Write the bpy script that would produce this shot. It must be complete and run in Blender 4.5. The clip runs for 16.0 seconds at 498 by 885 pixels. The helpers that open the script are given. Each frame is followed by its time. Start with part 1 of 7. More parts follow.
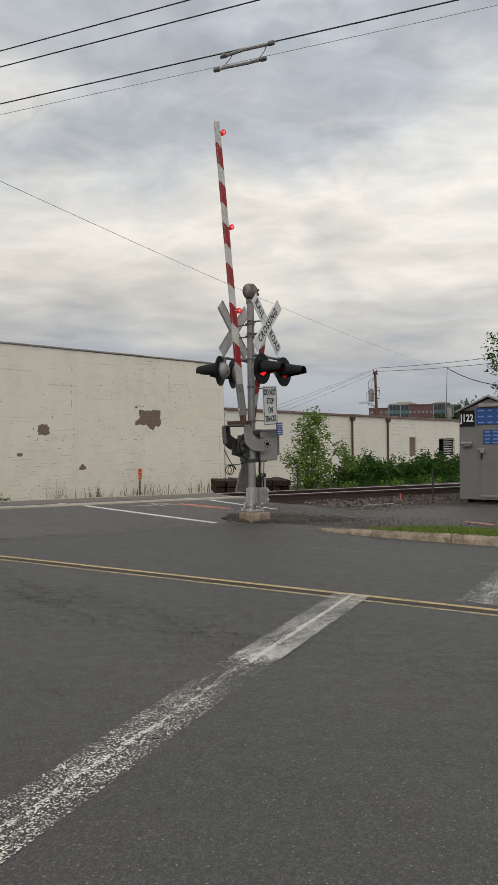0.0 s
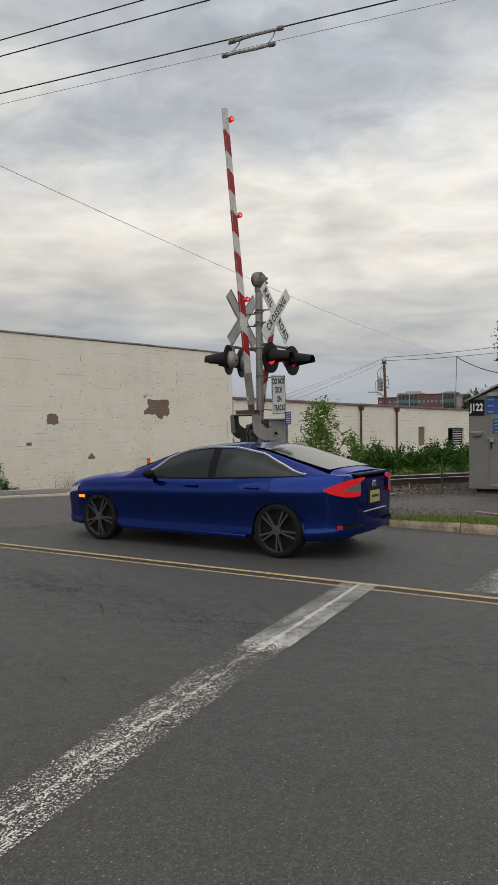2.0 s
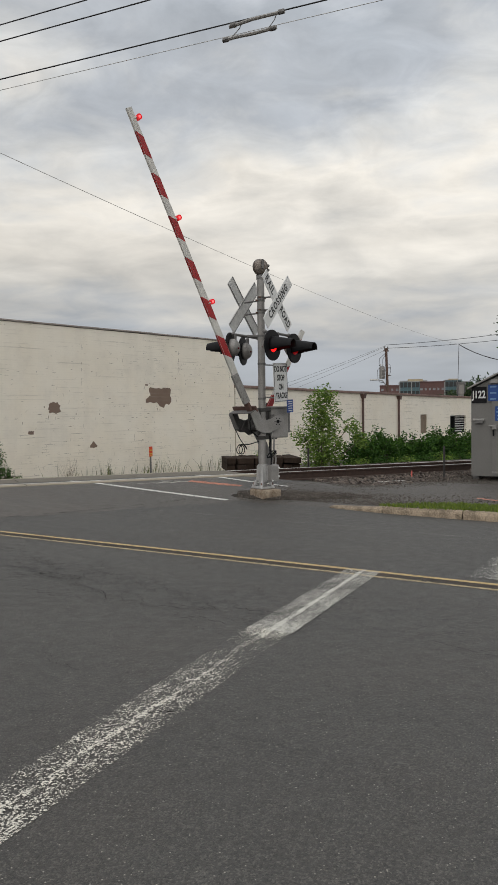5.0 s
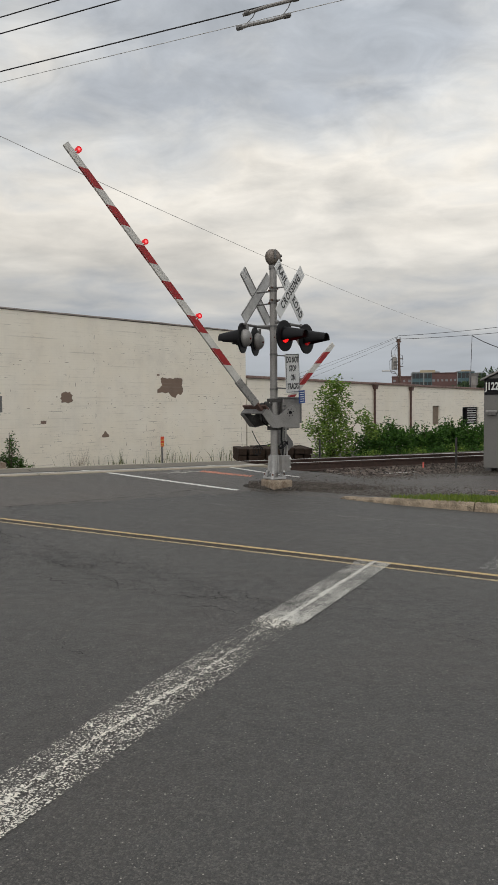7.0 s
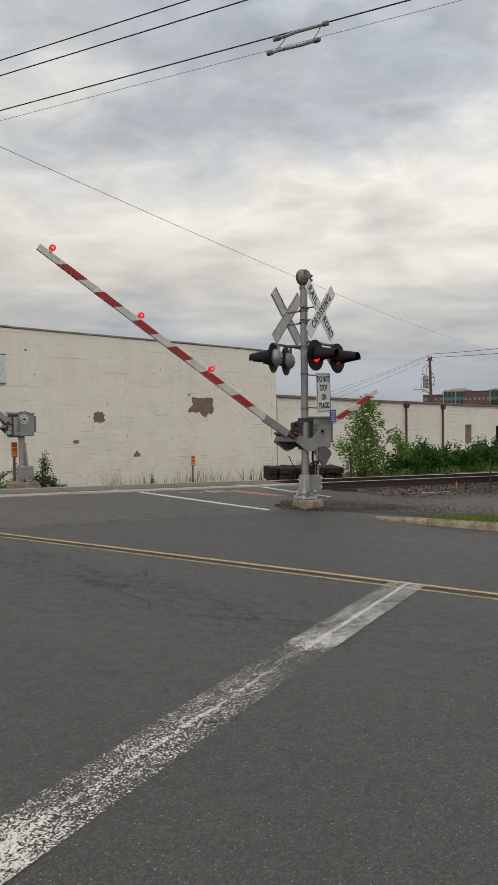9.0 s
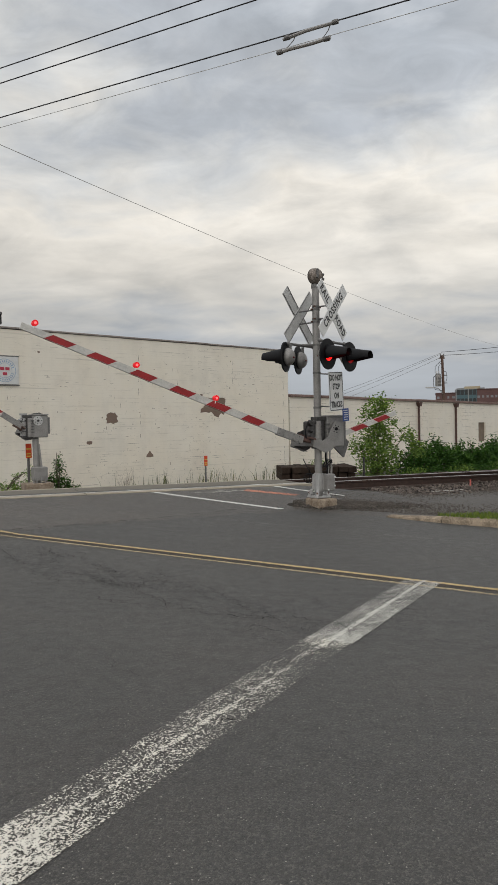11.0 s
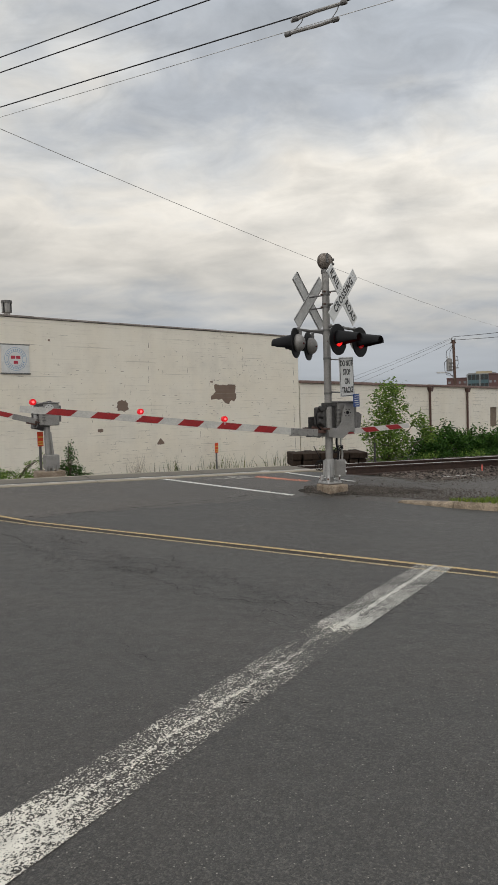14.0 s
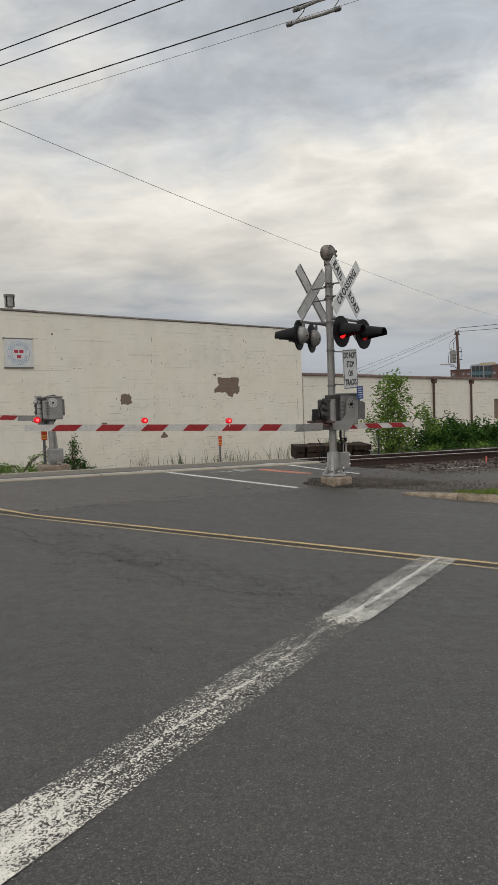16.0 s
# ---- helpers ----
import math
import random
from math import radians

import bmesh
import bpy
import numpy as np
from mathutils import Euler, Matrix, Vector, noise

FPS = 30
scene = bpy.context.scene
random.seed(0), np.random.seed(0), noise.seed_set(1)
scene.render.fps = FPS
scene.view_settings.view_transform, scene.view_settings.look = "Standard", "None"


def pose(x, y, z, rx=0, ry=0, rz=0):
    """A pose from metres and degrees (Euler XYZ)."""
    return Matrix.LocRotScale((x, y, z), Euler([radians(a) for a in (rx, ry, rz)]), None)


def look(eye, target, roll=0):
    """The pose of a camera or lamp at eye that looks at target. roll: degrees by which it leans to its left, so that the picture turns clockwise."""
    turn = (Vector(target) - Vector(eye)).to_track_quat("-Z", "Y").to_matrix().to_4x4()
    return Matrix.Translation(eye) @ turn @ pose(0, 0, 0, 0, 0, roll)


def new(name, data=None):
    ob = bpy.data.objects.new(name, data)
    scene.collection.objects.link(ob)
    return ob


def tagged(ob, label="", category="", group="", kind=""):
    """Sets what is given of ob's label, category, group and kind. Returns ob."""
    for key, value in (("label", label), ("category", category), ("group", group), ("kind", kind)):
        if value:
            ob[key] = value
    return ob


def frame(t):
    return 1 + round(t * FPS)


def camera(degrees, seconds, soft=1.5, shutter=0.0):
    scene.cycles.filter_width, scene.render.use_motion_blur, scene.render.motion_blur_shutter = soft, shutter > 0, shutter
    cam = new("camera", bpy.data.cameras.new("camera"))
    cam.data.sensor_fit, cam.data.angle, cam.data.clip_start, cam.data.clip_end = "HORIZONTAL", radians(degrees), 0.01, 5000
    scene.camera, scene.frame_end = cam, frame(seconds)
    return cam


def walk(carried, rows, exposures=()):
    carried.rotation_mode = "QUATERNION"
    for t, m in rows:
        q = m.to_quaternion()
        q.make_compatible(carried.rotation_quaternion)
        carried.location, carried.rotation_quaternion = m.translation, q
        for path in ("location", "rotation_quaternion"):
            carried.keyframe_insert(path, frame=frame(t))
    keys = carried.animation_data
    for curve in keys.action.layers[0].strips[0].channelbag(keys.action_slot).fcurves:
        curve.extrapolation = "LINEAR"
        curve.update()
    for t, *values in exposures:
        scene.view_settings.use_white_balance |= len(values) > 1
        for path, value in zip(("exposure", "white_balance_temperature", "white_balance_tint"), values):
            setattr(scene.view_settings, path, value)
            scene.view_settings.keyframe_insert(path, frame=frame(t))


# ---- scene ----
cam = camera(38.50, 16.0, soft=1.15)


def aim(x, y, z, yaw, pitch, roll):
    """A camera pose from an eye and yaw (to the left), pitch (up) and roll in degrees."""
    a, b = radians(yaw), radians(pitch)
    ahead = Vector((-math.sin(a) * math.cos(b), math.cos(a) * math.cos(b), math.sin(b)))
    return look((x, y, z), Vector((x, y, z)) + ahead * 10, roll)


PATH = [
    (0.0, 0.000, 0.000, 1.517, 0.00, -0.41, -0.59),
    (0.5, 0.001, 0.009, 1.512, 0.35, -0.74, -0.40),
    (1.0, -0.004, 0.017, 1.509, 0.62, -1.07, -0.48),
    (1.5, 0.000, 0.013, 1.509, 0.66, -1.26, -0.71),
    (2.0, 0.000, 0.016, 1.510, 0.69, -1.24, -0.59),
    (2.5, 0.005, 0.014, 1.513, 0.72, -1.30, -0.78),
    (3.0, 0.004, 0.023, 1.504, 0.57, -1.36, -0.85),
    (3.5, 0.001, 0.019, 1.505, 0.52, -1.57, -0.86),
    (4.0, -0.002, 0.021, 1.501, 0.70, -1.90, -0.84),
    (6.5, -0.007, 0.013, 1.504, 1.14, -2.51, -0.55),
    (7.0, -0.012, 0.007, 1.504, 1.75, -2.93, -0.49),
    (7.5, -0.019, 0.020, 1.503, 2.57, -3.32, -0.59),
    (8.0, -0.013, 0.019, 1.503, 3.19, -3.07, -0.83),
    (8.5, -0.023, 0.012, 1.507, 3.77, -2.35, -0.64),
    (9.0, -0.025, 0.014, 1.513, 4.16, -1.38, -0.63),
    (11.5, -0.043, -0.006, 1.502, 5.29, -1.39, -1.26),
    (12.0, -0.042, -0.005, 1.500, 5.42, -1.63, -1.44),
    (12.5, -0.041, -0.005, 1.500, 5.50, -1.94, -1.57),
    (13.0, -0.043, -0.008, 1.502, 5.64, -2.15, -1.52),
    (13.5, -0.045, -0.007, 1.495, 5.82, -2.28, -1.48),
    (14.0, -0.042, -0.009, 1.498, 6.00, -2.41, -1.56),
    (14.5, -0.044, -0.009, 1.497, 6.02, -2.59, -1.76),
    (15.0, -0.042, -0.013, 1.500, 6.00, -2.82, -1.94),
    (15.5, -0.044, -0.009, 1.495, 6.20, -2.95, -1.89),
    (16.0, -0.046, -0.005, 1.496, 6.30, -2.97, -1.88),
]
walk(cam, [(t, aim(*row)) for t, *row in PATH])

# ---- sky and sun ----
world = bpy.data.worlds.new("sky")
scene.world = world
world.use_nodes = True


def sky_nodes():
    nt = world.node_tree
    n, l = nt.nodes, nt.links
    bg = n["Background"]
    tc = n.new("ShaderNodeTexCoord")
    sep = n.new("ShaderNodeSeparateXYZ")
    l.new(tc.outputs["Generated"], sep.inputs[0])

    def math_node(op, a, b=None):
        m = n.new("ShaderNodeMath")
        m.operation = op
        for k, v in enumerate((a, b)):
            if v is None:
                continue
            if isinstance(v, (int, float)):
                m.inputs[k].default_value = v
            else:
                l.new(v, m.inputs[k])
        return m.outputs[0]

    up = math_node("MAXIMUM", sep.outputs["Z"], 0.0)
    flat = math_node("ADD", up, 0.22)
    cx, cy = math_node("DIVIDE", sep.outputs["X"], flat), math_node("DIVIDE", sep.outputs["Y"], flat)
    comb = n.new("ShaderNodeCombineXYZ")
    l.new(cx, comb.inputs[0])
    l.new(cy, comb.inputs[1])
    mapping = n.new("ShaderNodeMapping")
    mapping.inputs["Rotation"].default_value = (0, 0, radians(20))
    mapping.inputs["Scale"].default_value = (1.1, 1.35, 1)
    mapping.inputs["Location"].default_value = (3.1, 1.7, 0)
    l.new(comb.outputs[0], mapping.inputs[0])

    def noise_tex(scale, detail, rough, distort):
        t = n.new("ShaderNodeTexNoise")
        t.inputs["Scale"].default_value, t.inputs["Detail"].default_value = scale, detail
        t.inputs["Roughness"].default_value, t.inputs["Distortion"].default_value = rough, distort
        l.new(mapping.outputs[0], t.inputs["Vector"])
        return t.outputs[0]

    big, fine = noise_tex(1.3, 5, 0.5, 0.3), noise_tex(3.6, 8, 0.55, 0.4)
    cloud = math_node("ADD", math_node("MULTIPLY", big, 0.6), math_node("MULTIPLY", fine, 0.4))
    # clouds lift or lower the place on a ramp that runs from the horizon to the zenith
    place = math_node("ADD", up, math_node("MULTIPLY", math_node("SUBTRACT", cloud, 0.5), math_node("MINIMUM", math_node("ADD", math_node("MULTIPLY", up, 2.3), 0.03), 0.90)))
    ramp = n.new("ShaderNodeValToRGB")
    e = ramp.color_ramp.elements
    stops = ((0.0, (0.39, 0.42, 0.455)), (0.09, (0.42, 0.445, 0.475)), (0.17, (0.63, 0.615, 0.58)), (0.27, (0.87, 0.83, 0.76)),
             (0.38, (0.66, 0.67, 0.67)), (0.47, (0.49, 0.52, 0.56)), (0.57, (0.44, 0.475, 0.52)), (0.80, (0.95, 0.97, 1.0)), (1.0, (1.0, 1.0, 1.0)))
    e[0].position, e[0].color = stops[0][0], (*stops[0][1], 1)
    e[1].position, e[1].color = stops[-1][0], (*stops[-1][1], 1)
    for p, c in stops[1:-1]:
        x = e.new(p)
        x.color = (*c, 1)
    l.new(place, ramp.inputs[0])
    # torn wisps higher up, long level streaks lower down
    wisp = noise_tex(5.2, 10, 0.60, 0.7)
    level = n.new("ShaderNodeMapping")
    level.inputs["Scale"].default_value = (2.4, 2.4, 17.0)
    l.new(tc.outputs["Generated"], level.inputs[0])
    long = n.new("ShaderNodeTexNoise")
    long.inputs["Scale"].default_value, long.inputs["Detail"].default_value = 1.25, 7
    long.inputs["Roughness"].default_value, long.inputs["Distortion"].default_value = 0.5, 0.35
    l.new(level.outputs[0], long.inputs["Vector"])
    high = n.new("ShaderNodeMapRange")
    high.inputs[1].default_value, high.inputs[2].default_value = 0.16, 0.40
    l.new(up, high.inputs[0])
    blend = n.new("ShaderNodeMix")
    l.new(high.outputs[0], blend.inputs[0])
    l.new(long.outputs[0], blend.inputs[2])
    l.new(wisp, blend.inputs[3])
    tone = n.new("ShaderNodeMapRange")
    tone.inputs[1].default_value, tone.inputs[2].default_value = 0.30, 0.68
    tone.inputs[3].default_value, tone.inputs[4].default_value = 0.86, 1.12
    l.new(blend.outputs[0], tone.inputs[0])
    mul = n.new("ShaderNodeVectorMath")
    mul.operation = "SCALE"
    l.new(ramp.outputs[0], mul.inputs[0])
    # a little brighter towards the side where the sun stands behind the cloud
    l.new(math_node("MULTIPLY", tone.outputs[0], math_node("ADD", math_node("MULTIPLY", sep.outputs["X"], 0.2), 1.0)), mul.inputs["Scale"])
    l.new(mul.outputs[0], bg.inputs[0])
    bg.inputs[1].default_value = 1.0


sky_nodes()
sun = new("sun", bpy.data.lights.new("sun", "SUN"))
sun.data.energy, sun.data.angle, sun.data.color = 1.3, radians(95), (1.0, 0.97, 0.92)
sun.matrix_world = look((-4, -8, 12), (0, 6, 0))

# ---- materials ----
def material(name, colour, rough=0.7, metal=0.0, vary=0.15, scale=6.0, fine=60.0, bump=0.0, bump_scale=80.0, tint=None, island=0.0, spec=0.5):
    """A surface with two scales of variation in colour and roughness, and a fine relief."""
    m = bpy.data.materials.new(name)
    m.use_nodes = True
    n, l = m.node_tree.nodes, m.node_tree.links
    b = n["Principled BSDF"]
    b.inputs["Metallic"].default_value = metal
    b.inputs["Specular IOR Level"].default_value = spec
    tc = n.new("ShaderNodeTexCoord")
    big, small = n.new("ShaderNodeTexNoise"), n.new("ShaderNodeTexNoise")
    for t, s, dt in ((big, scale, 4), (small, fine, 6)):
        l.new(tc.outputs["Object"], t.inputs["Vector"])
        t.inputs["Scale"].default_value, t.inputs["Detail"].default_value = s, dt
    mix = n.new("ShaderNodeMath")
    mix.operation = "ADD"
    l.new(big.outputs[0], mix.inputs[0])
    l.new(small.outputs[0], mix.inputs[1])
    ramp = n.new("ShaderNodeValToRGB")
    dark = [c * (1 - vary) for c in colour]
    light = [min(1, c * (1 + vary)) for c in (tint or colour)]
    ramp.color_ramp.elements[0].position, ramp.color_ramp.elements[0].color = 0.36, (*dark, 1)
    ramp.color_ramp.elements[1].position, ramp.color_ramp.elements[1].color = 0.64, (*light, 1)
    half = n.new("ShaderNodeMath")
    half.operation = "MULTIPLY"
    half.inputs[1].default_value = 0.5
    l.new(mix.outputs[0], half.inputs[0])
    l.new(half.outputs[0], ramp.inputs[0])
    out = ramp.outputs[0]
    if island:
        geo = n.new("ShaderNodeNewGeometry")
        hsv = n.new("ShaderNodeHueSaturation")
        rng = n.new("ShaderNodeMapRange")
        rng.inputs[3].default_value, rng.inputs[4].default_value = 1 - island, 1 + island
        l.new(geo.outputs["Random Per Island"], rng.inputs[0])
        l.new(rng.outputs[0], hsv.inputs["Value"])
        l.new(out, hsv.inputs["Color"])
        out = hsv.outputs[0]
    l.new(out, b.inputs["Base Color"])
    rr = n.new("ShaderNodeMapRange")
    rr.inputs[3].default_value, rr.inputs[4].default_value = max(0.02, rough - 0.12), min(1, rough + 0.12)
    l.new(big.outputs[0], rr.inputs[0])
    l.new(rr.outputs[0], b.inputs["Roughness"])
    if bump:
        tex = n.new("ShaderNodeTexNoise")
        l.new(tc.outputs["Object"], tex.inputs["Vector"])
        tex.inputs["Scale"].default_value, tex.inputs["Detail"].default_value = bump_scale, 5
        bp = n.new("ShaderNodeBump")
        bp.inputs["Strength"].default_value, bp.inputs["Distance"].default_value = bump, 0.01
        l.new(tex.outputs[0], bp.inputs["Height"])
        l.new(bp.outputs[0], b.inputs["Normal"])
    return m


class Nodes:
    """Short hand for building a node tree."""

    def __init__(self, name):
        self.m = bpy.data.materials.new(name)
        self.m.use_nodes = True
        self.n, self.l = self.m.node_tree.nodes, self.m.node_tree.links
        self.b = self.n["Principled BSDF"]
        self.tc = self.n.new("ShaderNodeTexCoord").outputs["Object"]

    def mapped(self, scale=(1, 1, 1), rot=(0, 0, 0), loc=(0, 0, 0)):
        m = self.n.new("ShaderNodeMapping")
        m.inputs["Scale"].default_value, m.inputs["Rotation"].default_value, m.inputs["Location"].default_value = scale, rot, loc
        self.l.new(self.tc, m.inputs[0])
        return m.outputs[0]

    def noise(self, scale, detail=4, rough=0.5, vec=None, distort=0.0):
        t = self.n.new("ShaderNodeTexNoise")
        t.inputs["Scale"].default_value, t.inputs["Detail"].default_value = scale, detail
        t.inputs["Roughness"].default_value, t.inputs["Distortion"].default_value = rough, distort
        self.l.new(vec or self.tc, t.inputs["Vector"])
        return t.outputs[0]

    def voronoi(self, scale, feature="F1", out="Distance", vec=None):
        t = self.n.new("ShaderNodeTexVoronoi")
        t.feature = feature
        t.inputs["Scale"].default_value = scale
        self.l.new(vec or self.tc, t.inputs["Vector"])
        return t.outputs[out]

    def ramp(self, fac, *stops):
        r = self.n.new("ShaderNodeValToRGB")
        e = r.color_ramp.elements
        while len(e) < len(stops):
            e.new(0.5)
        for x, (p, c) in zip(e, stops):
            x.position, x.color = p, ((c, c, c, 1) if isinstance(c, (int, float)) else (*c, 1))
        self.l.new(fac, r.inputs[0])
        return r.outputs[0]

    def mix(self, fac, a, b, how="MIX"):
        x = self.n.new("ShaderNodeMix")
        x.data_type, x.blend_type = "RGBA", how
        for k, v in ((0, fac), (6, a), (7, b)):
            if isinstance(v, (int, float)):
                x.inputs[k].default_value = v if k == 0 else (v, v, v, 1)
            elif isinstance(v, tuple):
                x.inputs[k].default_value = (*v, 1)
            else:
                self.l.new(v, x.inputs[k])
        return x.outputs[2]

    def calc(self, op, a, b=0.0):
        m = self.n.new("ShaderNodeMath")
        m.operation = op
        for k, v in enumerate((a, b)):
            if isinstance(v, (int, float)):
                m.inputs[k].default_value = v
            else:
                self.l.new(v, m.inputs[k])
        return m.outputs[0]

    def bump(self, height, strength=0.5, distance=0.01):
        p = self.n.new("ShaderNodeBump")
        p.inputs["Strength"].default_value, p.inputs["Distance"].default_value = strength, distance
        self.l.new(height, p.inputs["Height"])
        self.l.new(p.outputs[0], self.b.inputs["Normal"])

    def to(self, socket, value):
        if isinstance(value, (int, float)):
            self.b.inputs[socket].default_value = value
        else:
            self.l.new(value, self.b.inputs[socket])


def asphalt(name, base, stone, crack=1.0):
    k = Nodes(name)
    big = k.noise(0.35, 5, 0.6)
    # lengthwise and crosswise places on the road
    xyz = k.n.new("ShaderNodeSeparateXYZ")
    k.l.new(k.tc, xyz.inputs[0])
    u = k.calc("ADD", k.calc("MULTIPLY", xyz.outputs["X"], -0.8486), k.calc("MULTIPLY", xyz.outputs["Y"], 0.5291))
    v = k.calc("ADD", k.calc("MULTIPLY", xyz.outputs["X"], 0.5291), k.calc("MULTIPLY", xyz.outputs["Y"], 0.8486))

    def along_road(a, b):
        c = k.n.new("ShaderNodeCombineXYZ")
        k.l.new(k.calc("MULTIPLY", u, a), c.inputs[0])
        k.l.new(k.calc("MULTIPLY", v, b), c.inputs[1])
        return c.outputs[0]
    streak = k.noise(0.8, 4, 0.5, along_road(0.25, 2.0))
    mid = k.noise(9, 5, 0.65)
    grains = k.voronoi(150, "F1", "Color")
    tone = k.calc("ADD", k.calc("MULTIPLY", big, 0.35), k.calc("ADD", k.calc("MULTIPLY", mid, 0.2), k.calc("MULTIPLY", streak, 0.45)))
    c = k.ramp(tone, (0.34, tuple(v * 0.62 for v in base)), (0.66, tuple(v * 1.32 for v in base)))
    # browner and greener stretches
    hue = k.noise(0.9, 4, 0.6, k.mapped((1, 1, 1), loc=(7.0, 3.0, 0)))
    c = k.mix(k.ramp(hue, (0.45, 0.0), (0.65, 1.0)), c, (1.0, 0.95, 0.92), "MULTIPLY")
    sep = k.n.new("ShaderNodeSeparateColor")
    k.l.new(grains, sep.inputs[0])
    c = k.mix(k.ramp(sep.outputs[0], (0.52, 0.0), (1.0, 0.60)), c, stone)
    c = k.mix(k.ramp(sep.outputs[1], (0.0, 0.75), (0.38, 0.0)), c, tuple(v * 0.25 for v in base))
    pale = k.voronoi(88, "F1", "Color")
    sep2 = k.n.new("ShaderNodeSeparateColor")
    k.l.new(pale, sep2.inputs[0])
    c = k.mix(k.calc("MULTIPLY", k.ramp(sep2.outputs[0], (0.955, 0.0), (0.965, 1.0)), k.ramp(k.voronoi(88), (0.25, 0.95), (0.34, 0.0))), c, tuple(v * 2.3 for v in stone))
    # coarse chippings and shallow pits that still show some way off
    coarse = k.noise(48, 5, 0.75)
    c = k.mix(k.ramp(coarse, (0.36, 0.75), (0.46, 0.0)), c, tuple(v * 0.35 for v in base))
    c = k.mix(k.ramp(coarse, (0.56, 0.0), (0.68, 0.55)), c, stone)
    # hairline cracks, only here and there
    warp = k.n.new("ShaderNodeVectorMath")
    warp.operation = "ADD"
    nz = k.n.new("ShaderNodeTexNoise")
    nz.inputs["Scale"].default_value, nz.inputs["Detail"].default_value = 3.5, 8
    k.l.new(k.tc, nz.inputs["Vector"])
    k.l.new(along_road(0.75, 1.6), warp.inputs[0])
    k.l.new(nz.outputs["Color"], warp.inputs[1])
    edge = k.voronoi(0.8, "DISTANCE_TO_EDGE", "Distance", warp.outputs[0])
    gate = k.ramp(k.noise(0.6, 3, 0.5), (0.50, 0.0), (0.56, 1.0))
    line = k.calc("MULTIPLY", k.ramp(edge, (0.003, 1.0), (0.008, 0.0)), k.calc("MULTIPLY", gate, 0.6 * crack))
    c = k.mix(line, c, tuple(v * 0.25 for v in base))
    # a net of fine cracks along the wheel tracks
    fine_edge = k.voronoi(3.4, "DISTANCE_TO_EDGE", "Distance", warp.outputs[0])
    track = k.calc("ABSOLUTE", k.calc("SUBTRACT", k.calc("ADD", v, k.calc("MULTIPLY", k.noise(0.7, 4, 0.6), 1.3)), 5.45))
    fine_gate = k.ramp(track, (0.20, 1.0), (0.50, 0.0))
    torn = k.ramp(k.noise(6, 4, 0.6), (0.36, 0.0), (0.46, 1.0))
    line = k.calc("MULTIPLY", k.ramp(fine_edge, (0.010, 1.0), (0.026, 0.0)), k.calc("MULTIPLY", k.calc("MULTIPLY", fine_gate, torn), 1.0 * crack))
    c = k.mix(line, c, tuple(v * 0.12 for v in base))
    k.to("Base Color", c)
    k.to("Roughness", k.ramp(mid, (0.3, 0.56), (0.7, 0.74)))
    k.to("Specular IOR Level", 0.70)
    h = k.calc("ADD", k.calc("MULTIPLY", k.voronoi(150), -0.5), k.calc("MULTIPLY", mid, 0.6))
    k.bump(h, 0.65, 0.009)
    return k.m


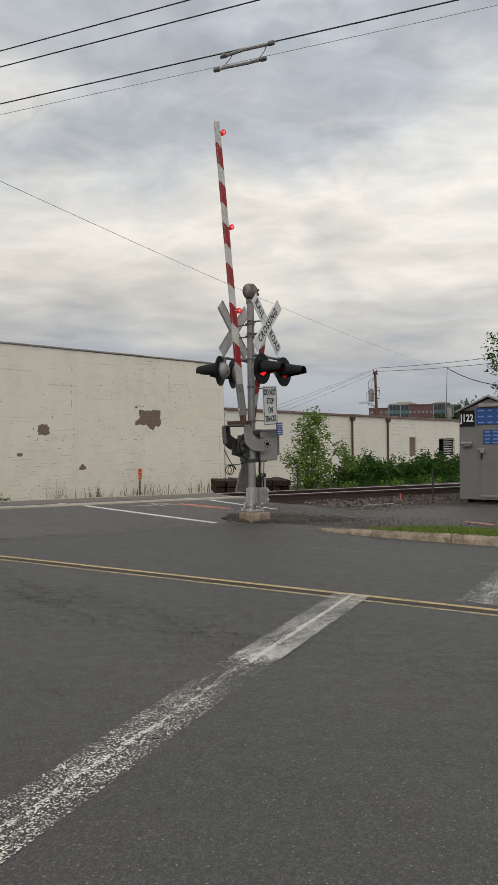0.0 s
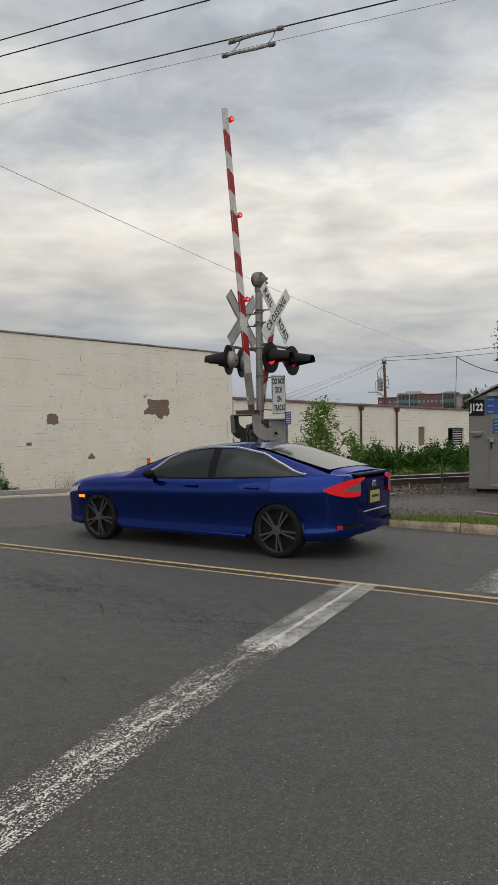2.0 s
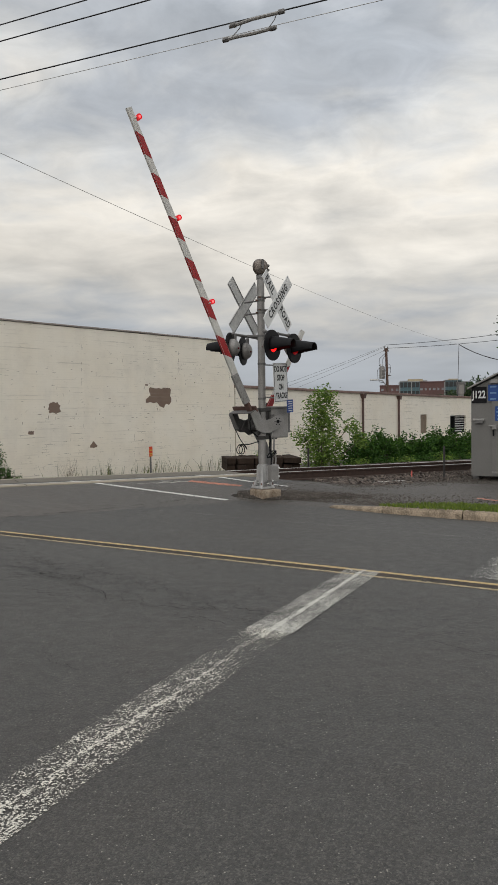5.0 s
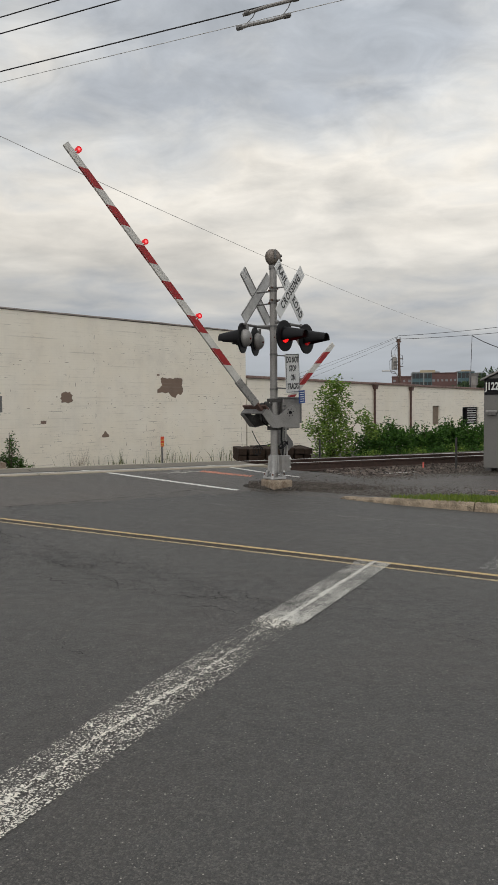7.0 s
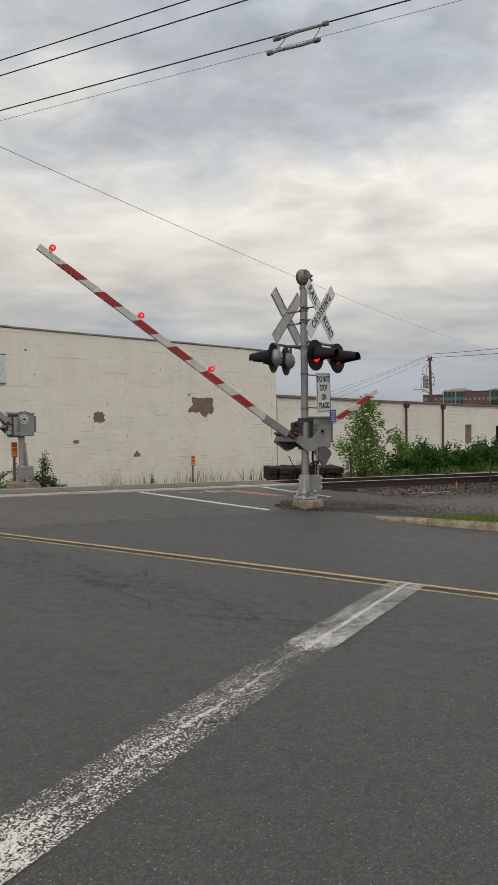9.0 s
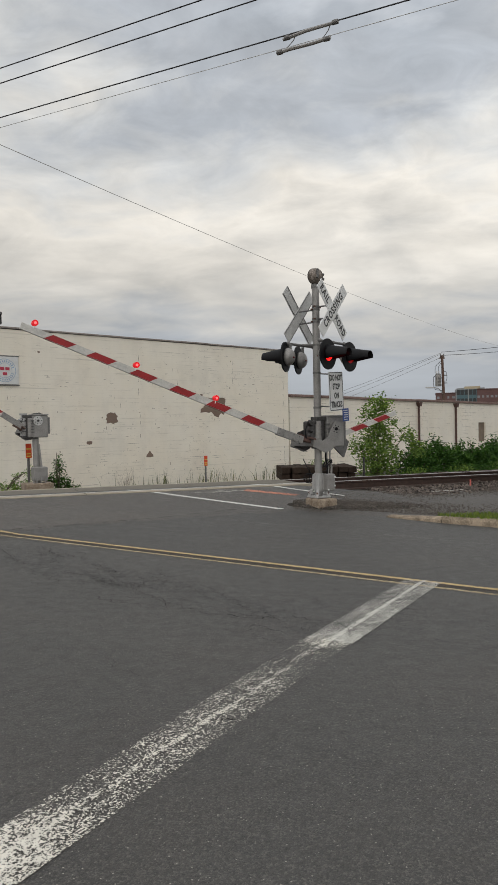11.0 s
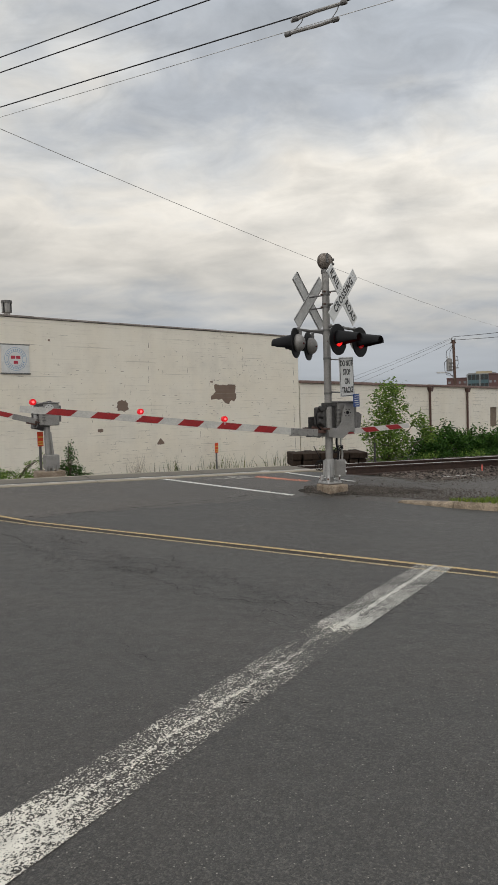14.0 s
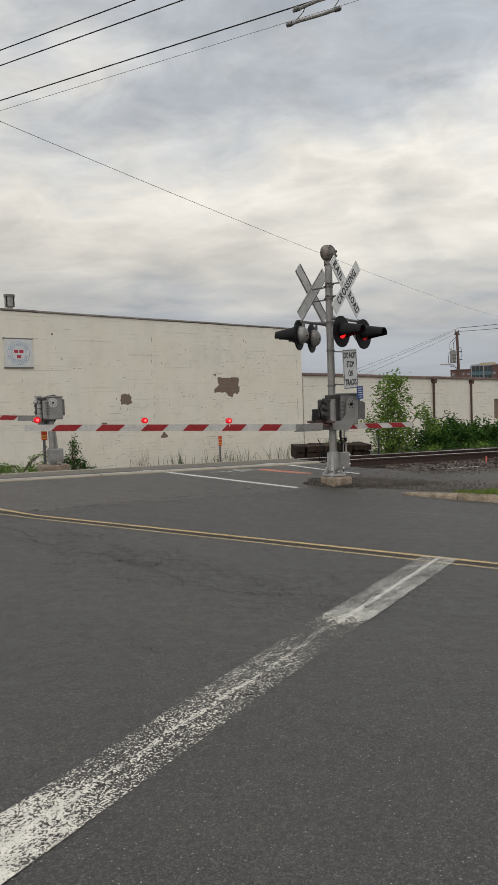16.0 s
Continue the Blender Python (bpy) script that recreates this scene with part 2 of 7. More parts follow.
def worn_paint(name, colour, wear, half_width, ragged=0.5, length=0.0, grain=115, near=0.0, far=0.0, lean=0.0, spine=0.1, near_at=0.05, profile=(), wave=0.0):
    """Road paint, worn through to the asphalt in fine specks: local x runs along the line, y across it."""
    k = Nodes(name)
    big, fine = k.noise(1.6, 4, 0.6), k.noise(14, 5, 0.6)
    speck = k.noise(grain, 4, 0.66)
    tone = k.calc("ADD", speck, k.calc("ADD", k.calc("MULTIPLY", big, 0.22), k.calc("MULTIPLY", fine, 0.20)))
    tone = k.calc("SUBTRACT", tone, 0.21)
    sep = k.n.new("ShaderNodeSeparateXYZ")
    k.l.new(k.tc, sep.inputs[0])
    across = k.calc("DIVIDE", sep.outputs["Y"], half_width)
    if wave:
        across = k.calc("ADD", across, k.calc("MULTIPLY", k.calc("SUBTRACT", k.noise(2.6, 5, 0.6), 0.5), wave))
    side = k.calc("ABSOLUTE", across)
    loss = k.calc("MULTIPLY", k.calc("POWER", side, 2.5), ragged * 0.25)
    loss = k.calc("SUBTRACT", loss, k.ramp(side, (0.07, spine), (0.16, 0.0)))
    loss = k.calc("ADD", loss, k.calc("MULTIPLY", across, lean))
    if length:
        way = k.calc("DIVIDE", sep.outputs["X"], length)
        loss = k.calc("SUBTRACT", loss, k.ramp(way, (near_at, near), (near_at + 0.17, 0.0)))
        loss = k.calc("ADD", loss, k.ramp(way, (0.55, 0.0), (0.98, far)))
        if profile:
            # how much paint is left, stretch by stretch along the line
            left = k.ramp(way, *profile)
            loss = k.calc("SUBTRACT", loss, k.calc("MULTIPLY", k.calc("SUBTRACT", left, 0.5), 0.5))
        ends = k.calc("ABSOLUTE", k.calc("SUBTRACT", way, 0.5))
        loss = k.calc("ADD", loss, k.ramp(ends, (0.5 - 0.10 / length, 0.0), (0.5, 0.30)))
    keep = k.ramp(k.calc("SUBTRACT", tone, loss), (wear - 0.02, 0.0), (wear + 0.03, 1.0))
    k.to("Base Color", k.ramp(fine, (0.3, tuple(c * 0.72 for c in colour)), (0.7, colour)))
    k.to("Roughness", 0.8)
    k.bump(speck, 0.3, 0.004)
    clear = k.n.new("ShaderNodeBsdfTransparent")
    mix = k.n.new("ShaderNodeMixShader")
    k.l.new(keep, mix.inputs[0])
    k.l.new(clear.outputs[0], mix.inputs[1])
    k.l.new(k.b.outputs[0], mix.inputs[2])
    k.l.new(mix.outputs[0], k.n["Material Output"].inputs[0])
    return k.m


def painted_brick(name, paint, dirt=0.5, course=0.081, length=0.30, joint_at=0.775):
    """White-painted brickwork: courses show as relief and as shadow lines put into the colour, with open joints and
    grime here and there. Local x along, z up.
    """
    k = Nodes(name)
    turn = k.mapped((1, 1, 1), (radians(-90), 0, 0))
    br = k.n.new("ShaderNodeTexBrick")
    br.inputs["Scale"].default_value = 1.0
    br.inputs["Brick Width"].default_value, br.inputs["Row Height"].default_value = length, course
    br.inputs["Mortar Size"].default_value, br.inputs["Mortar Smooth"].default_value = 0.007, 0.5
    br.inputs["Color1"].default_value, br.inputs["Color2"].default_value = (1, 1, 1, 1), (0.86, 0.86, 0.86, 1)
    k.l.new(turn, br.inputs["Vector"])
    joint = br.outputs["Fac"]
    big = k.noise(0.22, 5, 0.6)
    mid = k.noise(1.4, 6, 0.65)
    runs = k.noise(1.3, 5, 0.6, k.mapped((3.0, 3.0, 0.22)))
    tone = k.calc("ADD", k.calc("MULTIPLY", big, 0.4), k.calc("ADD", k.calc("MULTIPLY", mid, 0.46), k.calc("MULTIPLY", runs, 0.14)))
    c = k.ramp(tone, (0.34, tuple(v * (1 - 0.28 * dirt) for v in paint)), (0.5, paint), (0.68, tuple(min(1, v * 1.07) for v in paint)))
    c = k.mix(0.03, c, br.outputs["Color"], "MULTIPLY")
    # warmer and greyer fields of old paint
    c = k.mix(k.ramp(k.noise(0.5, 4, 0.6, k.mapped((1, 1, 1), loc=(2.0, 0, 5.0))), (0.42, 0.0), (0.62, 1.0)), c, (0.985, 0.97, 0.945), "MULTIPLY")
    # level shadow lines of unevenly standing courses, painted into the colour as broken dark lines
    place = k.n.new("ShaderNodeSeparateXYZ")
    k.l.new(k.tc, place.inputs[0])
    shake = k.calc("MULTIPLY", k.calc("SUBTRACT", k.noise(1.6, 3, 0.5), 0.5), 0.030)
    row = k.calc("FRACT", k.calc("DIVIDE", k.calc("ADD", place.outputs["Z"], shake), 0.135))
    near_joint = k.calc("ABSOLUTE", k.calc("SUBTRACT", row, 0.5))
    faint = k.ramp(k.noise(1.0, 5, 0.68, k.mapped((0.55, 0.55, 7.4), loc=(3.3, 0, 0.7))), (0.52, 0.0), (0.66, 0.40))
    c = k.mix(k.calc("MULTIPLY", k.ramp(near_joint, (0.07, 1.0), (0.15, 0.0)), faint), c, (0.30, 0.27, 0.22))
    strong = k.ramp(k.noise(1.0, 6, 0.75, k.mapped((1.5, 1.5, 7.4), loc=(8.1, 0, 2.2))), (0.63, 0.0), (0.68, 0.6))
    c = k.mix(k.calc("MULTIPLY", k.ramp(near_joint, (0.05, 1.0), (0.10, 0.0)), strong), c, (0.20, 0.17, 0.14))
    # open joints: long dashes along the courses, few uprights
    dash = k.noise(1.0, 5, 0.7, k.mapped((1.1, 1.1, 9.0)))
    zone = k.noise(0.33, 3, 0.5, k.mapped((1, 1, 1), loc=(4.2, 0, 1.3)))
    open_joint = k.calc("MULTIPLY", joint, k.ramp(k.calc("ADD", dash, k.calc("MULTIPLY", zone, 0.35)), (joint_at, 0.0), (joint_at + 0.045, 0.8)))
    c = k.mix(open_joint, c, (0.19, 0.165, 0.135))
    # hairlines: thin broken scratches in the paint, mostly level
    hair = k.voronoi(1.5, "DISTANCE_TO_EDGE", "Distance", k.mapped((0.8, 0.8, 2.6), loc=(1.1, 0, 0.4)))
    broken = k.ramp(k.noise(5, 5, 0.65), (0.55, 0.0), (0.62, 0.4))
    c = k.mix(k.calc("MULTIPLY", k.ramp(hair, (0.006, 1.0), (0.016, 0.0)), broken), c, (0.27, 0.235, 0.19))
    spots = k.calc("MULTIPLY", k.ramp(k.voronoi(1.7, "F1", "Distance"), (0.025, 1.0), (0.05, 0.0)), k.ramp(zone, (0.5, 0.0), (0.56, 0.85)))
    c = k.mix(spots, c, (0.09, 0.075, 0.06))
    k.to("Base Color", c)
    k.to("Roughness", 0.85)
    h = k.calc("ADD", k.calc("MULTIPLY", joint, -0.6), k.calc("MULTIPLY", mid, 0.5))
    k.bump(h, 0.07, 0.012)
    return k.m


def glowing(name, colour, strength):
    k = Nodes(name)
    k.b.inputs["Base Color"].default_value = (*colour, 1)
    k.b.inputs["Emission Color"].default_value = (*colour, 1)
    k.b.inputs["Emission Strength"].default_value = strength
    k.to("Roughness", 0.25)
    return k.m


ASPHALT = asphalt("asphalt", (0.0350, 0.0329, 0.0294), (0.128, 0.119, 0.104))
SOIL = material("dark_soil", (0.034, 0.029, 0.024), 1.0, vary=0.5, scale=9, fine=60, bump=1.0, bump_scale=40, spec=0.15)
ASPHALT_OLD = asphalt("old_asphalt", (0.046, 0.039, 0.032), (0.135, 0.115, 0.095), 0.3)
ASPHALT_HUMP = asphalt("hump_asphalt", (0.060, 0.053, 0.045), (0.17, 0.155, 0.135), 0.3)
DIRT = material("dirt", (0.07, 0.06, 0.05), 0.95, vary=0.4, scale=2.0, fine=40, bump=0.9, bump_scale=30)
STONES = material("ballast_stone", (0.105, 0.086, 0.074), 0.9, vary=0.3, scale=5, island=0.85, spec=0.25)
CRUMBS = material("loose_gravel", (0.098, 0.085, 0.073), 0.9, vary=0.3, scale=5, island=0.5, spec=0.25)
CONCRETE = material("concrete", (0.150, 0.112, 0.074), 0.9, vary=0.45, scale=6, fine=55, bump=1.0, bump_scale=40, tint=(0.27, 0.215, 0.155))
RUSTY_CONCRETE = material("stained_concrete", (0.17, 0.105, 0.06), 0.9, vary=0.4, scale=8, fine=60, bump=0.8, bump_scale=45, tint=(0.25, 0.205, 0.155))
PANEL = material("crossing_panel", (0.125, 0.112, 0.088), 0.85, vary=0.2, scale=3, fine=50, bump=0.4)
RAIL_TOP = material("polished_rail", (0.62, 0.60, 0.57), 0.42, 0.6, vary=0.12, scale=5)
RAIL_RUST = material("rusty_rail", (0.050, 0.030, 0.023), 0.85, 0.1, vary=0.35, scale=9, bump=0.3)
TIE = material("creosoted_timber", (0.034, 0.024, 0.018), 0.95, spec=0.1, vary=0.4, scale=5, fine=60, bump=0.7, bump_scale=40, island=0.3)
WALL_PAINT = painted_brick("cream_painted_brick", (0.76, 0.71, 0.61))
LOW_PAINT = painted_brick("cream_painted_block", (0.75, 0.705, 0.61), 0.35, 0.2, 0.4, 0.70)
BARE_BRICK = painted_brick("bare_brick", (0.185, 0.130, 0.10), 0.9)
CHIP = material("chipped_paint", (0.20, 0.168, 0.135), 0.9, vary=0.3, scale=3, island=0.6)
COPING = material("coping", (0.155, 0.088, 0.07), 0.8, vary=0.3, scale=2, fine=25, bump=0.3, tint=(0.20, 0.14, 0.12))
METAL_COPING = material("weathered_metal_coping", (0.17, 0.135, 0.115), 0.7, vary=0.35, scale=2, fine=25, bump=0.3, tint=(0.26, 0.235, 0.215))
BROWN_STEEL = material("brown_steel", (0.085, 0.045, 0.035), 0.75, 0.0, vary=0.3, scale=4, bump=0.3)
GALV = material("aluminium_paint", (0.255, 0.245, 0.232), 0.5, 0.35, vary=0.2, scale=5, fine=50, bump=0.15)
DARK_STEEL = material("dark_machine_steel", (0.055, 0.052, 0.05), 0.6, 0.3, vary=0.4, scale=9, fine=50, bump=0.2)
GALV_DARK = material("weathered_steel", (0.15, 0.145, 0.14), 0.6, 0.4, vary=0.3, scale=7, fine=50, bump=0.2)
RUST = material("rusted_steel", (0.11, 0.055, 0.038), 0.85, 0.1, vary=0.4, scale=12, bump=0.4)
HUT = material("hut_aluminium", (0.165, 0.16, 0.15), 0.55, 0.3, vary=0.12, scale=2, fine=30, bump=0.1)
BLACK = material("black_paint", (0.006, 0.006, 0.007), 0.55, vary=0.3, scale=6, spec=0.18)
SIGN_WHITE = material("sign_white", (0.60, 0.60, 0.585), 0.45, vary=0.1, scale=6)
SIGN_GREY = material("sign_back", (0.47, 0.465, 0.45), 0.6, 0.0, vary=0.2, scale=8)
INK = material("sign_ink", (0.02, 0.02, 0.02), 0.5, vary=0.1)
BLUE_SIGN = material("sign_blue", (0.008, 0.050, 0.205), 0.55, vary=0.12, scale=8)
ARM_WHITE = material("arm_white", (0.50, 0.485, 0.45), 0.5, vary=0.16, scale=6, fine=40)
ARM_RED = material("arm_red", (0.28, 0.010, 0.012), 0.4, vary=0.2, scale=9, fine=40)
RED_GLOW = glowing("red_lamp", (0.55, 0.004, 0.010), 0.55)
RED_BULB = glowing("red_bulb", (1.0, 0.10, 0.10), 1.6)
RED_SIGNAL = glowing("red_signal", (0.85, 0.010, 0.010), 1.5)
RED_FADING = glowing("fading_red_signal", (0.35, 0.004, 0.005), 0.35)
RED_DULL = material("dark_red_lens", (0.10, 0.006, 0.008), 0.25, vary=0.1)
ORANGE = material("orange_marker", (0.60, 0.06, 0.015), 0.5, vary=0.25, scale=20)
WIRE = material("cable", (0.02, 0.02, 0.022), 0.7, vary=0.2)
WOOD_POLE = material("pole_wood", (0.10, 0.06, 0.045), 0.9, vary=0.3, scale=6, bump=0.5)
BARK = material("bark", (0.09, 0.07, 0.05), 0.9, vary=0.3, scale=15, bump=0.5)
GLASS_DARK = material("dark_glass", (0.014, 0.016, 0.016), 0.08, vary=0.1, spec=0.35)


def leafy(name, colour, spread=0.35):
    k = Nodes(name)
    geo = k.n.new("ShaderNodeNewGeometry")
    c = k.ramp(geo.outputs["Random Per Island"], (0.0, tuple(v * (1 - spread) for v in colour)), (0.6, colour), (1.0, (colour[0] * 1.7, colour[1] * 1.45, colour[2] * 1.2)))
    k.to("Base Color", c)
    k.to("Roughness", 0.7)
    k.to("Specular IOR Level", 0.2)
    tr = k.n.new("ShaderNodeBsdfTranslucent")
    k.l.new(c, tr.inputs[0])
    mix = k.n.new("ShaderNodeMixShader")
    mix.inputs[0].default_value = 0.25
    k.l.new(k.b.outputs[0], mix.inputs[1])
    k.l.new(tr.outputs[0], mix.inputs[2])
    k.l.new(mix.outputs[0], k.n["Material Output"].inputs[0])
    return k.m


LEAF = leafy("leaf", (0.14, 0.235, 0.05), 0.5)
LEAF_DARK = leafy("dark_leaf", (0.042, 0.105, 0.018), 0.6)
LEAF_FAR = leafy("far_leaf", (0.055, 0.09, 0.04))
TURF = material("turf_soil", (0.055, 0.075, 0.025), 0.95, vary=0.4, scale=5, fine=60, bump=0.9, bump_scale=60)
GRASS = leafy("grass", (0.13, 0.19, 0.035))
GRASS_DRY = leafy("dry_grass", (0.11, 0.13, 0.055))


# ---- building blocks ----
def part(name, bm, mat, parent=None, label="", smooth=False):
    """Links a bmesh as one mesh object, under a thing or a part if one is given."""
    me = bpy.data.meshes.new(name)
    bm.normal_update()
    bm.to_mesh(me)
    bm.free()
    for m in (mat if isinstance(mat, (list, tuple)) else [mat]):
        me.materials.append(m)
    if smooth:
        for f in me.polygons:
            f.use_smooth = True
    ob = new(name, me)
    if parent:
        ob.parent = parent
    if label:
        ob["label"] = label
    return ob


def thing(name, m, label, category, group="", kind=""):
    ob = new(name)
    ob.empty_display_size = 0.1
    ob.matrix_world = m
    return tagged(ob, label, category, group, kind)


def add_box(bm, centre, size, m=None, bevel=0.0, index=0):
    r = bmesh.ops.create_cube(bm, size=1.0)
    vs = r["verts"]
    for v in vs:
        v.co = Vector((v.co.x * size[0], v.co.y * size[1], v.co.z * size[2]))
    fs = {f for v in vs for f in v.link_faces}
    if bevel:
        es = {e for v in vs for e in v.link_edges}
        out = bmesh.ops.bevel(bm, geom=list(es), offset=bevel, segments=2, affect="EDGES", profile=0.5)
        vs = list({v for f in out["faces"] for v in f.verts} | {v for v in vs if v.is_valid})
        fs = {f for v in vs for f in v.link_faces}
    for f in fs:
        f.material_index = index
    t = Matrix.Translation(centre) @ (m or Matrix())
    bmesh.ops.transform(bm, matrix=t, verts=vs)
    return vs


def add_tube(bm, a, b, r1, r2=None, seg=12, index=0):
    """A capped round bar from a to b."""
    a, b = Vector(a), Vector(b)
    d = b - a
    m = Matrix.Translation((a + b) / 2) @ d.to_track_quat("Z", "Y").to_matrix().to_4x4()
    r = bmesh.ops.create_cone(bm, cap_ends=True, segments=seg, radius1=r1, radius2=r1 if r2 is None else r2, depth=d.length, matrix=m)
    for v in r["verts"]:
        for f in v.link_faces:
            f.material_index = index
    return r["verts"]


def add_ball(bm, c, r, scale=(1, 1, 1), seg=16):
    m = Matrix.Translation(c) @ Matrix.Diagonal((*scale, 1))
    return bmesh.ops.create_uvsphere(bm, u_segments=seg, v_segments=max(6, seg // 2), radius=r, matrix=m)["verts"]


def add_plate(bm, pts, axis, lo, hi):
    """A flat plate of the given outline (pairs), thick from lo to hi along the axis ('y' or 'x' or 'z')."""
    def at(p, h):
        return {"y": (p[0], h, p[1]), "x": (h, p[0], p[1]), "z": (p[0], p[1], h)}[axis]
    a, b = [bm.verts.new(at(p, lo)) for p in pts], [bm.verts.new(at(p, hi)) for p in pts]
    n = len(pts)
    fs = [bm.faces.new(a), bm.faces.new(list(reversed(b)))] + [bm.faces.new((a[i], b[i], b[(i + 1) % n], a[(i + 1) % n])) for i in range(n)]
    bmesh.ops.recalc_face_normals(bm, faces=fs)
    return a + b


def box_part(name, centre, size, mat, parent=None, bevel=0.0, m=None, label=""):
    bm = bmesh.new()
    add_box(bm, centre, size, m, bevel)
    return part(name, bm, mat, parent, label)


def tube_part(name, a, b, r, mat, parent=None, r2=None, seg=14, label=""):
    bm = bmesh.new()
    add_tube(bm, a, b, r, r2, seg)
    return part(name, bm, mat, parent, label, smooth=False)


def path_part(name, pts, r, mat, parent=None, seg=6, label=""):
    """A bent cable or pipe through the points."""
    bm = bmesh.new()
    for a, b in zip(pts, pts[1:]):
        add_tube(bm, a, b, r, seg=seg)
    return part(name, bm, mat, parent, label)


def text_part(name, words, size, mat, parent, m, label="", stretch=1.0, spacing=1.0):
    """Lettering as a thin mesh: local x to the right, y up, facing +z of the pose m."""
    cu = bpy.data.curves.new(name, "FONT")
    cu.body, cu.size, cu.align_x, cu.align_y, cu.extrude = words, size, "CENTER", "CENTER", 0.001
    cu.resolution_u, cu.offset, cu.space_character = 3, size * 0.03, spacing
    ob = new(name, cu)
    dg = bpy.context.evaluated_depsgraph_get()
    me = bpy.data.meshes.new_from_object(ob.evaluated_get(dg))
    bpy.data.objects.remove(ob)
    me.name = name
    me.materials.clear()
    me.materials.append(mat)
    me.transform(m @ Matrix.Diagonal((stretch, 1, 1, 1)))
    ob = new(name, me)
    ob.parent = parent
    if label:
        ob["label"] = label
    return ob


def scatter_mesh(name, shapes, mat, parent=None, smooth=False):
    """Joins many small pieces, each an array of corners and a list of faces, into one mesh."""
    vs, fs, base = [], [], 0
    for v, f in shapes:
        vs.append(v)
        fs.extend(tuple(i + base for i in face) for face in f)
        base += len(v)
    me = bpy.data.meshes.new(name)
    me.from_pydata(np.concatenate(vs).tolist(), [], fs)
    me.materials.append(mat)
    me.update()
    ob = new(name, me)
    if parent:
        ob.parent = parent
    return ob


# ---- plan: the track, the road, and the lie of the land ----
ROAD = Vector((-0.8486, 0.5291, 0))
ACROSS = Vector((0.5291, 0.8486, 0))
TRACK_TURN = 27.0
TRACK = Vector((math.cos(radians(TRACK_TURN)), math.sin(radians(TRACK_TURN)), 0))
OFF = Vector((-TRACK.y, TRACK.x, 0))
RAIL = Vector((0.3, 16.2, 0))
GAUGE = 1.5


def smooth(a, b, x):
    x = max(0.0, min(1.0, (x - a) / (b - a)))
    return x * x * (3 - 2 * x)


def lie(x, y):
    """Height of the ground: flat, a rise to the rails where the road crosses, and a fall towards the buildings behind."""
    p = Vector((x, y, 0))
    s, q = (p - RAIL).dot(OFF), p.dot(ACROSS)
    crest = 0.195 - 0.007 * max(-20.0, min(0.0, (p - RAIL).dot(TRACK))) - 0.04 * smooth(0.0, 1.5, s)
    hump = crest * max(0.0, min(1.0, (s + 3.3) / 3.1)) * (1 - smooth(1.65, 2.9, s)) * (1 - smooth(12.8, 14.2, q))
    fall = -0.72 * smooth(3.6, 6.2, s) * smooth(9.0, 11.0, q)
    return hump + fall


def on_road(u, v):
    """A point of the plan: u metres along the road, v metres across it."""
    return ROAD * u + ACROSS * v


def sheet(name, u0, u1, v0, v1, nu, nv, lift, mat, label, category="", bend=None, kind="structure", parent=None):
    """A surface laid over the land, in the road's own directions."""
    bm = bmesh.new()
    grid = []
    for i in range(nu + 1):
        row = []
        for j in range(nv + 1):
            u, v = u0 + (u1 - u0) * i / nu, v0 + (v1 - v0) * j / nv
            if bend:
                u, v = bend(u, v, j / nv)
            p = on_road(u, v)
            row.append(bm.verts.new((p.x, p.y, lie(p.x, p.y) + lift)))
        grid.append(row)
    for i in range(nu):
        for j in range(nv):
            bm.faces.new((grid[i][j], grid[i][j + 1], grid[i + 1][j + 1], grid[i + 1][j]))
    bmesh.ops.recalc_face_normals(bm, faces=bm.faces)
    if bm.faces and sum(f.normal.z for f in bm.faces) < 0:
        bmesh.ops.reverse_faces(bm, faces=bm.faces)
    ob = part(name, bm, mat, parent)
    return tagged(ob, label, category, kind=kind)


def ground():
    """Earth to the horizon, finer near the crossing."""
    bm = bmesh.new()
    def steps(lo, hi, d):
        near = [lo + i * d for i in range(int((hi - lo) / d) + 1)]
        far = [30, 60, 140, 400, 1200, 3000]
        return [lo - f for f in reversed(far)] + near + [hi + f for f in far]
    xs, ys = steps(-24, 30, 0.6), steps(-12, 42, 0.6)
    grid = [[bm.verts.new((x, y, lie(x, y) - 0.03)) for y in ys] for x in xs]
    for i in range(len(xs) - 1):
        for j in range(len(ys) - 1):
            bm.faces.new((grid[i][j], grid[i + 1][j], grid[i + 1][j + 1], grid[i][j + 1]))
    tagged(part("ground", bm, DIRT), "dark earth and grit around the level crossing", "ground", kind="structure")


ground()
sheet("road", -70, 70, -3.2, 10.35, 280, 40, 0.0, ASPHALT, "worn grey asphalt road with fine cracks", "road")


# the paved ground between the road and the track, past the mast
sheet("pavement", -30, 7.25, 10.36, 15.2, 90, 16, -0.004, ASPHALT_OLD, "old patched asphalt beside the railway track", "pavement")
sheet("pavement", 7.26, 20, 10.36, 13.9, 40, 14, -0.002, ASPHALT, "asphalt footway that rises over the railway track", "pavement")


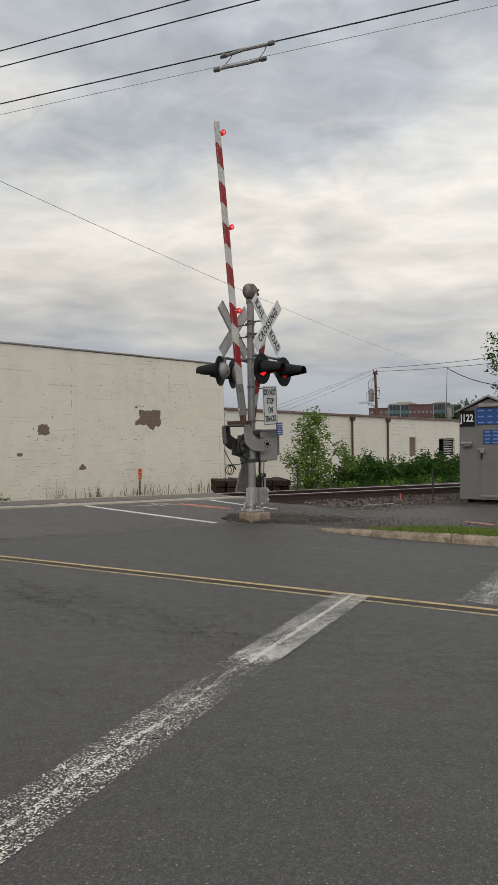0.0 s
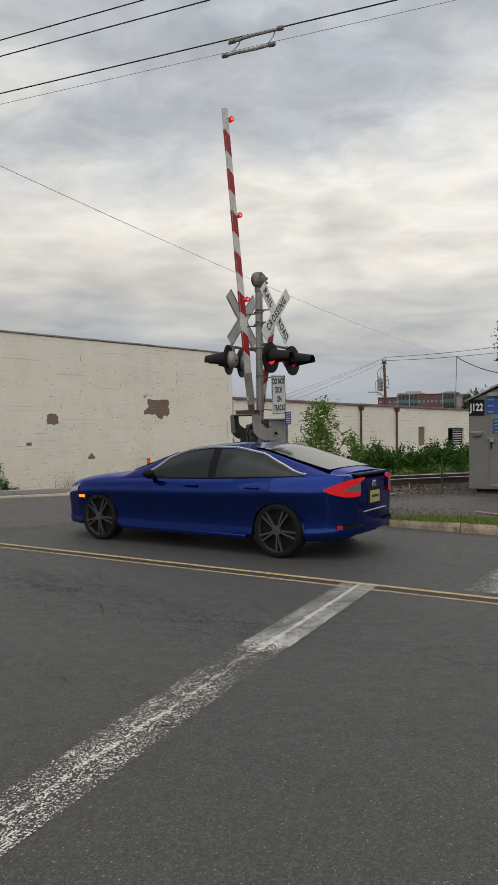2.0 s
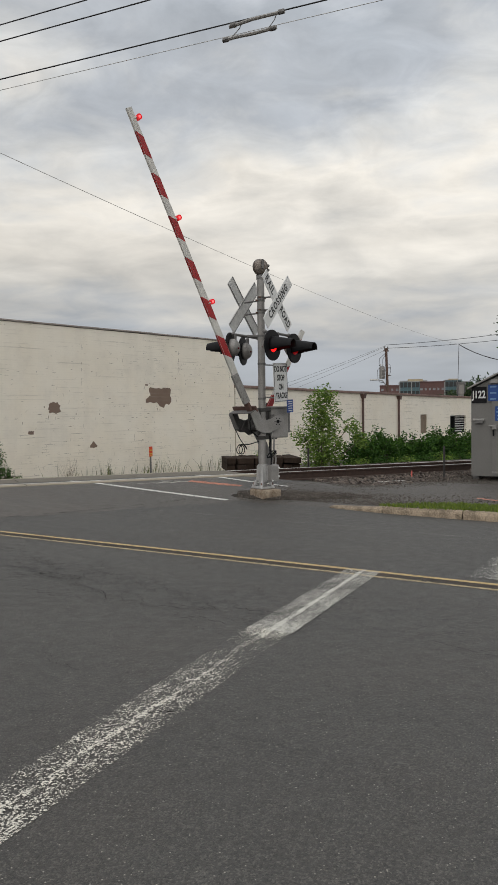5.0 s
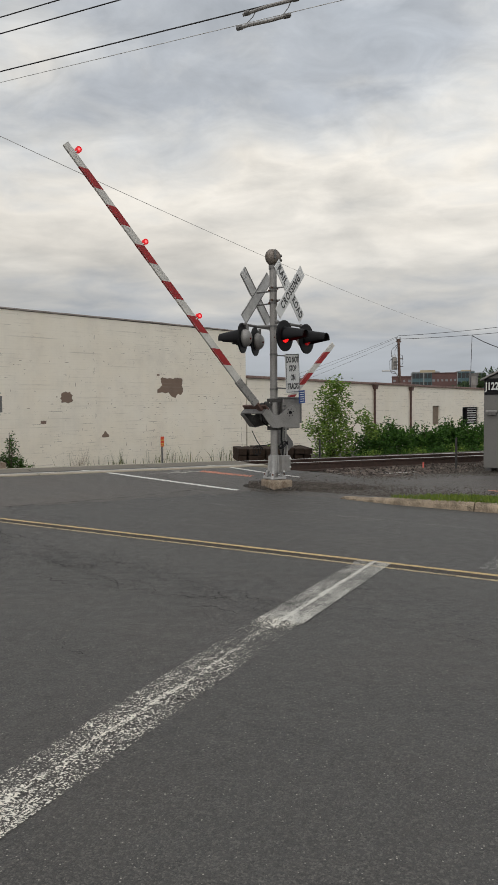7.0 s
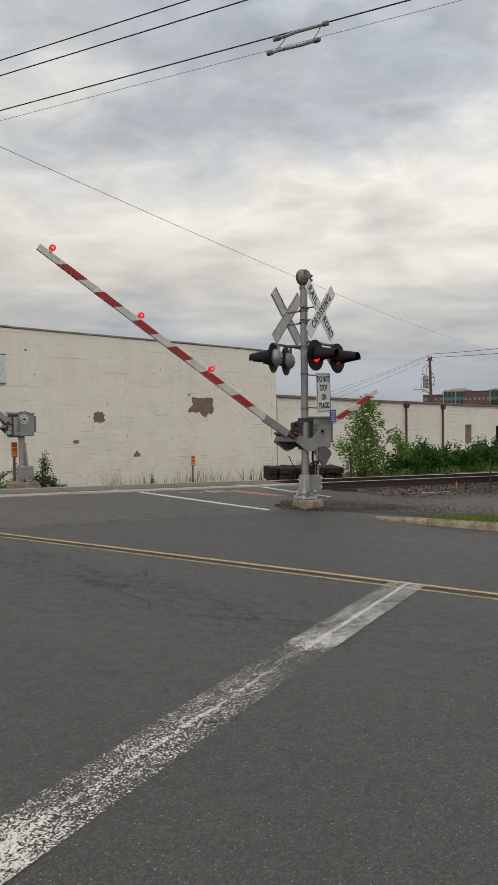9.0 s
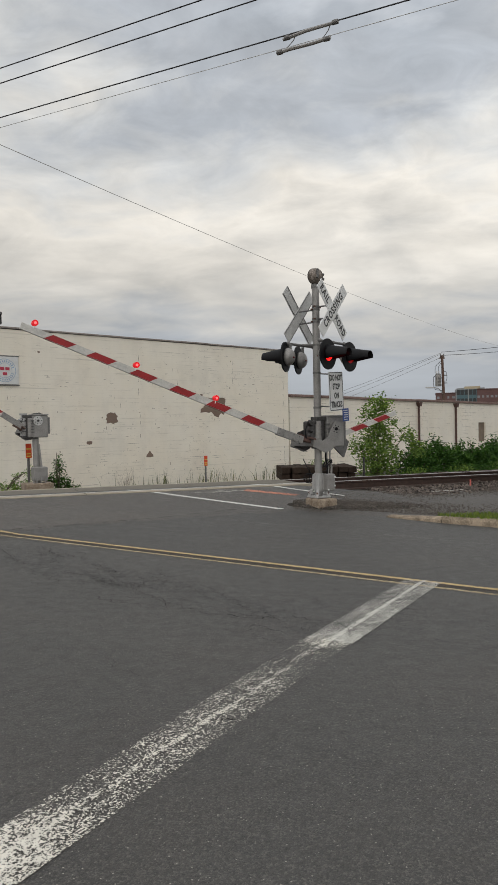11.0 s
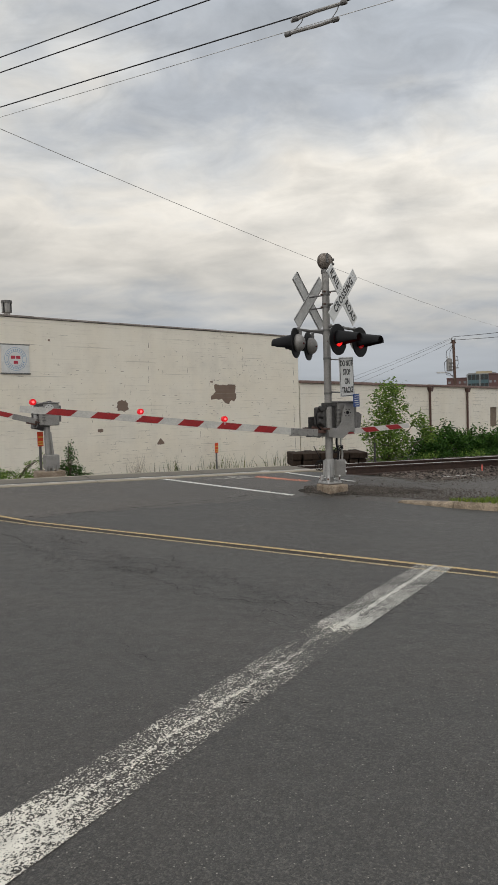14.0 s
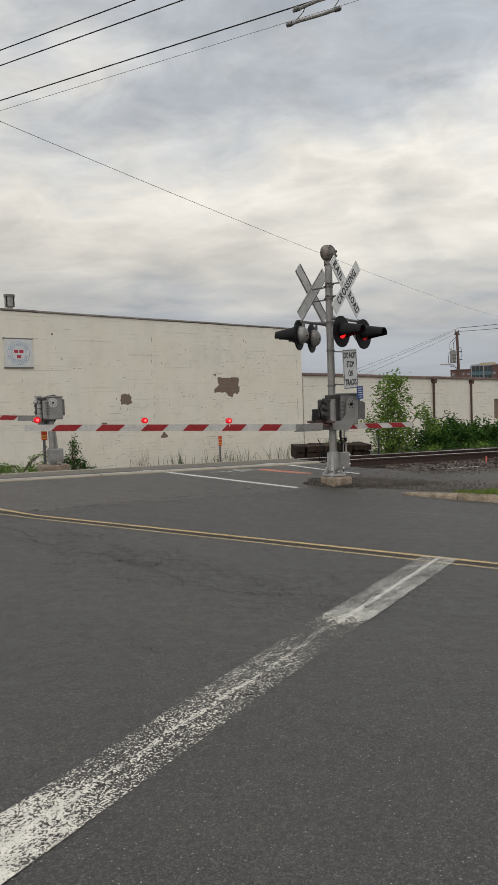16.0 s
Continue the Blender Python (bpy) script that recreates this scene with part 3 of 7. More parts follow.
def hump():
    """The older, paler asphalt of the rise up to the rails, with an uneven lower edge."""
    bm = bmesh.new()
    rows = []
    for i in range(90):
        t = -22 + i * 0.23
        p = RAIL + TRACK * t
        lo = -3.15 + 0.10 * noise.noise(Vector((t * 0.8, 2, 0))) + 0.04 * noise.noise(Vector((t * 4, 5, 0)))
        row = []
        for s in np.linspace(lo, -0.38, 14):
            q = p + OFF * float(s)
            row.append(bm.verts.new((q.x, q.y, lie(q.x, q.y) + 0.0025)))
        rows.append(row)
    for r, s in zip(rows, rows[1:]):
        for k in range(13):
            bm.faces.new((r[k], s[k], s[k + 1], r[k + 1]))
    tagged(part("road", bm, ASPHALT_HUMP), "paler asphalt ramp rising to the rails", "road", kind="structure")


hump()


def strip(name, a, b, width, mat, label, lift=0.006, pieces=24, group=""):
    """A painted line on the road from a to b, with its own x along it."""
    a, b = Vector((*a, 0)), Vector((*b, 0))
    d = (b - a).normalized()
    side = Vector((-d.y, d.x, 0))
    length = (b - a).length
    bm = bmesh.new()
    rows = []
    for i in range(pieces + 1):
        row = []
        for k in (-0.5, 0, 0.5):
            p = a + d * (length * i / pieces) + side * (width * k)
            row.append(bm.verts.new((length * i / pieces, width * k, lie(p.x, p.y) + lift)))
        rows.append(row)
    for r, s in zip(rows, rows[1:]):
        for k in (0, 1):
            bm.faces.new((r[k], s[k], s[k + 1], r[k + 1]))
    ob = part(name, bm, mat)
    ob.matrix_world = pose(a.x, a.y, 0, 0, 0, math.degrees(math.atan2(d.y, d.x)))
    return tagged(ob, label, "road marking", group, "structure")


YELLOW = worn_paint("yellow_road_paint", (0.54, 0.395, 0.18), 0.40, 0.0375, 0.12, grain=70, spine=0.0)
YELLOW_DULL = worn_paint("dull_yellow_road_paint", (0.45, 0.36, 0.21), 0.44, 0.0275, 0.12, grain=70, spine=0.0)
GRIME = worn_paint("grime_between_lines", (0.062, 0.046, 0.034), 0.46, 0.09, 0.6, grain=40, spine=0.0)
WHITE_STOP = worn_paint("worn_white_paint", (0.70, 0.67, 0.585), 0.540, 0.160, 0.10, 4.56, 98, spine=0.065, wave=0.9,
                        profile=((0.0, 0.82), (0.30, 0.80), (0.40, 0.58), (0.475, 0.42), (0.55, 0.50), (0.66, 0.50), (0.76, 0.45), (0.86, 0.37), (0.93, 0.44), (0.965, 0.60), (1.0, 0.62)))
WHITE_GREY = worn_paint("greyed_white_paint", (0.56, 0.545, 0.49), 0.520, 0.17, 0.05, 2.25, 100, lean=0.012, spine=0.10, wave=0.22,
                        profile=((0.0, 0.60), (0.12, 0.62), (0.19, 0.50), (0.35, 0.49), (0.6, 0.49), (1.0, 0.50)))
WHITE_FAR = worn_paint("faded_white_paint", (0.42, 0.415, 0.38), 0.515, 0.23, 0.3, 3.85, 60, spine=0.03)
WHITE_FAINT = worn_paint("nearly_lost_white_paint", (0.30, 0.295, 0.28), 0.56, 0.04, 0.3, grain=60, spine=0.0)
WHITE_EDGE = worn_paint("white_edge_paint", (0.66, 0.65, 0.60), 0.37, 0.055, 0.4, grain=50, spine=0.0)
PINK = worn_paint("orange_survey_paint", (0.62, 0.25, 0.16), 0.45, 0.13, 0.6, 1.34, 40, spine=0.0)

for x, y in ((-0.41, 7.63), (-0.38, 7.39)):
    d = Vector((0.864, -0.504))
    a, b = Vector((x, y)) - d * 60, Vector((x, y)) + d * 60
    strip("road_line", a, b, 0.065 if y > 7.5 else 0.055, YELLOW if y > 7.5 else YELLOW_DULL, "worn yellow centre line on the asphalt", group="double centre line", pieces=160, lift=0.004)
d = Vector((0.864, -0.504))
strip("tar_stripe", Vector((-0.395, 7.51)) - d * 60, Vector((-0.395, 7.51)) + d * 60, 0.18, GRIME, "dark grime between the yellow lines", pieces=160, lift=0.003)
strip("stop_line", (-1.83, 0.93), (0.10, 5.06), 0.33, WHITE_STOP, "worn white line across the near lane")
strip("stop_line", (0.02, 4.86), (1.01, 6.88), 0.34, WHITE_GREY, "worn white line across the near lane, cracked at one end", lift=0.0085)
strip("stop_line", (2.02, 6.30), (4.0, 9.6), 0.46, WHITE_FAR, "worn white line across the far lane", lift=0.009)
strip("road_line", (-0.59, 12.45), (-3.85, 14.3), 0.11, WHITE_EDGE, "white edge line running up to the rails")
strip("road_line", (-0.03, 14.5), (-1.42, 15.6), 0.11, WHITE_EDGE, "white edge line of the footway over the rails")
strip("road_line", (0.12, 14.40), (0.55, 14.1), 0.09, WHITE_EDGE, "white edge line of the footway over the rails")
strip("road_line", (-1.6, 11.35), (3.2, 8.1), 0.08, WHITE_FAINT, "nearly worn-off pale line across the far lane", pieces=40)
strip("road_line", (2.49, 15.57), (3.22, 15.92), 0.07, WHITE_EDGE, "short white mark on the old paving beside the ballast", lift=0.012)
strip("survey_mark", (3.72, 12.42), (4.04, 11.86), 0.10, PINK, "thin orange survey mark on the old paving", lift=0.02)
strip("survey_mark", (-0.3, 13.99), (-1.52, 14.55), 0.26, PINK, "faded orange survey mark sprayed on the asphalt")


CRACK = material("open_crack", (0.012, 0.011, 0.010), 1.0, vary=0.3, scale=20, spec=0.1)


def road_cracks():
    """Open cracks: broken lines that wander along the road and fork, wider where they meet."""
    rnd = random.Random(41)
    verts, faces = [], []

    def run(u, v, turn, length, wide, depth=0):
        k, step = 0.0, 0.028
        a = turn
        last = None
        while k < length:
            a += rnd.gauss(0, 0.62) - 0.55 * (a - turn)
            u, v = u + math.cos(a) * step, v + math.sin(a) * step
            w = wide * (0.35 + 0.65 * math.sin(math.pi * min(1.0, (k + 0.1) / length))) * rnd.uniform(0.5, 1.3)
            p, q = on_road(u - math.sin(a) * w, v + math.cos(a) * w), on_road(u + math.sin(a) * w, v - math.cos(a) * w)
            b = len(verts)
            verts.extend(((p.x, p.y, lie(p.x, p.y) + 0.0105), (q.x, q.y, lie(q.x, q.y) + 0.0105)))
            if last is not None and rnd.random() > 0.10:
                faces.append((last, last + 1, b + 1, b))
            last = b
            k += step
            if depth < 2 and rnd.random() < 0.07:
                run(u, v, turn + rnd.choice((-1, 1)) * rnd.uniform(0.3, 1.2), length * rnd.uniform(0.12, 0.4), wide * 0.7, depth + 1)

    # a net of cracks along the wheel track of the near lane
    for _ in range(70):
        u = rnd.uniform(2.2, 8.6)
        run(u, 4.25 + 0.17 * (u - 2.2) + rnd.gauss(0, 0.24), rnd.gauss(0.12, 0.12), rnd.uniform(0.2, 1.3), rnd.uniform(0.0014, 0.0036))
    # round the step in the stop line
    for _ in range(9):
        run(2.62 + rnd.gauss(0, 0.14), 4.28 + rnd.gauss(0, 0.10), rnd.uniform(-2.6, 2.6), rnd.uniform(0.12, 0.34), 0.0026)
    # scattered ones nearer by, across the line and beyond the centre
    for u, v, a, n, w in ((2.3, 5.3, 0.2, 0.5, 0.003), (1.6, 4.6, -2.95, 1.5, 0.0025), (0.4, 4.35, 3.0, 1.0, 0.0022), (2.25, 2.78, 0.15, 0.16, 0.006), (3.1, 2.95, 0.2, 0.6, 0.002),
                          (3.8, 6.4, 0.2, 1.2, 0.0016), (5.6, 5.9, 1.4, 0.8, 0.0022), (2.5, 1.45, -2.0, 0.2, 0.0014), (2.3, 1.35, 0.6, 0.25, 0.0014), (2.4, 1.25, 0.4, 0.2, 0.0014)):
        run(u, v, a, n, w)
    me = bpy.data.meshes.new("road_crack")
    me.from_pydata(verts, [], faces)
    me.materials.append(CRACK)
    me.update()
    tagged(new("road_crack", me), "thin dark cracks that fork through the asphalt", "crack", kind="stuff")


road_cracks()
SCRAWL = worn_paint("pale_survey_paint", (0.42, 0.40, 0.36), 0.44, 0.03, 0.2, grain=60, spine=0.0)
for p, q in (((-2.42, 14.0), (-1.46, 14.42)), ((-2.06, 14.06), (-1.86, 14.34)), ((-1.98, 14.38), (-1.70, 14.18)), ((-1.80, 14.14), (-1.62, 14.44)), ((-2.02, 14.42), (-1.60, 14.46))):
    strip("survey_mark", p, q, 0.055, SCRAWL, "thin pale survey scrawl sprayed on the asphalt", lift=0.009, pieces=8)
SEAM = worn_paint("tar_seam", (0.034, 0.030, 0.026), 0.50, 0.02, 0.5, grain=14, spine=0.0, wave=0.9)
for p, q in (((-3.85, 10.62), (-2.60, 11.38)), ((-2.60, 11.38), (-2.16, 11.70)), ((-2.16, 11.70), (-1.30, 12.40)), ((-5.6, 9.66), (-3.85, 10.62))):
    strip("tar_stripe", p, q, 0.05, SEAM, "dark seam where newer asphalt meets the ramp", lift=0.008, pieces=10)

SEAL = material("black_rubber", (0.02, 0.018, 0.016), 0.9, vary=0.3, scale=4, spec=0.15)
EDGE_PANEL = material("pale_panel", (0.30, 0.265, 0.205), 0.85, vary=0.2, scale=3, fine=50, bump=0.4)


def railway():
    """Two rails on ties, with concrete panels where the road crosses."""
    track = thing("railway_track", pose(RAIL.x, RAIL.y, 0.017, 0, 0, TRACK_TURN) @ pose(0, 0, 0, 0, 0.4, 0), "rusty railway track with polished rail heads on timber ties", "railway track", kind="structure")
    outline = [(-0.07, -0.02), (0.07, -0.02), (0.07, 0.0), (0.012, 0.02), (0.012, 0.135), (0.037, 0.145), (0.037, 0.178), (-0.037, 0.178), (-0.037, 0.145), (-0.012, 0.135), (-0.012, 0.02), (-0.07, 0.0)]
    for off in (0.0, GAUGE):
        bm = bmesh.new()
        cant = -0.04 if off else 0.0
        add_plate(bm, [(off + y, z + cant) for y, z in outline], "x", -60, 90)
        rail = part("rail", bm, RAIL_RUST, track)
        box_part("rail_head", (15, off, 0.180 + cant), (150, 0.066, 0.006), RAIL_TOP, rail, label="bright polished running surface")
    # ties, only where no panels lie
    first = None
    for i in range(150):
        x = 1.3 + i * 0.52
        if not first:
            bm = bmesh.new()
            add_box(bm, (0, 0, 0), (0.23, 2.6, 0.17), bevel=0.012)
            first = part("tie", bm, TIE, track)
            ob = first
        else:
            ob = new("tie", first.data)
            ob.parent = track
        ob.matrix_local = pose(x, GAUGE / 2 + random.uniform(-0.05, 0.05), -0.085, 0, 0, random.uniform(-1, 1))
    # crossing panels
    for i in range(13):
        for lo, hi, z in ((-0.40, -0.12, 0.112), (0.13, GAUGE - 0.16, 0.094), (GAUGE + 0.06, GAUGE + 0.36, 0.066)):
            box_part("crossing_panel", (-31.1 + i * 2.44, (lo + hi) / 2, z), (2.42, hi - lo, 0.15), PANEL if 0 < lo < 1 else EDGE_PANEL, track, 0.01)
        for lo, hi, z in ((-0.118, -0.042, 0.104), (GAUGE - 0.155, GAUGE - 0.042, 0.084)):
            box_part("rubber_seal", (-31.1 + i * 2.44, (lo + hi) / 2, z), (2.43, hi - lo, 0.15), SEAL, track)


railway()


def stones(name, count, place, size, mat, label, parent=None):
    """Broken stone, each piece a bent octahedron."""
    base = np.array([(1, 0, 0), (-1, 0, 0), (0, 1, 0), (0, -1, 0), (0, 0, 1), (0, 0, -1)], float)
    faces = [(0, 2, 4), (2, 1, 4), (1, 3, 4), (3, 0, 4), (2, 0, 5), (1, 2, 5), (3, 1, 5), (0, 3, 5)]
    shapes = []
    for _ in range(count):
        x, y, z = place()
        r = random.uniform(*size)
        v = base * np.random.uniform(0.6, 1.15, (6, 3)) * r + np.random.uniform(-0.3, 0.3, (6, 3)) * r
        m = np.array(Euler(np.random.uniform(0, 6.28, 3)).to_matrix())
        v = v @ m.T * (1, 1, 0.8) + (x, y, z)
        shapes.append((v, faces))
    return tagged(scatter_mesh(name, shapes, mat, parent), label, "gravel", kind="stuff")


def ballast_place():
    t = 0.9 + 34 * random.random() ** 1.5
    s = random.choice((random.uniform(-1.35, -0.05), random.uniform(-1.9, -0.5), random.uniform(0.05, 1.45), random.uniform(1.5, 3.2)))
    s -= 0.25 * math.sin(t * 0.9)
    p = RAIL + TRACK * t + OFF * s
    return p.x, p.y, 0.0 + random.uniform(-0.035, 0.016) - 0.002 * t


stones("ballast", 24000, ballast_place, (0.018, 0.046), STONES, "dark broken stone ballast around the track")


def wobble(x, y, k=1.0):
    return noise.noise(Vector((x * 2.1, y * 2.1, k))) * 0.5 + noise.noise(Vector((x * 7.3, y * 7.3, k + 3))) * 0.25


def mound():
    """Dark spilled soil and grit heaped against the signal's foundation."""
    bm = bmesh.new()
    n, rings = 40, 9
    c = bm.verts.new((0, 0, 0.05))
    last = [c] * n
    for k in range(1, rings + 1):
        row = []
        for i in range(n):
            a = 6.2832 * i / n
            r = k / rings * (1 + 0.35 * noise.noise(Vector((math.cos(a) * 1.3, math.sin(a) * 1.3, 4))) + 0.15 * noise.noise(Vector((math.cos(a) * 4, math.sin(a) * 4, 7))))
            x, y = r * 1.15 * math.cos(a), r * 0.50 * math.sin(a)
            h = 0.055 * (1 - k / rings) + 0.02 * abs(wobble(x * 2, y * 2, 9)) * (1 - (k / rings) ** 4)
            row.append(bm.verts.new((x, y, lie(0.50 + x, 12.98 + y) + h if k < rings else -0.01)))
        for i in range(n):
            j = (i + 1) % n
            bm.faces.new((last[i], row[i], row[j]) if k == 1 else (last[i], row[i], row[j], last[j]))
        last = row
    bmesh.ops.recalc_face_normals(bm, faces=bm.faces)
    ob = part("soil", bm, SOIL)
    ob.location = (0.50, 12.98, 0)
    tagged(ob, "dark spilled soil heaped round the signal's foot", "ground", kind="structure")


def crumb_place():
    """Loose grit round the mast and along the edges of the paving."""
    k = random.random()
    if k < 0.40:
        a, r = random.uniform(0, 6.28), abs(random.gauss(0, 1)) * 0.42
        x, y = 0.52 + math.cos(a) * r * 1.9, 12.98 + math.sin(a) * r * 0.7
        if x < -0.42:
            x = -0.42 + random.uniform(0, 0.5)
        return x, y, lie(x, y) + 0.045 * max(0.0, 1 - r) + random.uniform(-0.006, 0.008)
    else:
        p = RAIL + TRACK * random.uniform(0.3, 9) + OFF * (-2.0 + random.gauss(0, 0.45))
        x, y = p.x, p.y
        if k > 0.72:
            p = on_road(random.uniform(2.5, 7.2), 10.9 + abs(random.gauss(0, 0.8)))
            x, y = p.x, p.y
    if Vector((x, y, 0)).dot(ACROSS) < 10.45:
        y += 0.5
    return x, y, lie(x, y) + random.uniform(-0.006, 0.006)


mound()
stones("loose_gravel", 20000, crumb_place, (0.006, 0.017), CRUMBS, "loose grit lying round the signal mast")


def kerb_run():
    """Worn concrete kerb stones, each a piece of its own, in a shallow bend."""
    line = [(1.10, 11.47), (1.84, 10.76), (2.83, 10.03), (4.05, 9.25), (5.6, 8.25), (7.2, 7.22), (8.8, 6.2), (10.5, 5.12)]
    high = (0.030, 0.085, 0.120, 0.115, 0.115, 0.115, 0.115, 0.115)
    run = thing("kerb", pose(0, 0, 0), "worn pale concrete kerb beside the grass strip", "kerb", kind="structure")
    for (a, b), (ha, hb) in zip(zip(line, line[1:]), zip(high, high[1:])):
        a, b = Vector((*a, 0)), Vector((*b, 0))
        d = (b - a).normalized()
        side = Vector((-d.y, d.x, 0))
        if side.y < 0:
            side = -side
        bm = bmesh.new()
        rows = []
        n = 10
        length = (b - a).length - 0.015
        for i in range(n + 1):
            p = a + d * (0.008 + length * i / n)
            h = ha + (hb - ha) * i / n
            row = []
            for off, z in ((-0.02, -0.05), (0.0, h * 0.6), (0.02, h - 0.015), (0.045, h), (0.12, h + 0.004), (0.15, h), (0.16, -0.05)):
                w = wobble(p.x + off, p.y) * 0.02
                q = p + side * (off + w * 0.7)
                row.append(bm.verts.new((q.x, q.y, z + (w * 0.6 if z > 0 else 0))))
            rows.append(row)
        for r, s in zip(rows, rows[1:]):
            for k in range(6):
                bm.faces.new((r[k], s[k], s[k + 1], r[k + 1]))
        bm.faces.new(rows[0])
        bm.faces.new(list(reversed(rows[-1])))
        bmesh.ops.recalc_face_normals(bm, faces=bm.faces)
        part("kerb_stone", bm, CONCRETE, run)


kerb_run()


def blades(name, count, place, height, mat, label, lean=0.4, width=0.006):
    shapes = []
    for _ in range(count):
        x, y, z = place()
        h, a = random.uniform(*height), random.uniform(0, 6.28)
        dx, dy = math.cos(a), math.sin(a)
        bx, by = random.gauss(0, lean) * h, random.gauss(0, lean) * h
        w = width * random.uniform(0.6, 1.3)
        v = np.array([(x - dx * w, y - dy * w, z), (x + dx * w, y + dy * w, z), (x + bx * 0.4 + dx * w * 0.7, y + by * 0.4 + dy * w * 0.7, z + h * 0.6),
                      (x + bx * 0.4 - dx * w * 0.7, y + by * 0.4 - dy * w * 0.7, z + h * 0.6), (x + bx, y + by, z + h)])
        shapes.append((v, [(0, 1, 2, 3), (3, 2, 4)]))
    return tagged(scatter_mesh(name, shapes, mat), label, "grass", kind="stuff")


def verge_place():
    while True:
        u, v = random.uniform(-9, 4.2), random.uniform(9.9, 12.4)
        p = on_road(u, v)
        if v < 12.25 - 1.2 * smooth(-0.5, 3.4, u) + 0.6 * wobble(p.x, p.y) and v > 10.06 and u < 4.0 - (v - 10.0) * 0.5 + wobble(p.x, p.y, 5):
            return p.x, p.y, verge_height(v) - 0.01


def verge_height(v):
    return 0.012 + 0.105 * (1 - smooth(10.25, 12.2, v))


def verge():
    bm = bmesh.new()
    rows = []
    for i in range(41):
        row = []
        for k in range(13):
            u, v = -9 + 11.9 * i / 40, 10.05 + 2.1 * k / 12
            p = on_road(u - 0.35 * k / 12, v)
            row.append(bm.verts.new((p.x, p.y, verge_height(v) * (1 - smooth(2.2, 2.85, u)) - 0.004 + 0.012 * wobble(p.x * 2, p.y * 2, 2))))
        rows.append(row)
    for r, q in zip(rows, rows[1:]):
        for k in range(12):
            bm.faces.new((r[k], r[k + 1], q[k + 1], q[k]))
    bmesh.ops.recalc_face_normals(bm, faces=bm.faces)
    if sum(f.normal.z for f in bm.faces) < 0:
        bmesh.ops.reverse_faces(bm, faces=bm.faces)
    tagged(part("verge", bm, TURF), "earth under the grass strip behind the kerb", "ground", kind="structure")


verge()
blades("grass", 52000, verge_place, (0.02, 0.07), GRASS, "bright green grass strip behind the kerb")

# ---- the long white building ----
WALL_TURN, WALL_AT = 48.0, (-7.68, 22.0)


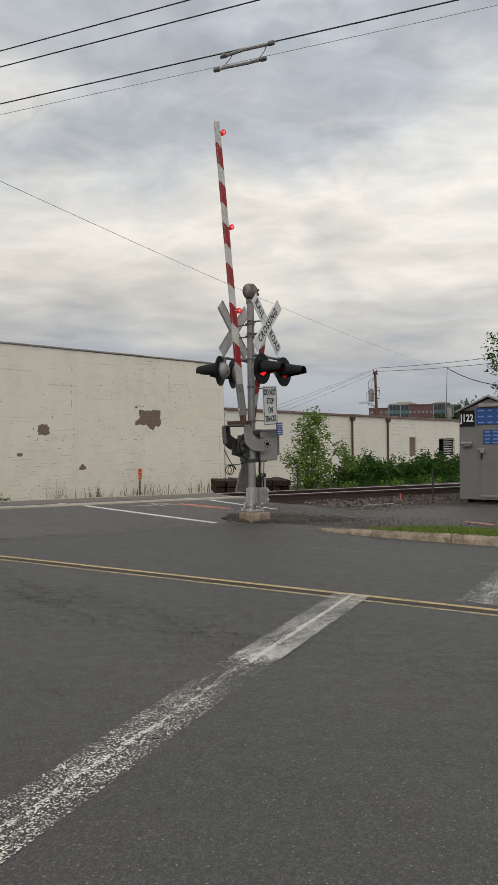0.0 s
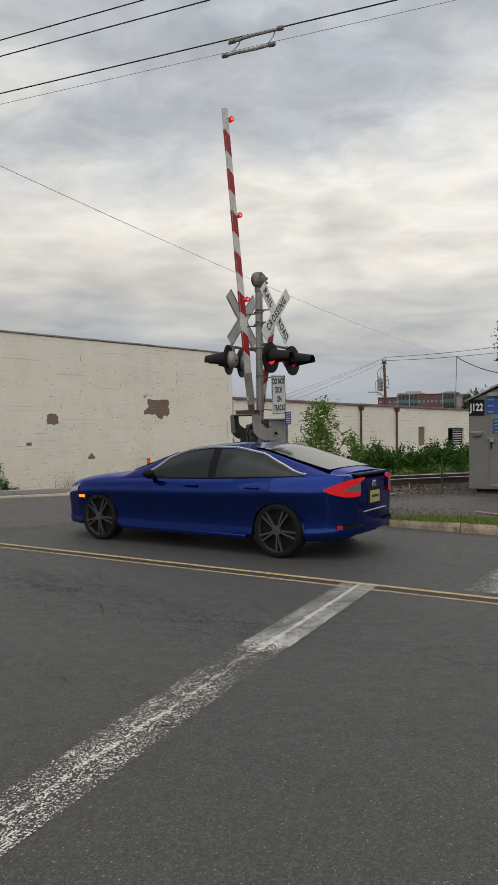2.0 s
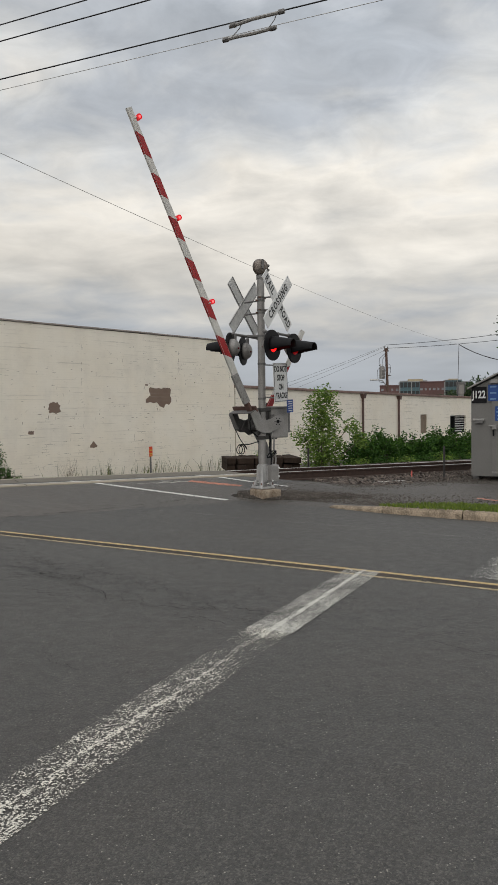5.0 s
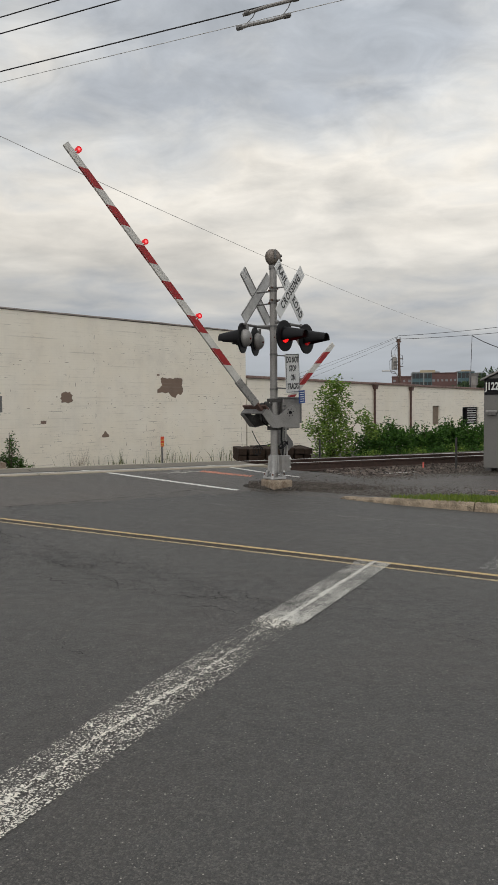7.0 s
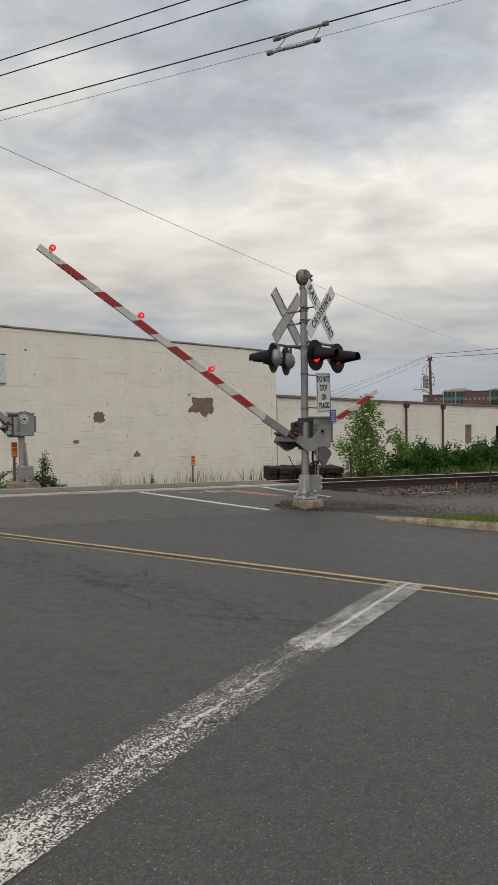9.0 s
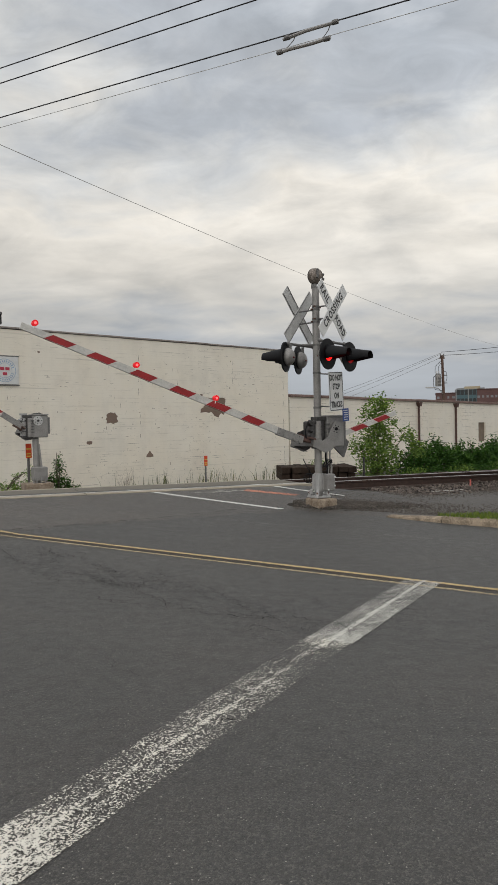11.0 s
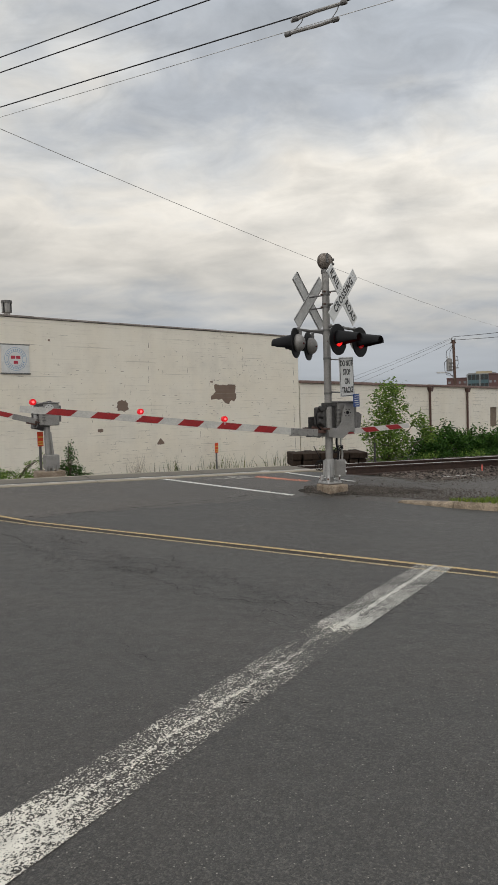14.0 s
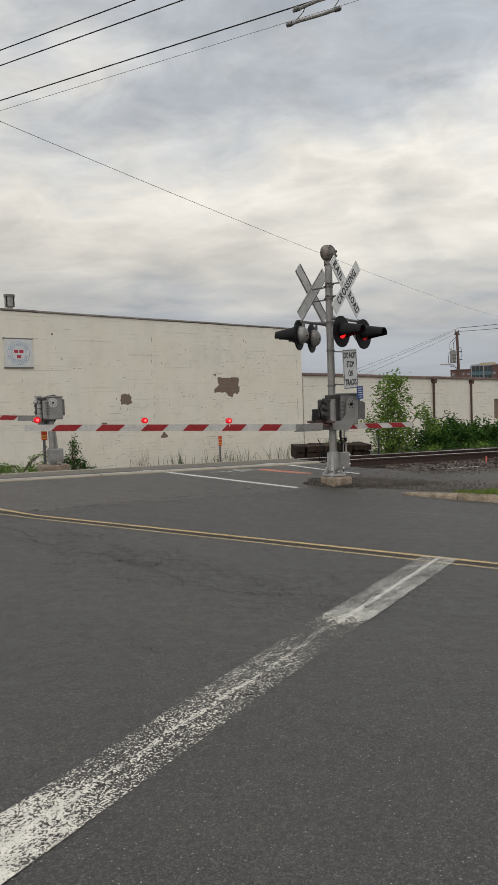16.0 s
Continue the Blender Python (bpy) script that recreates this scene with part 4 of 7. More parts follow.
def long_wall():
    """The tall painted wall: local x along it to the far corner, its face at y = 0 towards the road."""
    b = thing("warehouse", pose(*WALL_AT, 0, 0, 0, WALL_TURN), "long windowless warehouse with cream-painted brick wall, paint flaked in places", "building")
    x0, x1, z0, z1 = -2.9, 9.95, -1.2, 4.50
    bm = bmesh.new()
    add_box(bm, ((x0 + x1) / 2, 9.0, (z0 + z1) / 2), (x1 - x0, 18.0, z1 - z0))
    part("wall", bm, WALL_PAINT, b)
    # coping in lengths, slightly uneven
    n = 9
    for i in range(n):
        a, c = x0 - 0.03 + (x1 - x0 + 0.06) * i / n, x0 - 0.03 + (x1 - x0 + 0.06) * (i + 1) / n
        box_part("coping", ((a + c) / 2, 0.09, z1 + 0.04 + random.uniform(-0.01, 0.01)), (c - a - 0.004, 0.26, 0.055), METAL_COPING, b, 0.01, m=pose(0, 0, 0, 0, random.uniform(-0.15, 0.15), 0))
    box_part("roof", ((x0 + x1) / 2, 9.1, z1 + 0.005), (x1 - x0 - 0.4, 17.4, 0.01), COPING, b)
    # bare patches where the paint has come away
    stepped = ((-0.36, 0.46), (-0.30, 0.50), (-0.12, 0.45), (0.0, 0.47), (0.12, 0.44), (0.18, 0.49), (0.44, 0.48), (0.49, 0.40), (0.47, 0.25), (0.45, 0.1), (0.5, 0.0), (0.49, -0.2), (0.40, -0.36), (0.31, -0.28), (0.24, -0.36), (0.2, -0.5), (0.05, -0.42), (-0.08, -0.22), (-0.2, -0.27), (-0.3, -0.22), (-0.5, -0.26), (-0.49, -0.08), (-0.40, 0.0), (-0.36, 0.08), (-0.31, 0.12), (-0.36, 0.28))
    gable = ((-0.5, -0.45), (0.0, -0.5), (0.5, -0.42), (0.45, -0.1), (0.2, 0.2), (0.08, 0.5), (-0.1, 0.45), (-0.25, 0.1), (-0.45, -0.1))

    def patch(cx, cz, w, h, seed, shape=(), pts=44):
        bm = bmesh.new()
        out = []
        for i in range(pts):
            a = 2 * math.pi * i / pts
            ca, sa = math.cos(a), math.sin(a)
            k = 1 / max(abs(ca), abs(sa)) ** 0.85
            r = k * (0.86 + 0.22 * noise.noise(Vector((ca * 1.9 + seed, sa * 1.9, seed))) + 0.20 * noise.noise(Vector((ca * 5 + seed, sa * 5, 2))) + 0.10 * noise.noise(Vector((ca * 14 + seed, sa * 14, 4))))
            out.append((cx + w / 2 * r * ca, cz + h / 2 * r * sa))
        if shape:
            out = [(cx + w * x + 0.012 * noise.noise(Vector((x * 9, z * 9, seed))), cz + h * z) for x, z in shape]
        add_plate(bm, out, "y", -0.004, 0.02)
        part("bare_patch", bm, BARE_BRICK, b, "bare brown brick where paint has flaked off")
    for k, (cx, cz, w, h) in enumerate(((5.92, 2.20, 1.24, 0.76), (1.52, 1.84, 0.50, 0.40), (0.67, 1.04, 0.24, 0.12), (3.01, 0.58, 0.30, 0.22), (5.36, 2.66, 0.14, 0.07), (-1.02, 3.88, 0.08, 0.08))):
        patch(cx, cz, w, h, 1.7 * k + 0.4, stepped if k == 0 else gable if k == 3 else ())
    # small chips out of the paint: torn slivers along the courses, short uprights, a few holes
    rnd = random.Random(8)
    chips = bmesh.new()

    def chip(x, z, w, h):
        if not (x0 + 0.1 < x < x1 - 0.1 and -0.6 < z < z1 - 0.1):
            return
        n = 9
        ring = [(x + w / 2 * math.cos(6.283 * i / n) * rnd.uniform(0.5, 1.25), z + h / 2 * math.sin(6.283 * i / n) * rnd.uniform(0.4, 1.35)) for i in range(n)]
        add_plate(chips, ring, "y", -0.003, 0.01)

    fields = ((5.0, 1.78, 0.65, 0.05, 12), (7.6, 1.72, 0.5, 0.08, 10), (7.2, 2.5, 0.9, 0.5, 16), (8.3, 2.9, 0.7, 0.5, 20), (6.6, 3.3, 0.9, 0.4, 12), (3.5, 2.3, 0.4, 0.4, 8), (5.0, 1.15, 0.4, 0.2, 10), (3.3, 3.4, 0.9, 0.4, 10),
              (0.2, 1.5, 1.4, 0.5, 16), (2.6, 1.5, 1.2, 0.06, 14), (-1.4, 2.2, 0.6, 0.7, 12), (8.6, 0.6, 0.6, 0.4, 12), (4.5, 0.1, 2.5, 0.3, 22), (1.5, 3.2, 1.6, 0.5, 14), (5.4, 2.7, 0.25, 0.12, 6))
    for cx, cz, sx, sz, n in fields:
        for _ in range(n):
            kind = rnd.random()
            x, z = rnd.gauss(cx, sx), rnd.gauss(cz, sz)
            if kind < 0.62:
                chip(x, round(z / 0.135) * 0.135, rnd.uniform(0.03, 0.17), rnd.uniform(0.008, 0.019))
            elif kind < 0.84:
                chip(x, z, rnd.uniform(0.008, 0.016), rnd.uniform(0.05, 0.15))
            else:
                chip(x, z, *(rnd.uniform(0.02, 0.055),) * 2)
    # a crack that climbs the wall, and the open joint near its far corner
    for xc, za, zb, gap in ((2.62, 0.9, 4.2, 0.6), (9.72, -0.5, 3.3, 0.3), (4.3, 2.6, 3.5, 0.5), (6.9, 3.0, 4.0, 0.5), (4.75, -0.4, 1.0, 0.45)):
        z = za
        while z < zb:
            xc += rnd.gauss(0, 0.012)
            if rnd.random() > gap:
                chip(xc, z, rnd.uniform(0.006, 0.016), rnd.uniform(0.08, 0.20))
            z += 0.11
    part("paint_chips", chips, CHIP, b)["kind"] = "stuff"
    return b


def low_wall():
    """The lower wing behind the bushes: brown coping, brown downpipes, a boarded and a louvred window."""
    b = thing("low_building", pose(-1.03 + 0.18, 29.4 + 0.25, 0, 0, 0, 51.0), "low cream-painted block building with brown coping and brown pipes", "building")
    x0, x1, z0, z1 = -0.2, 40.0, -1.2, 2.46
    def rise(x):
        return 0.19 * (1 - x / 24.0)
    fall = pose(0, 0, 0, 0, math.degrees(math.atan(0.19 / 24.0)), 0)
    holes = [(16.55, 17.45, 0.3, 1.42), (20.7, 23.2, 0.2, 1.32)]
    xs = sorted({x0, x1, *[h[0] for h in holes], *[h[1] for h in holes]})
    bm = bmesh.new()
    for a, c in zip(xs, xs[1:]):
        hole = [h for h in holes if h[0] <= (a + c) / 2 <= h[1]]
        spans = [(z0, z1)] if not hole else [(z0, hole[0][2]), (hole[0][3], z1)]
        for lo, hi in spans:
            add_box(bm, ((a + c) / 2, 0.15, (lo + hi) / 2), (c - a, 0.3, hi - lo))
    for v in bm.verts:
        if v.co.z > z1 - 0.01:
            v.co.z += rise(v.co.x)
    part("wall", bm, LOW_PAINT, b)
    box_part("back_wall", ((x0 + x1) / 2, 9, (z0 + z1) / 2), (x1 - x0, 0.3, z1 - z0), LOW_PAINT, b)
    for i in range(8):
        a, c = x0 + (x1 - x0) * i / 8, x0 + (x1 - x0) * (i + 1) / 8
        box_part("coping", ((a + c) / 2, 0.12, z1 + 0.05 + rise((a + c) / 2) + random.uniform(-0.012, 0.012)), (c - a - 0.005, 0.42, 0.11), COPING, b, 0.012, m=fall)
    box_part("roof", ((x0 + x1) / 2, 4.8, z1 - 0.16), (x1 - x0, 8.4, 0.06), COPING, b)
    for x in (9.85, 13.74):
        pipe = tube_part("downpipe", (x, -0.08, z0), (x, -0.08, z1 - 0.25 + rise(x)), 0.055, BROWN_STEEL, b)
        bm = bmesh.new()
        add_plate(bm, [(x - 0.075, z1 - 0.26 + rise(x)), (x + 0.075, z1 - 0.26 + rise(x)), (x + 0.16, z1 - 0.04 + rise(x)), (x - 0.16, z1 - 0.04 + rise(x))], "y", -0.2, -0.002)
        part("rain_head", bm, BROWN_STEEL, pipe)
    (a, c, lo, hi), (d, e, lo2, hi2) = holes
    board = box_part("boarded_window", ((a + c) / 2, 0.12, (lo + hi) / 2), (c - a, 0.06, hi - lo), material("weathered_board", (0.19, 0.145, 0.105), 0.9, vary=0.25, scale=4), b, label="boarded-up window with weathered panel")
    win = box_part("window", ((d + e) / 2, 0.26, (lo2 + hi2) / 2), (e - d, 0.04, hi2 - lo2), GLASS_DARK, b)
    for x in (d + 0.05, d + (e - d) * 0.38, e - 0.05):
        box_part("frame", (x, 0.18, (lo2 + hi2) / 2), (0.09, 0.12, hi2 - lo2), BLACK, win)
    for z in (lo2 + 0.04, hi2 - 0.04):
        box_part("frame", ((d + e) / 2, 0.18, z), (e - d, 0.115, 0.08), BLACK, win)
    for i in range(7):
        z = lo2 + 0.12 + (hi2 - lo2 - 0.2) * i / 6
        box_part("slat", (d + (e - d) * 0.69, 0.15, z), ((e - d) * 0.56, 0.06, 0.05), SIGN_GREY, win, m=pose(0, 0, 0, 30, 0, 0))


WAREHOUSE = long_wall()
low_wall()


def at_wall(x, y, z):
    """A pose on the long wall: along it, out from it, up."""
    return pose(*WALL_AT, 0, 0, 0, WALL_TURN) @ pose(x, y, z)


def wall_sign():
    s = thing("wall_sign", at_wall(-2.13, -0.03, 3.27), "square white company sign with a round emblem on the cream wall", "sign")
    box_part("panel", (0, 0, 0), (0.86, 0.03, 0.82), SIGN_WHITE, s, 0.004)
    for z in (-0.43, 0.43):
        box_part("rail", (0, 0.005, z), (0.92, 0.04, 0.03), GALV_DARK, s)
    blue = material("emblem_blue", (0.25, 0.36, 0.48), 0.5)
    for r0, r1, n in ((0.33, 0.345, 48), (0.215, 0.228, 40)):
        ring = bmesh.new()
        for i in range(n):
            a, b = 2 * math.pi * i / n, 2 * math.pi * (i + 1) / n
            ring.faces.new([ring.verts.new((r * math.cos(t), -0.018, r * math.sin(t))) for r, t in ((r0, a), (r1, a), (r1, b), (r0, b))])
        part("ring", ring, blue, s)
    bars = bmesh.new()
    for i in range(26):
        a = 2 * math.pi * (i + 0.5) / 26
        if i in (0, 12, 13, 25):
            continue
        add_box(bars, (0.275 * math.cos(a), -0.019, 0.275 * math.sin(a)), (0.03, 0.004, 0.055), m=Matrix.Rotation(-a + math.pi / 2, 4, "Y"))
    part("lettering", bars, blue, s)["kind"] = "stuff"
    red = material("emblem_red", (0.42, 0.03, 0.06), 0.5)
    bars = bmesh.new()
    for x, z, w in ((-0.08, 0.05, 0.13), (0.08, 0.05, 0.13), (0, -0.1, 0.13)):
        add_box(bars, (x, -0.02, z), (w, 0.004, 0.09))
    part("lettering", bars, red, s)["kind"] = "stuff"


wall_sign()


def roof_vent(m, r, h, label):
    v = thing("roof_vent", m, label, "vent")
    tube_part("pipe", (0, 0, 0), (0, 0, h * 0.5), r * 0.62, GALV, v)
    bm = bmesh.new()
    add_tube(bm, (0, 0, h * 0.42), (0, 0, h * 0.92), r, r, 16)
    part("drum", bm, GALV, v)
    tube_part("band", (0, 0, h * 0.88), (0, 0, h), r * 1.12, GALV_DARK, v, seg=16)
    for k in range(4):
        a = k * math.pi / 2 + 0.6
        box_part("strap", (math.cos(a) * r * 1.02, math.sin(a) * r * 1.02, h * 0.66), (0.03, 0.03, h * 0.5), BLACK, v)


roof_vent(at_wall(-2.08, 0.55, 4.45), 0.145, 0.62, "round steel vent on the flat roof")
roof_vent(pose(14.6, 51.9, 2.25), 0.30, 1.45, "round steel vent on the low roof")


def marker(m, h, label):
    s = thing("marker_post", m, label, "marker post", "marker posts")
    box_part("post", (0, 0, h / 2), (0.06, 0.03, h), GALV_DARK, s)
    box_part("plate", (0, -0.02, h - 0.17), (0.15, 0.012, 0.36), ORANGE, s, label="faded orange plate")
    for dz in (0.05, -0.07, -0.13):
        box_part("band", (0, -0.03, h - 0.17 + dz), (0.12, 0.006, 0.03), material("marker_yellow", (0.6, 0.4, 0.06), 0.5), s)


marker(at_wall(5.2, -0.35, -0.7), 1.12, "steel post with a faded orange plate by the cream wall")
marker(pose(-7.05, 17.05, -0.15, 0, 0, 48), 1.30, "steel post with a faded orange plate beside the gate post")


# ---- the crossing signal ----
SIGNAL = thing("crossing_signal", pose(0.05, 12.87, 0, 0, 0, 58.05), "grey steel crossing signal with crossbucks, red lamps, bell and gate", "railroad signal")
SKEW = pose(0, 0, 0, 0, 0, 34.8 - 58.05)


def skewed(x, y, z):
    return SKEW @ Vector((x, y, z))


def skew_box(bm, c, size, bevel=0.0, m=None):
    vs = add_box(bm, c, size, m, bevel)
    bmesh.ops.transform(bm, matrix=SKEW, verts=vs)


ALLOY = material("cast_aluminium", (0.36, 0.355, 0.345), 0.5, 0.35, vary=0.2, scale=9, fine=60, bump=0.2)


def signal_post():
    s = SIGNAL
    bm = bmesh.new()
    vs = add_box(bm, (0.02, -0.04, 0.07), (0.42, 0.42, 0.22), bevel=0.03)
    bmesh.ops.subdivide_edges(bm, edges=bm.edges[:], cuts=2, use_grid_fill=True)
    for v in bm.verts:
        v.co += Vector((1, 1, 1)) * wobble(v.co.x * 2, v.co.y * 2, v.co.z * 3) * 0.022
    bmesh.ops.transform(bm, matrix=SKEW, verts=bm.verts)
    part("foundation", bm, RUSTY_CONCRETE, s, "weathered rust-stained concrete block")
    tube_part("mast", (0, 0, 0.2), (0, 0, 3.97), 0.066, GALV, s, seg=20)
    # split cast base with flaring feet and bolts
    base = tube_part("base", (0, 0, 0.30), (0, 0, 0.62), 0.086, ALLOY, s, seg=16)
    bm = bmesh.new()
    for k in range(4):
        a = math.pi / 4 + k * math.pi / 2
        d = Vector((math.cos(a), math.sin(a), 0))
        for lo, hi, r0, r1 in ((0.19, 0.25, 0.18, 0.165), (0.25, 0.33, 0.145, 0.12), (0.33, 0.60, 0.088, 0.08)):
            add_tube(bm, d * r0 + Vector((0, 0, lo)), d * r1 + Vector((0, 0, hi)), 0.036, 0.03, 8)
    add_box(bm, (0, 0, 0.2), (0.31, 0.31, 0.03), bevel=0.008)
    bmesh.ops.transform(bm, matrix=SKEW, verts=bm.verts)
    part("foot", bm, ALLOY, base)
    for k in range(4):
        a = math.pi / 4 + k * math.pi / 2
        p = skewed(math.cos(a) * 0.175, math.sin(a) * 0.175, 0.2)
        tube_part("bolt", p, p + Vector((0, 0, 0.09)), 0.016, RUST, base, seg=6)
    # junction box at the foot
    bm = bmesh.new()
    skew_box(bm, (0.135, -0.11, 0.46), (0.18, 0.16, 0.30), 0.015)
    box = part("junction_box", bm, GALV, s)
    bm = bmesh.new()
    skew_box(bm, (0.135, -0.197, 0.46), (0.16, 0.015, 0.28), 0.005)
    part("cover", bm, GALV, box)
    for dx, dz in ((0.205, 0.40), (0.205, 0.56), (0.065, 0.33)):
        bm = bmesh.new()
        add_ball(bm, skewed(dx, -0.21, dz), 0.018, seg=8)
        part("knob", bm, SIGN_WHITE, box)
    # conduits up to the gate mechanism
    for k, (dx, dy) in enumerate(((0.115, -0.10), (0.16, -0.07), (0.20, -0.11))):
        path_part("conduit", [skewed(dx, dy, 0.6), skewed(dx + 0.01, dy, 0.72), skewed(dx - 0.02, dy + 0.01, 0.9), skewed(dx - 0.015, dy, 1.12)], 0.017, GALV if k else BLACK, s, 8)
    path_part("cable_loop", [skewed(0.05 + 0.10 * math.cos(a) + 0.05, -0.14, 0.80 + 0.06 * math.sin(a * 1.3)) for a in np.linspace(0, 9.5, 26)], 0.011, BLACK, s, 6, "slack black cable")
    # top: finial clamp and bell
    tube_part("cap", (0, 0, 3.93), (0, 0, 4.0), 0.078, GALV_DARK, s, seg=18)
    bm = bmesh.new()
    add_ball(bm, (0, 0, 0), 0.145, (1.0, 0.62, 1.0), 22)
    add_tube(bm, (0, 0.03, 0), (0, -0.06, 0), 0.15, 0.13, 22)
    bmesh.ops.transform(bm, matrix=Matrix.Translation((0, -0.0, 4.145)) @ SKEW, verts=bm.verts)
    bell = part("bell", bm, material("bell_bronze", (0.13, 0.098, 0.072), 0.5, 0.5, vary=0.45, scale=14, tint=(0.19, 0.165, 0.145)), s, "weathered round bell", smooth=True)
    for dz in (-0.03, 0.05):
        p = skewed(0.13, 0.02, 4.145 + dz)
        tube_part("terminal", p, p + skewed(0.07, 0, 0), 0.025, GALV_DARK, bell, seg=8)
    box_part("striker", skewed(-0.02, -0.10, 4.185), (0.03, 0.03, 0.16), GALV_DARK, bell)


def crossbuck(front):
    """Two crossed boards; the front ones carry the lettering."""
    s = SIGNAL
    side = -1 if front else 1
    c = Vector((0.02, (-0.33 if front else 0.37), 3.51 if front else 3.47))
    holder = None
    for k, ang in enumerate((45, -45)):
        bm = bmesh.new()
        y = (0.004 if k else -0.014) * (-side)
        add_box(bm, (0, 0, 0), (1.22, 0.012, 0.225), bevel=0.004)
        m = Matrix.Translation(c + Vector((0, y, 0))) @ Matrix.Rotation(radians(-ang if front else ang), 4, "Y")
        bmesh.ops.transform(bm, matrix=m, verts=bm.verts)
        blade = part("crossbuck_board", bm, SIGN_WHITE if front else SIGN_GREY, s, "white reflective board with black lettering" if front else "bare grey back of a crossbuck board")
        holder = holder or blade
        face = Matrix.Translation((0, -0.0085, 0)) @ pose(0, 0, 0, 90, 0, 0)
        if front:
            if k == 0:
                text_part("lettering", "CROSSING", 0.185, INK, blade, m @ face, stretch=0.80, spacing=1.28)
            else:
                text_part("lettering", "RAIL", 0.185, INK, blade, m @ Matrix.Translation((-0.36, 0, 0)) @ face, stretch=0.8, spacing=1.25)
                text_part("lettering", "ROAD", 0.185, INK, blade, m @ Matrix.Translation((0.36, 0, 0)) @ face, stretch=0.74, spacing=1.2)
        else:
            bm = bmesh.new()
            for dz in (-0.10, 0.10):
                add_box(bm, (0, -0.012, dz), (1.20, 0.010, 0.008))
            bmesh.ops.transform(bm, matrix=m, verts=bm.verts)
            part("stiffener", bm, GALV_DARK, blade)
    for z in ((3.38, 3.60) if front else (3.33, 3.55)):
        bracket = path_part("bracket", [(0.0, 0, z), (0.02, (0.345 if front else 0.385) * side, z)], 0.014, GALV_DARK, s, 8)
        tube_part("clamp", (0, 0, z - 0.018), (0, 0, z + 0.018), 0.073, GALV_DARK, bracket, seg=16)
        for dx in (-0.09, 0.09):
            box_part("bolt", (dx, 0.03 * side, z), (0.05, 0.02, 0.025), RUST, bracket)


def lamp_unit(x, side, lit, turn=None):
    """A round signal lamp: black target disc, long hood, lens, and a rounded housing behind."""
    s = SIGNAL
    z = 2.70
    face = side * 0.46
    out = Vector((0, side, 0))
    c = Vector((x, face, z))
    bm = bmesh.new()
    add_tube(bm, c - out * 0.012, c + out * 0.012, 0.265, 0.265, 32)
    disc = part("target", bm, BLACK, s, "black round signal target")
    bm = bmesh.new()
    add_tube(bm, c + out * 0.014, c + out * 0.03, 0.118, 0.105, 24)
    part("lens", bm, RED_SIGNAL if lit else RED_FADING if side < 0 else RED_DULL, disc, "lit red lens" if lit else "faintly glowing dark red lens")
    # hood: the upper part of a tapering tube, open at its end
    bm = bmesh.new()
    rings = []
    for t in np.linspace(0, 1, 9):
        ring = []
        reach = math.radians(252 - 52 * t)
        for k in range(25):
            a = math.pi / 2 + reach * (k / 24 - 0.5)
            r = 0.155 - 0.050 * t
            ring.append(bm.verts.new(c + Vector((math.cos(a) * r, side * (0.015 + 0.40 * t), math.sin(a) * r - 0.022 * t))))
        rings.append(ring)
    for r0, r1 in zip(rings, rings[1:]):
        for k in range(24):
            bm.faces.new((r0[k], r0[k + 1], r1[k + 1], r1[k]))
    hood = part("hood", bm, BLACK, disc, "long black hood over the lens", smooth=True)
    hood.modifiers.new("thick", "SOLIDIFY").thickness = 0.006
    bm = bmesh.new()
    add_ball(bm, c - out * 0.05, 0.155, (1, 0.8, 1), 20)
    for v in bm.verts:
        if (v.co - c).dot(out) > -0.013:
            v.co += out * (-0.013 - (v.co - c).dot(out))
    part("housing", bm, GALV, disc, "grey domed lamp housing", smooth=True)
    bm = bmesh.new()
    p = c - out * 0.09
    add_tube(bm, p + Vector((0, 0, 0.10)), p + Vector((0, 0, 0.235)), 0.028, seg=10)
    part("neck", bm, GALV_DARK, disc)
    bm = bmesh.new()
    add_ball(bm, c - out * 0.165 + Vector((-0.05, 0, -0.02)), 0.018, seg=8)
    part("latch", bm, RED_DULL, disc)
    if turn:
        for ob in (disc, *disc.children):
            ob.data.transform(turn)


def signal_head():
    for side, lit in ((-1, True), (1, False)):
        arm = tube_part("lamp_arm", (0, 0, 2.92), (0, side * 0.36, 2.94), 0.026, GALV_DARK, SIGNAL)
        tube_part("cross_pipe", (-0.42, side * 0.33, 2.94), (0.42, side * 0.33, 2.94), 0.024, GALV_DARK, arm)
        for x in (-0.42, 0.42):
            bm = bmesh.new()
            add_ball(bm, (x, side * 0.33, 2.94), 0.04, seg=10)
            part("elbow", bm, GALV_DARK, arm)
        for x in (-0.38, 0.38):
            lamp_unit(x, side, lit and x < 0, None if side < 0 else Matrix.Rotation(radians(16), 4, "Z"))
    for z in (2.92, 2.42, 1.80):
        tube_part("clamp", (0, 0, z - 0.018), (0, 0, z + 0.018), 0.074, GALV_DARK, SIGNAL, seg=16)


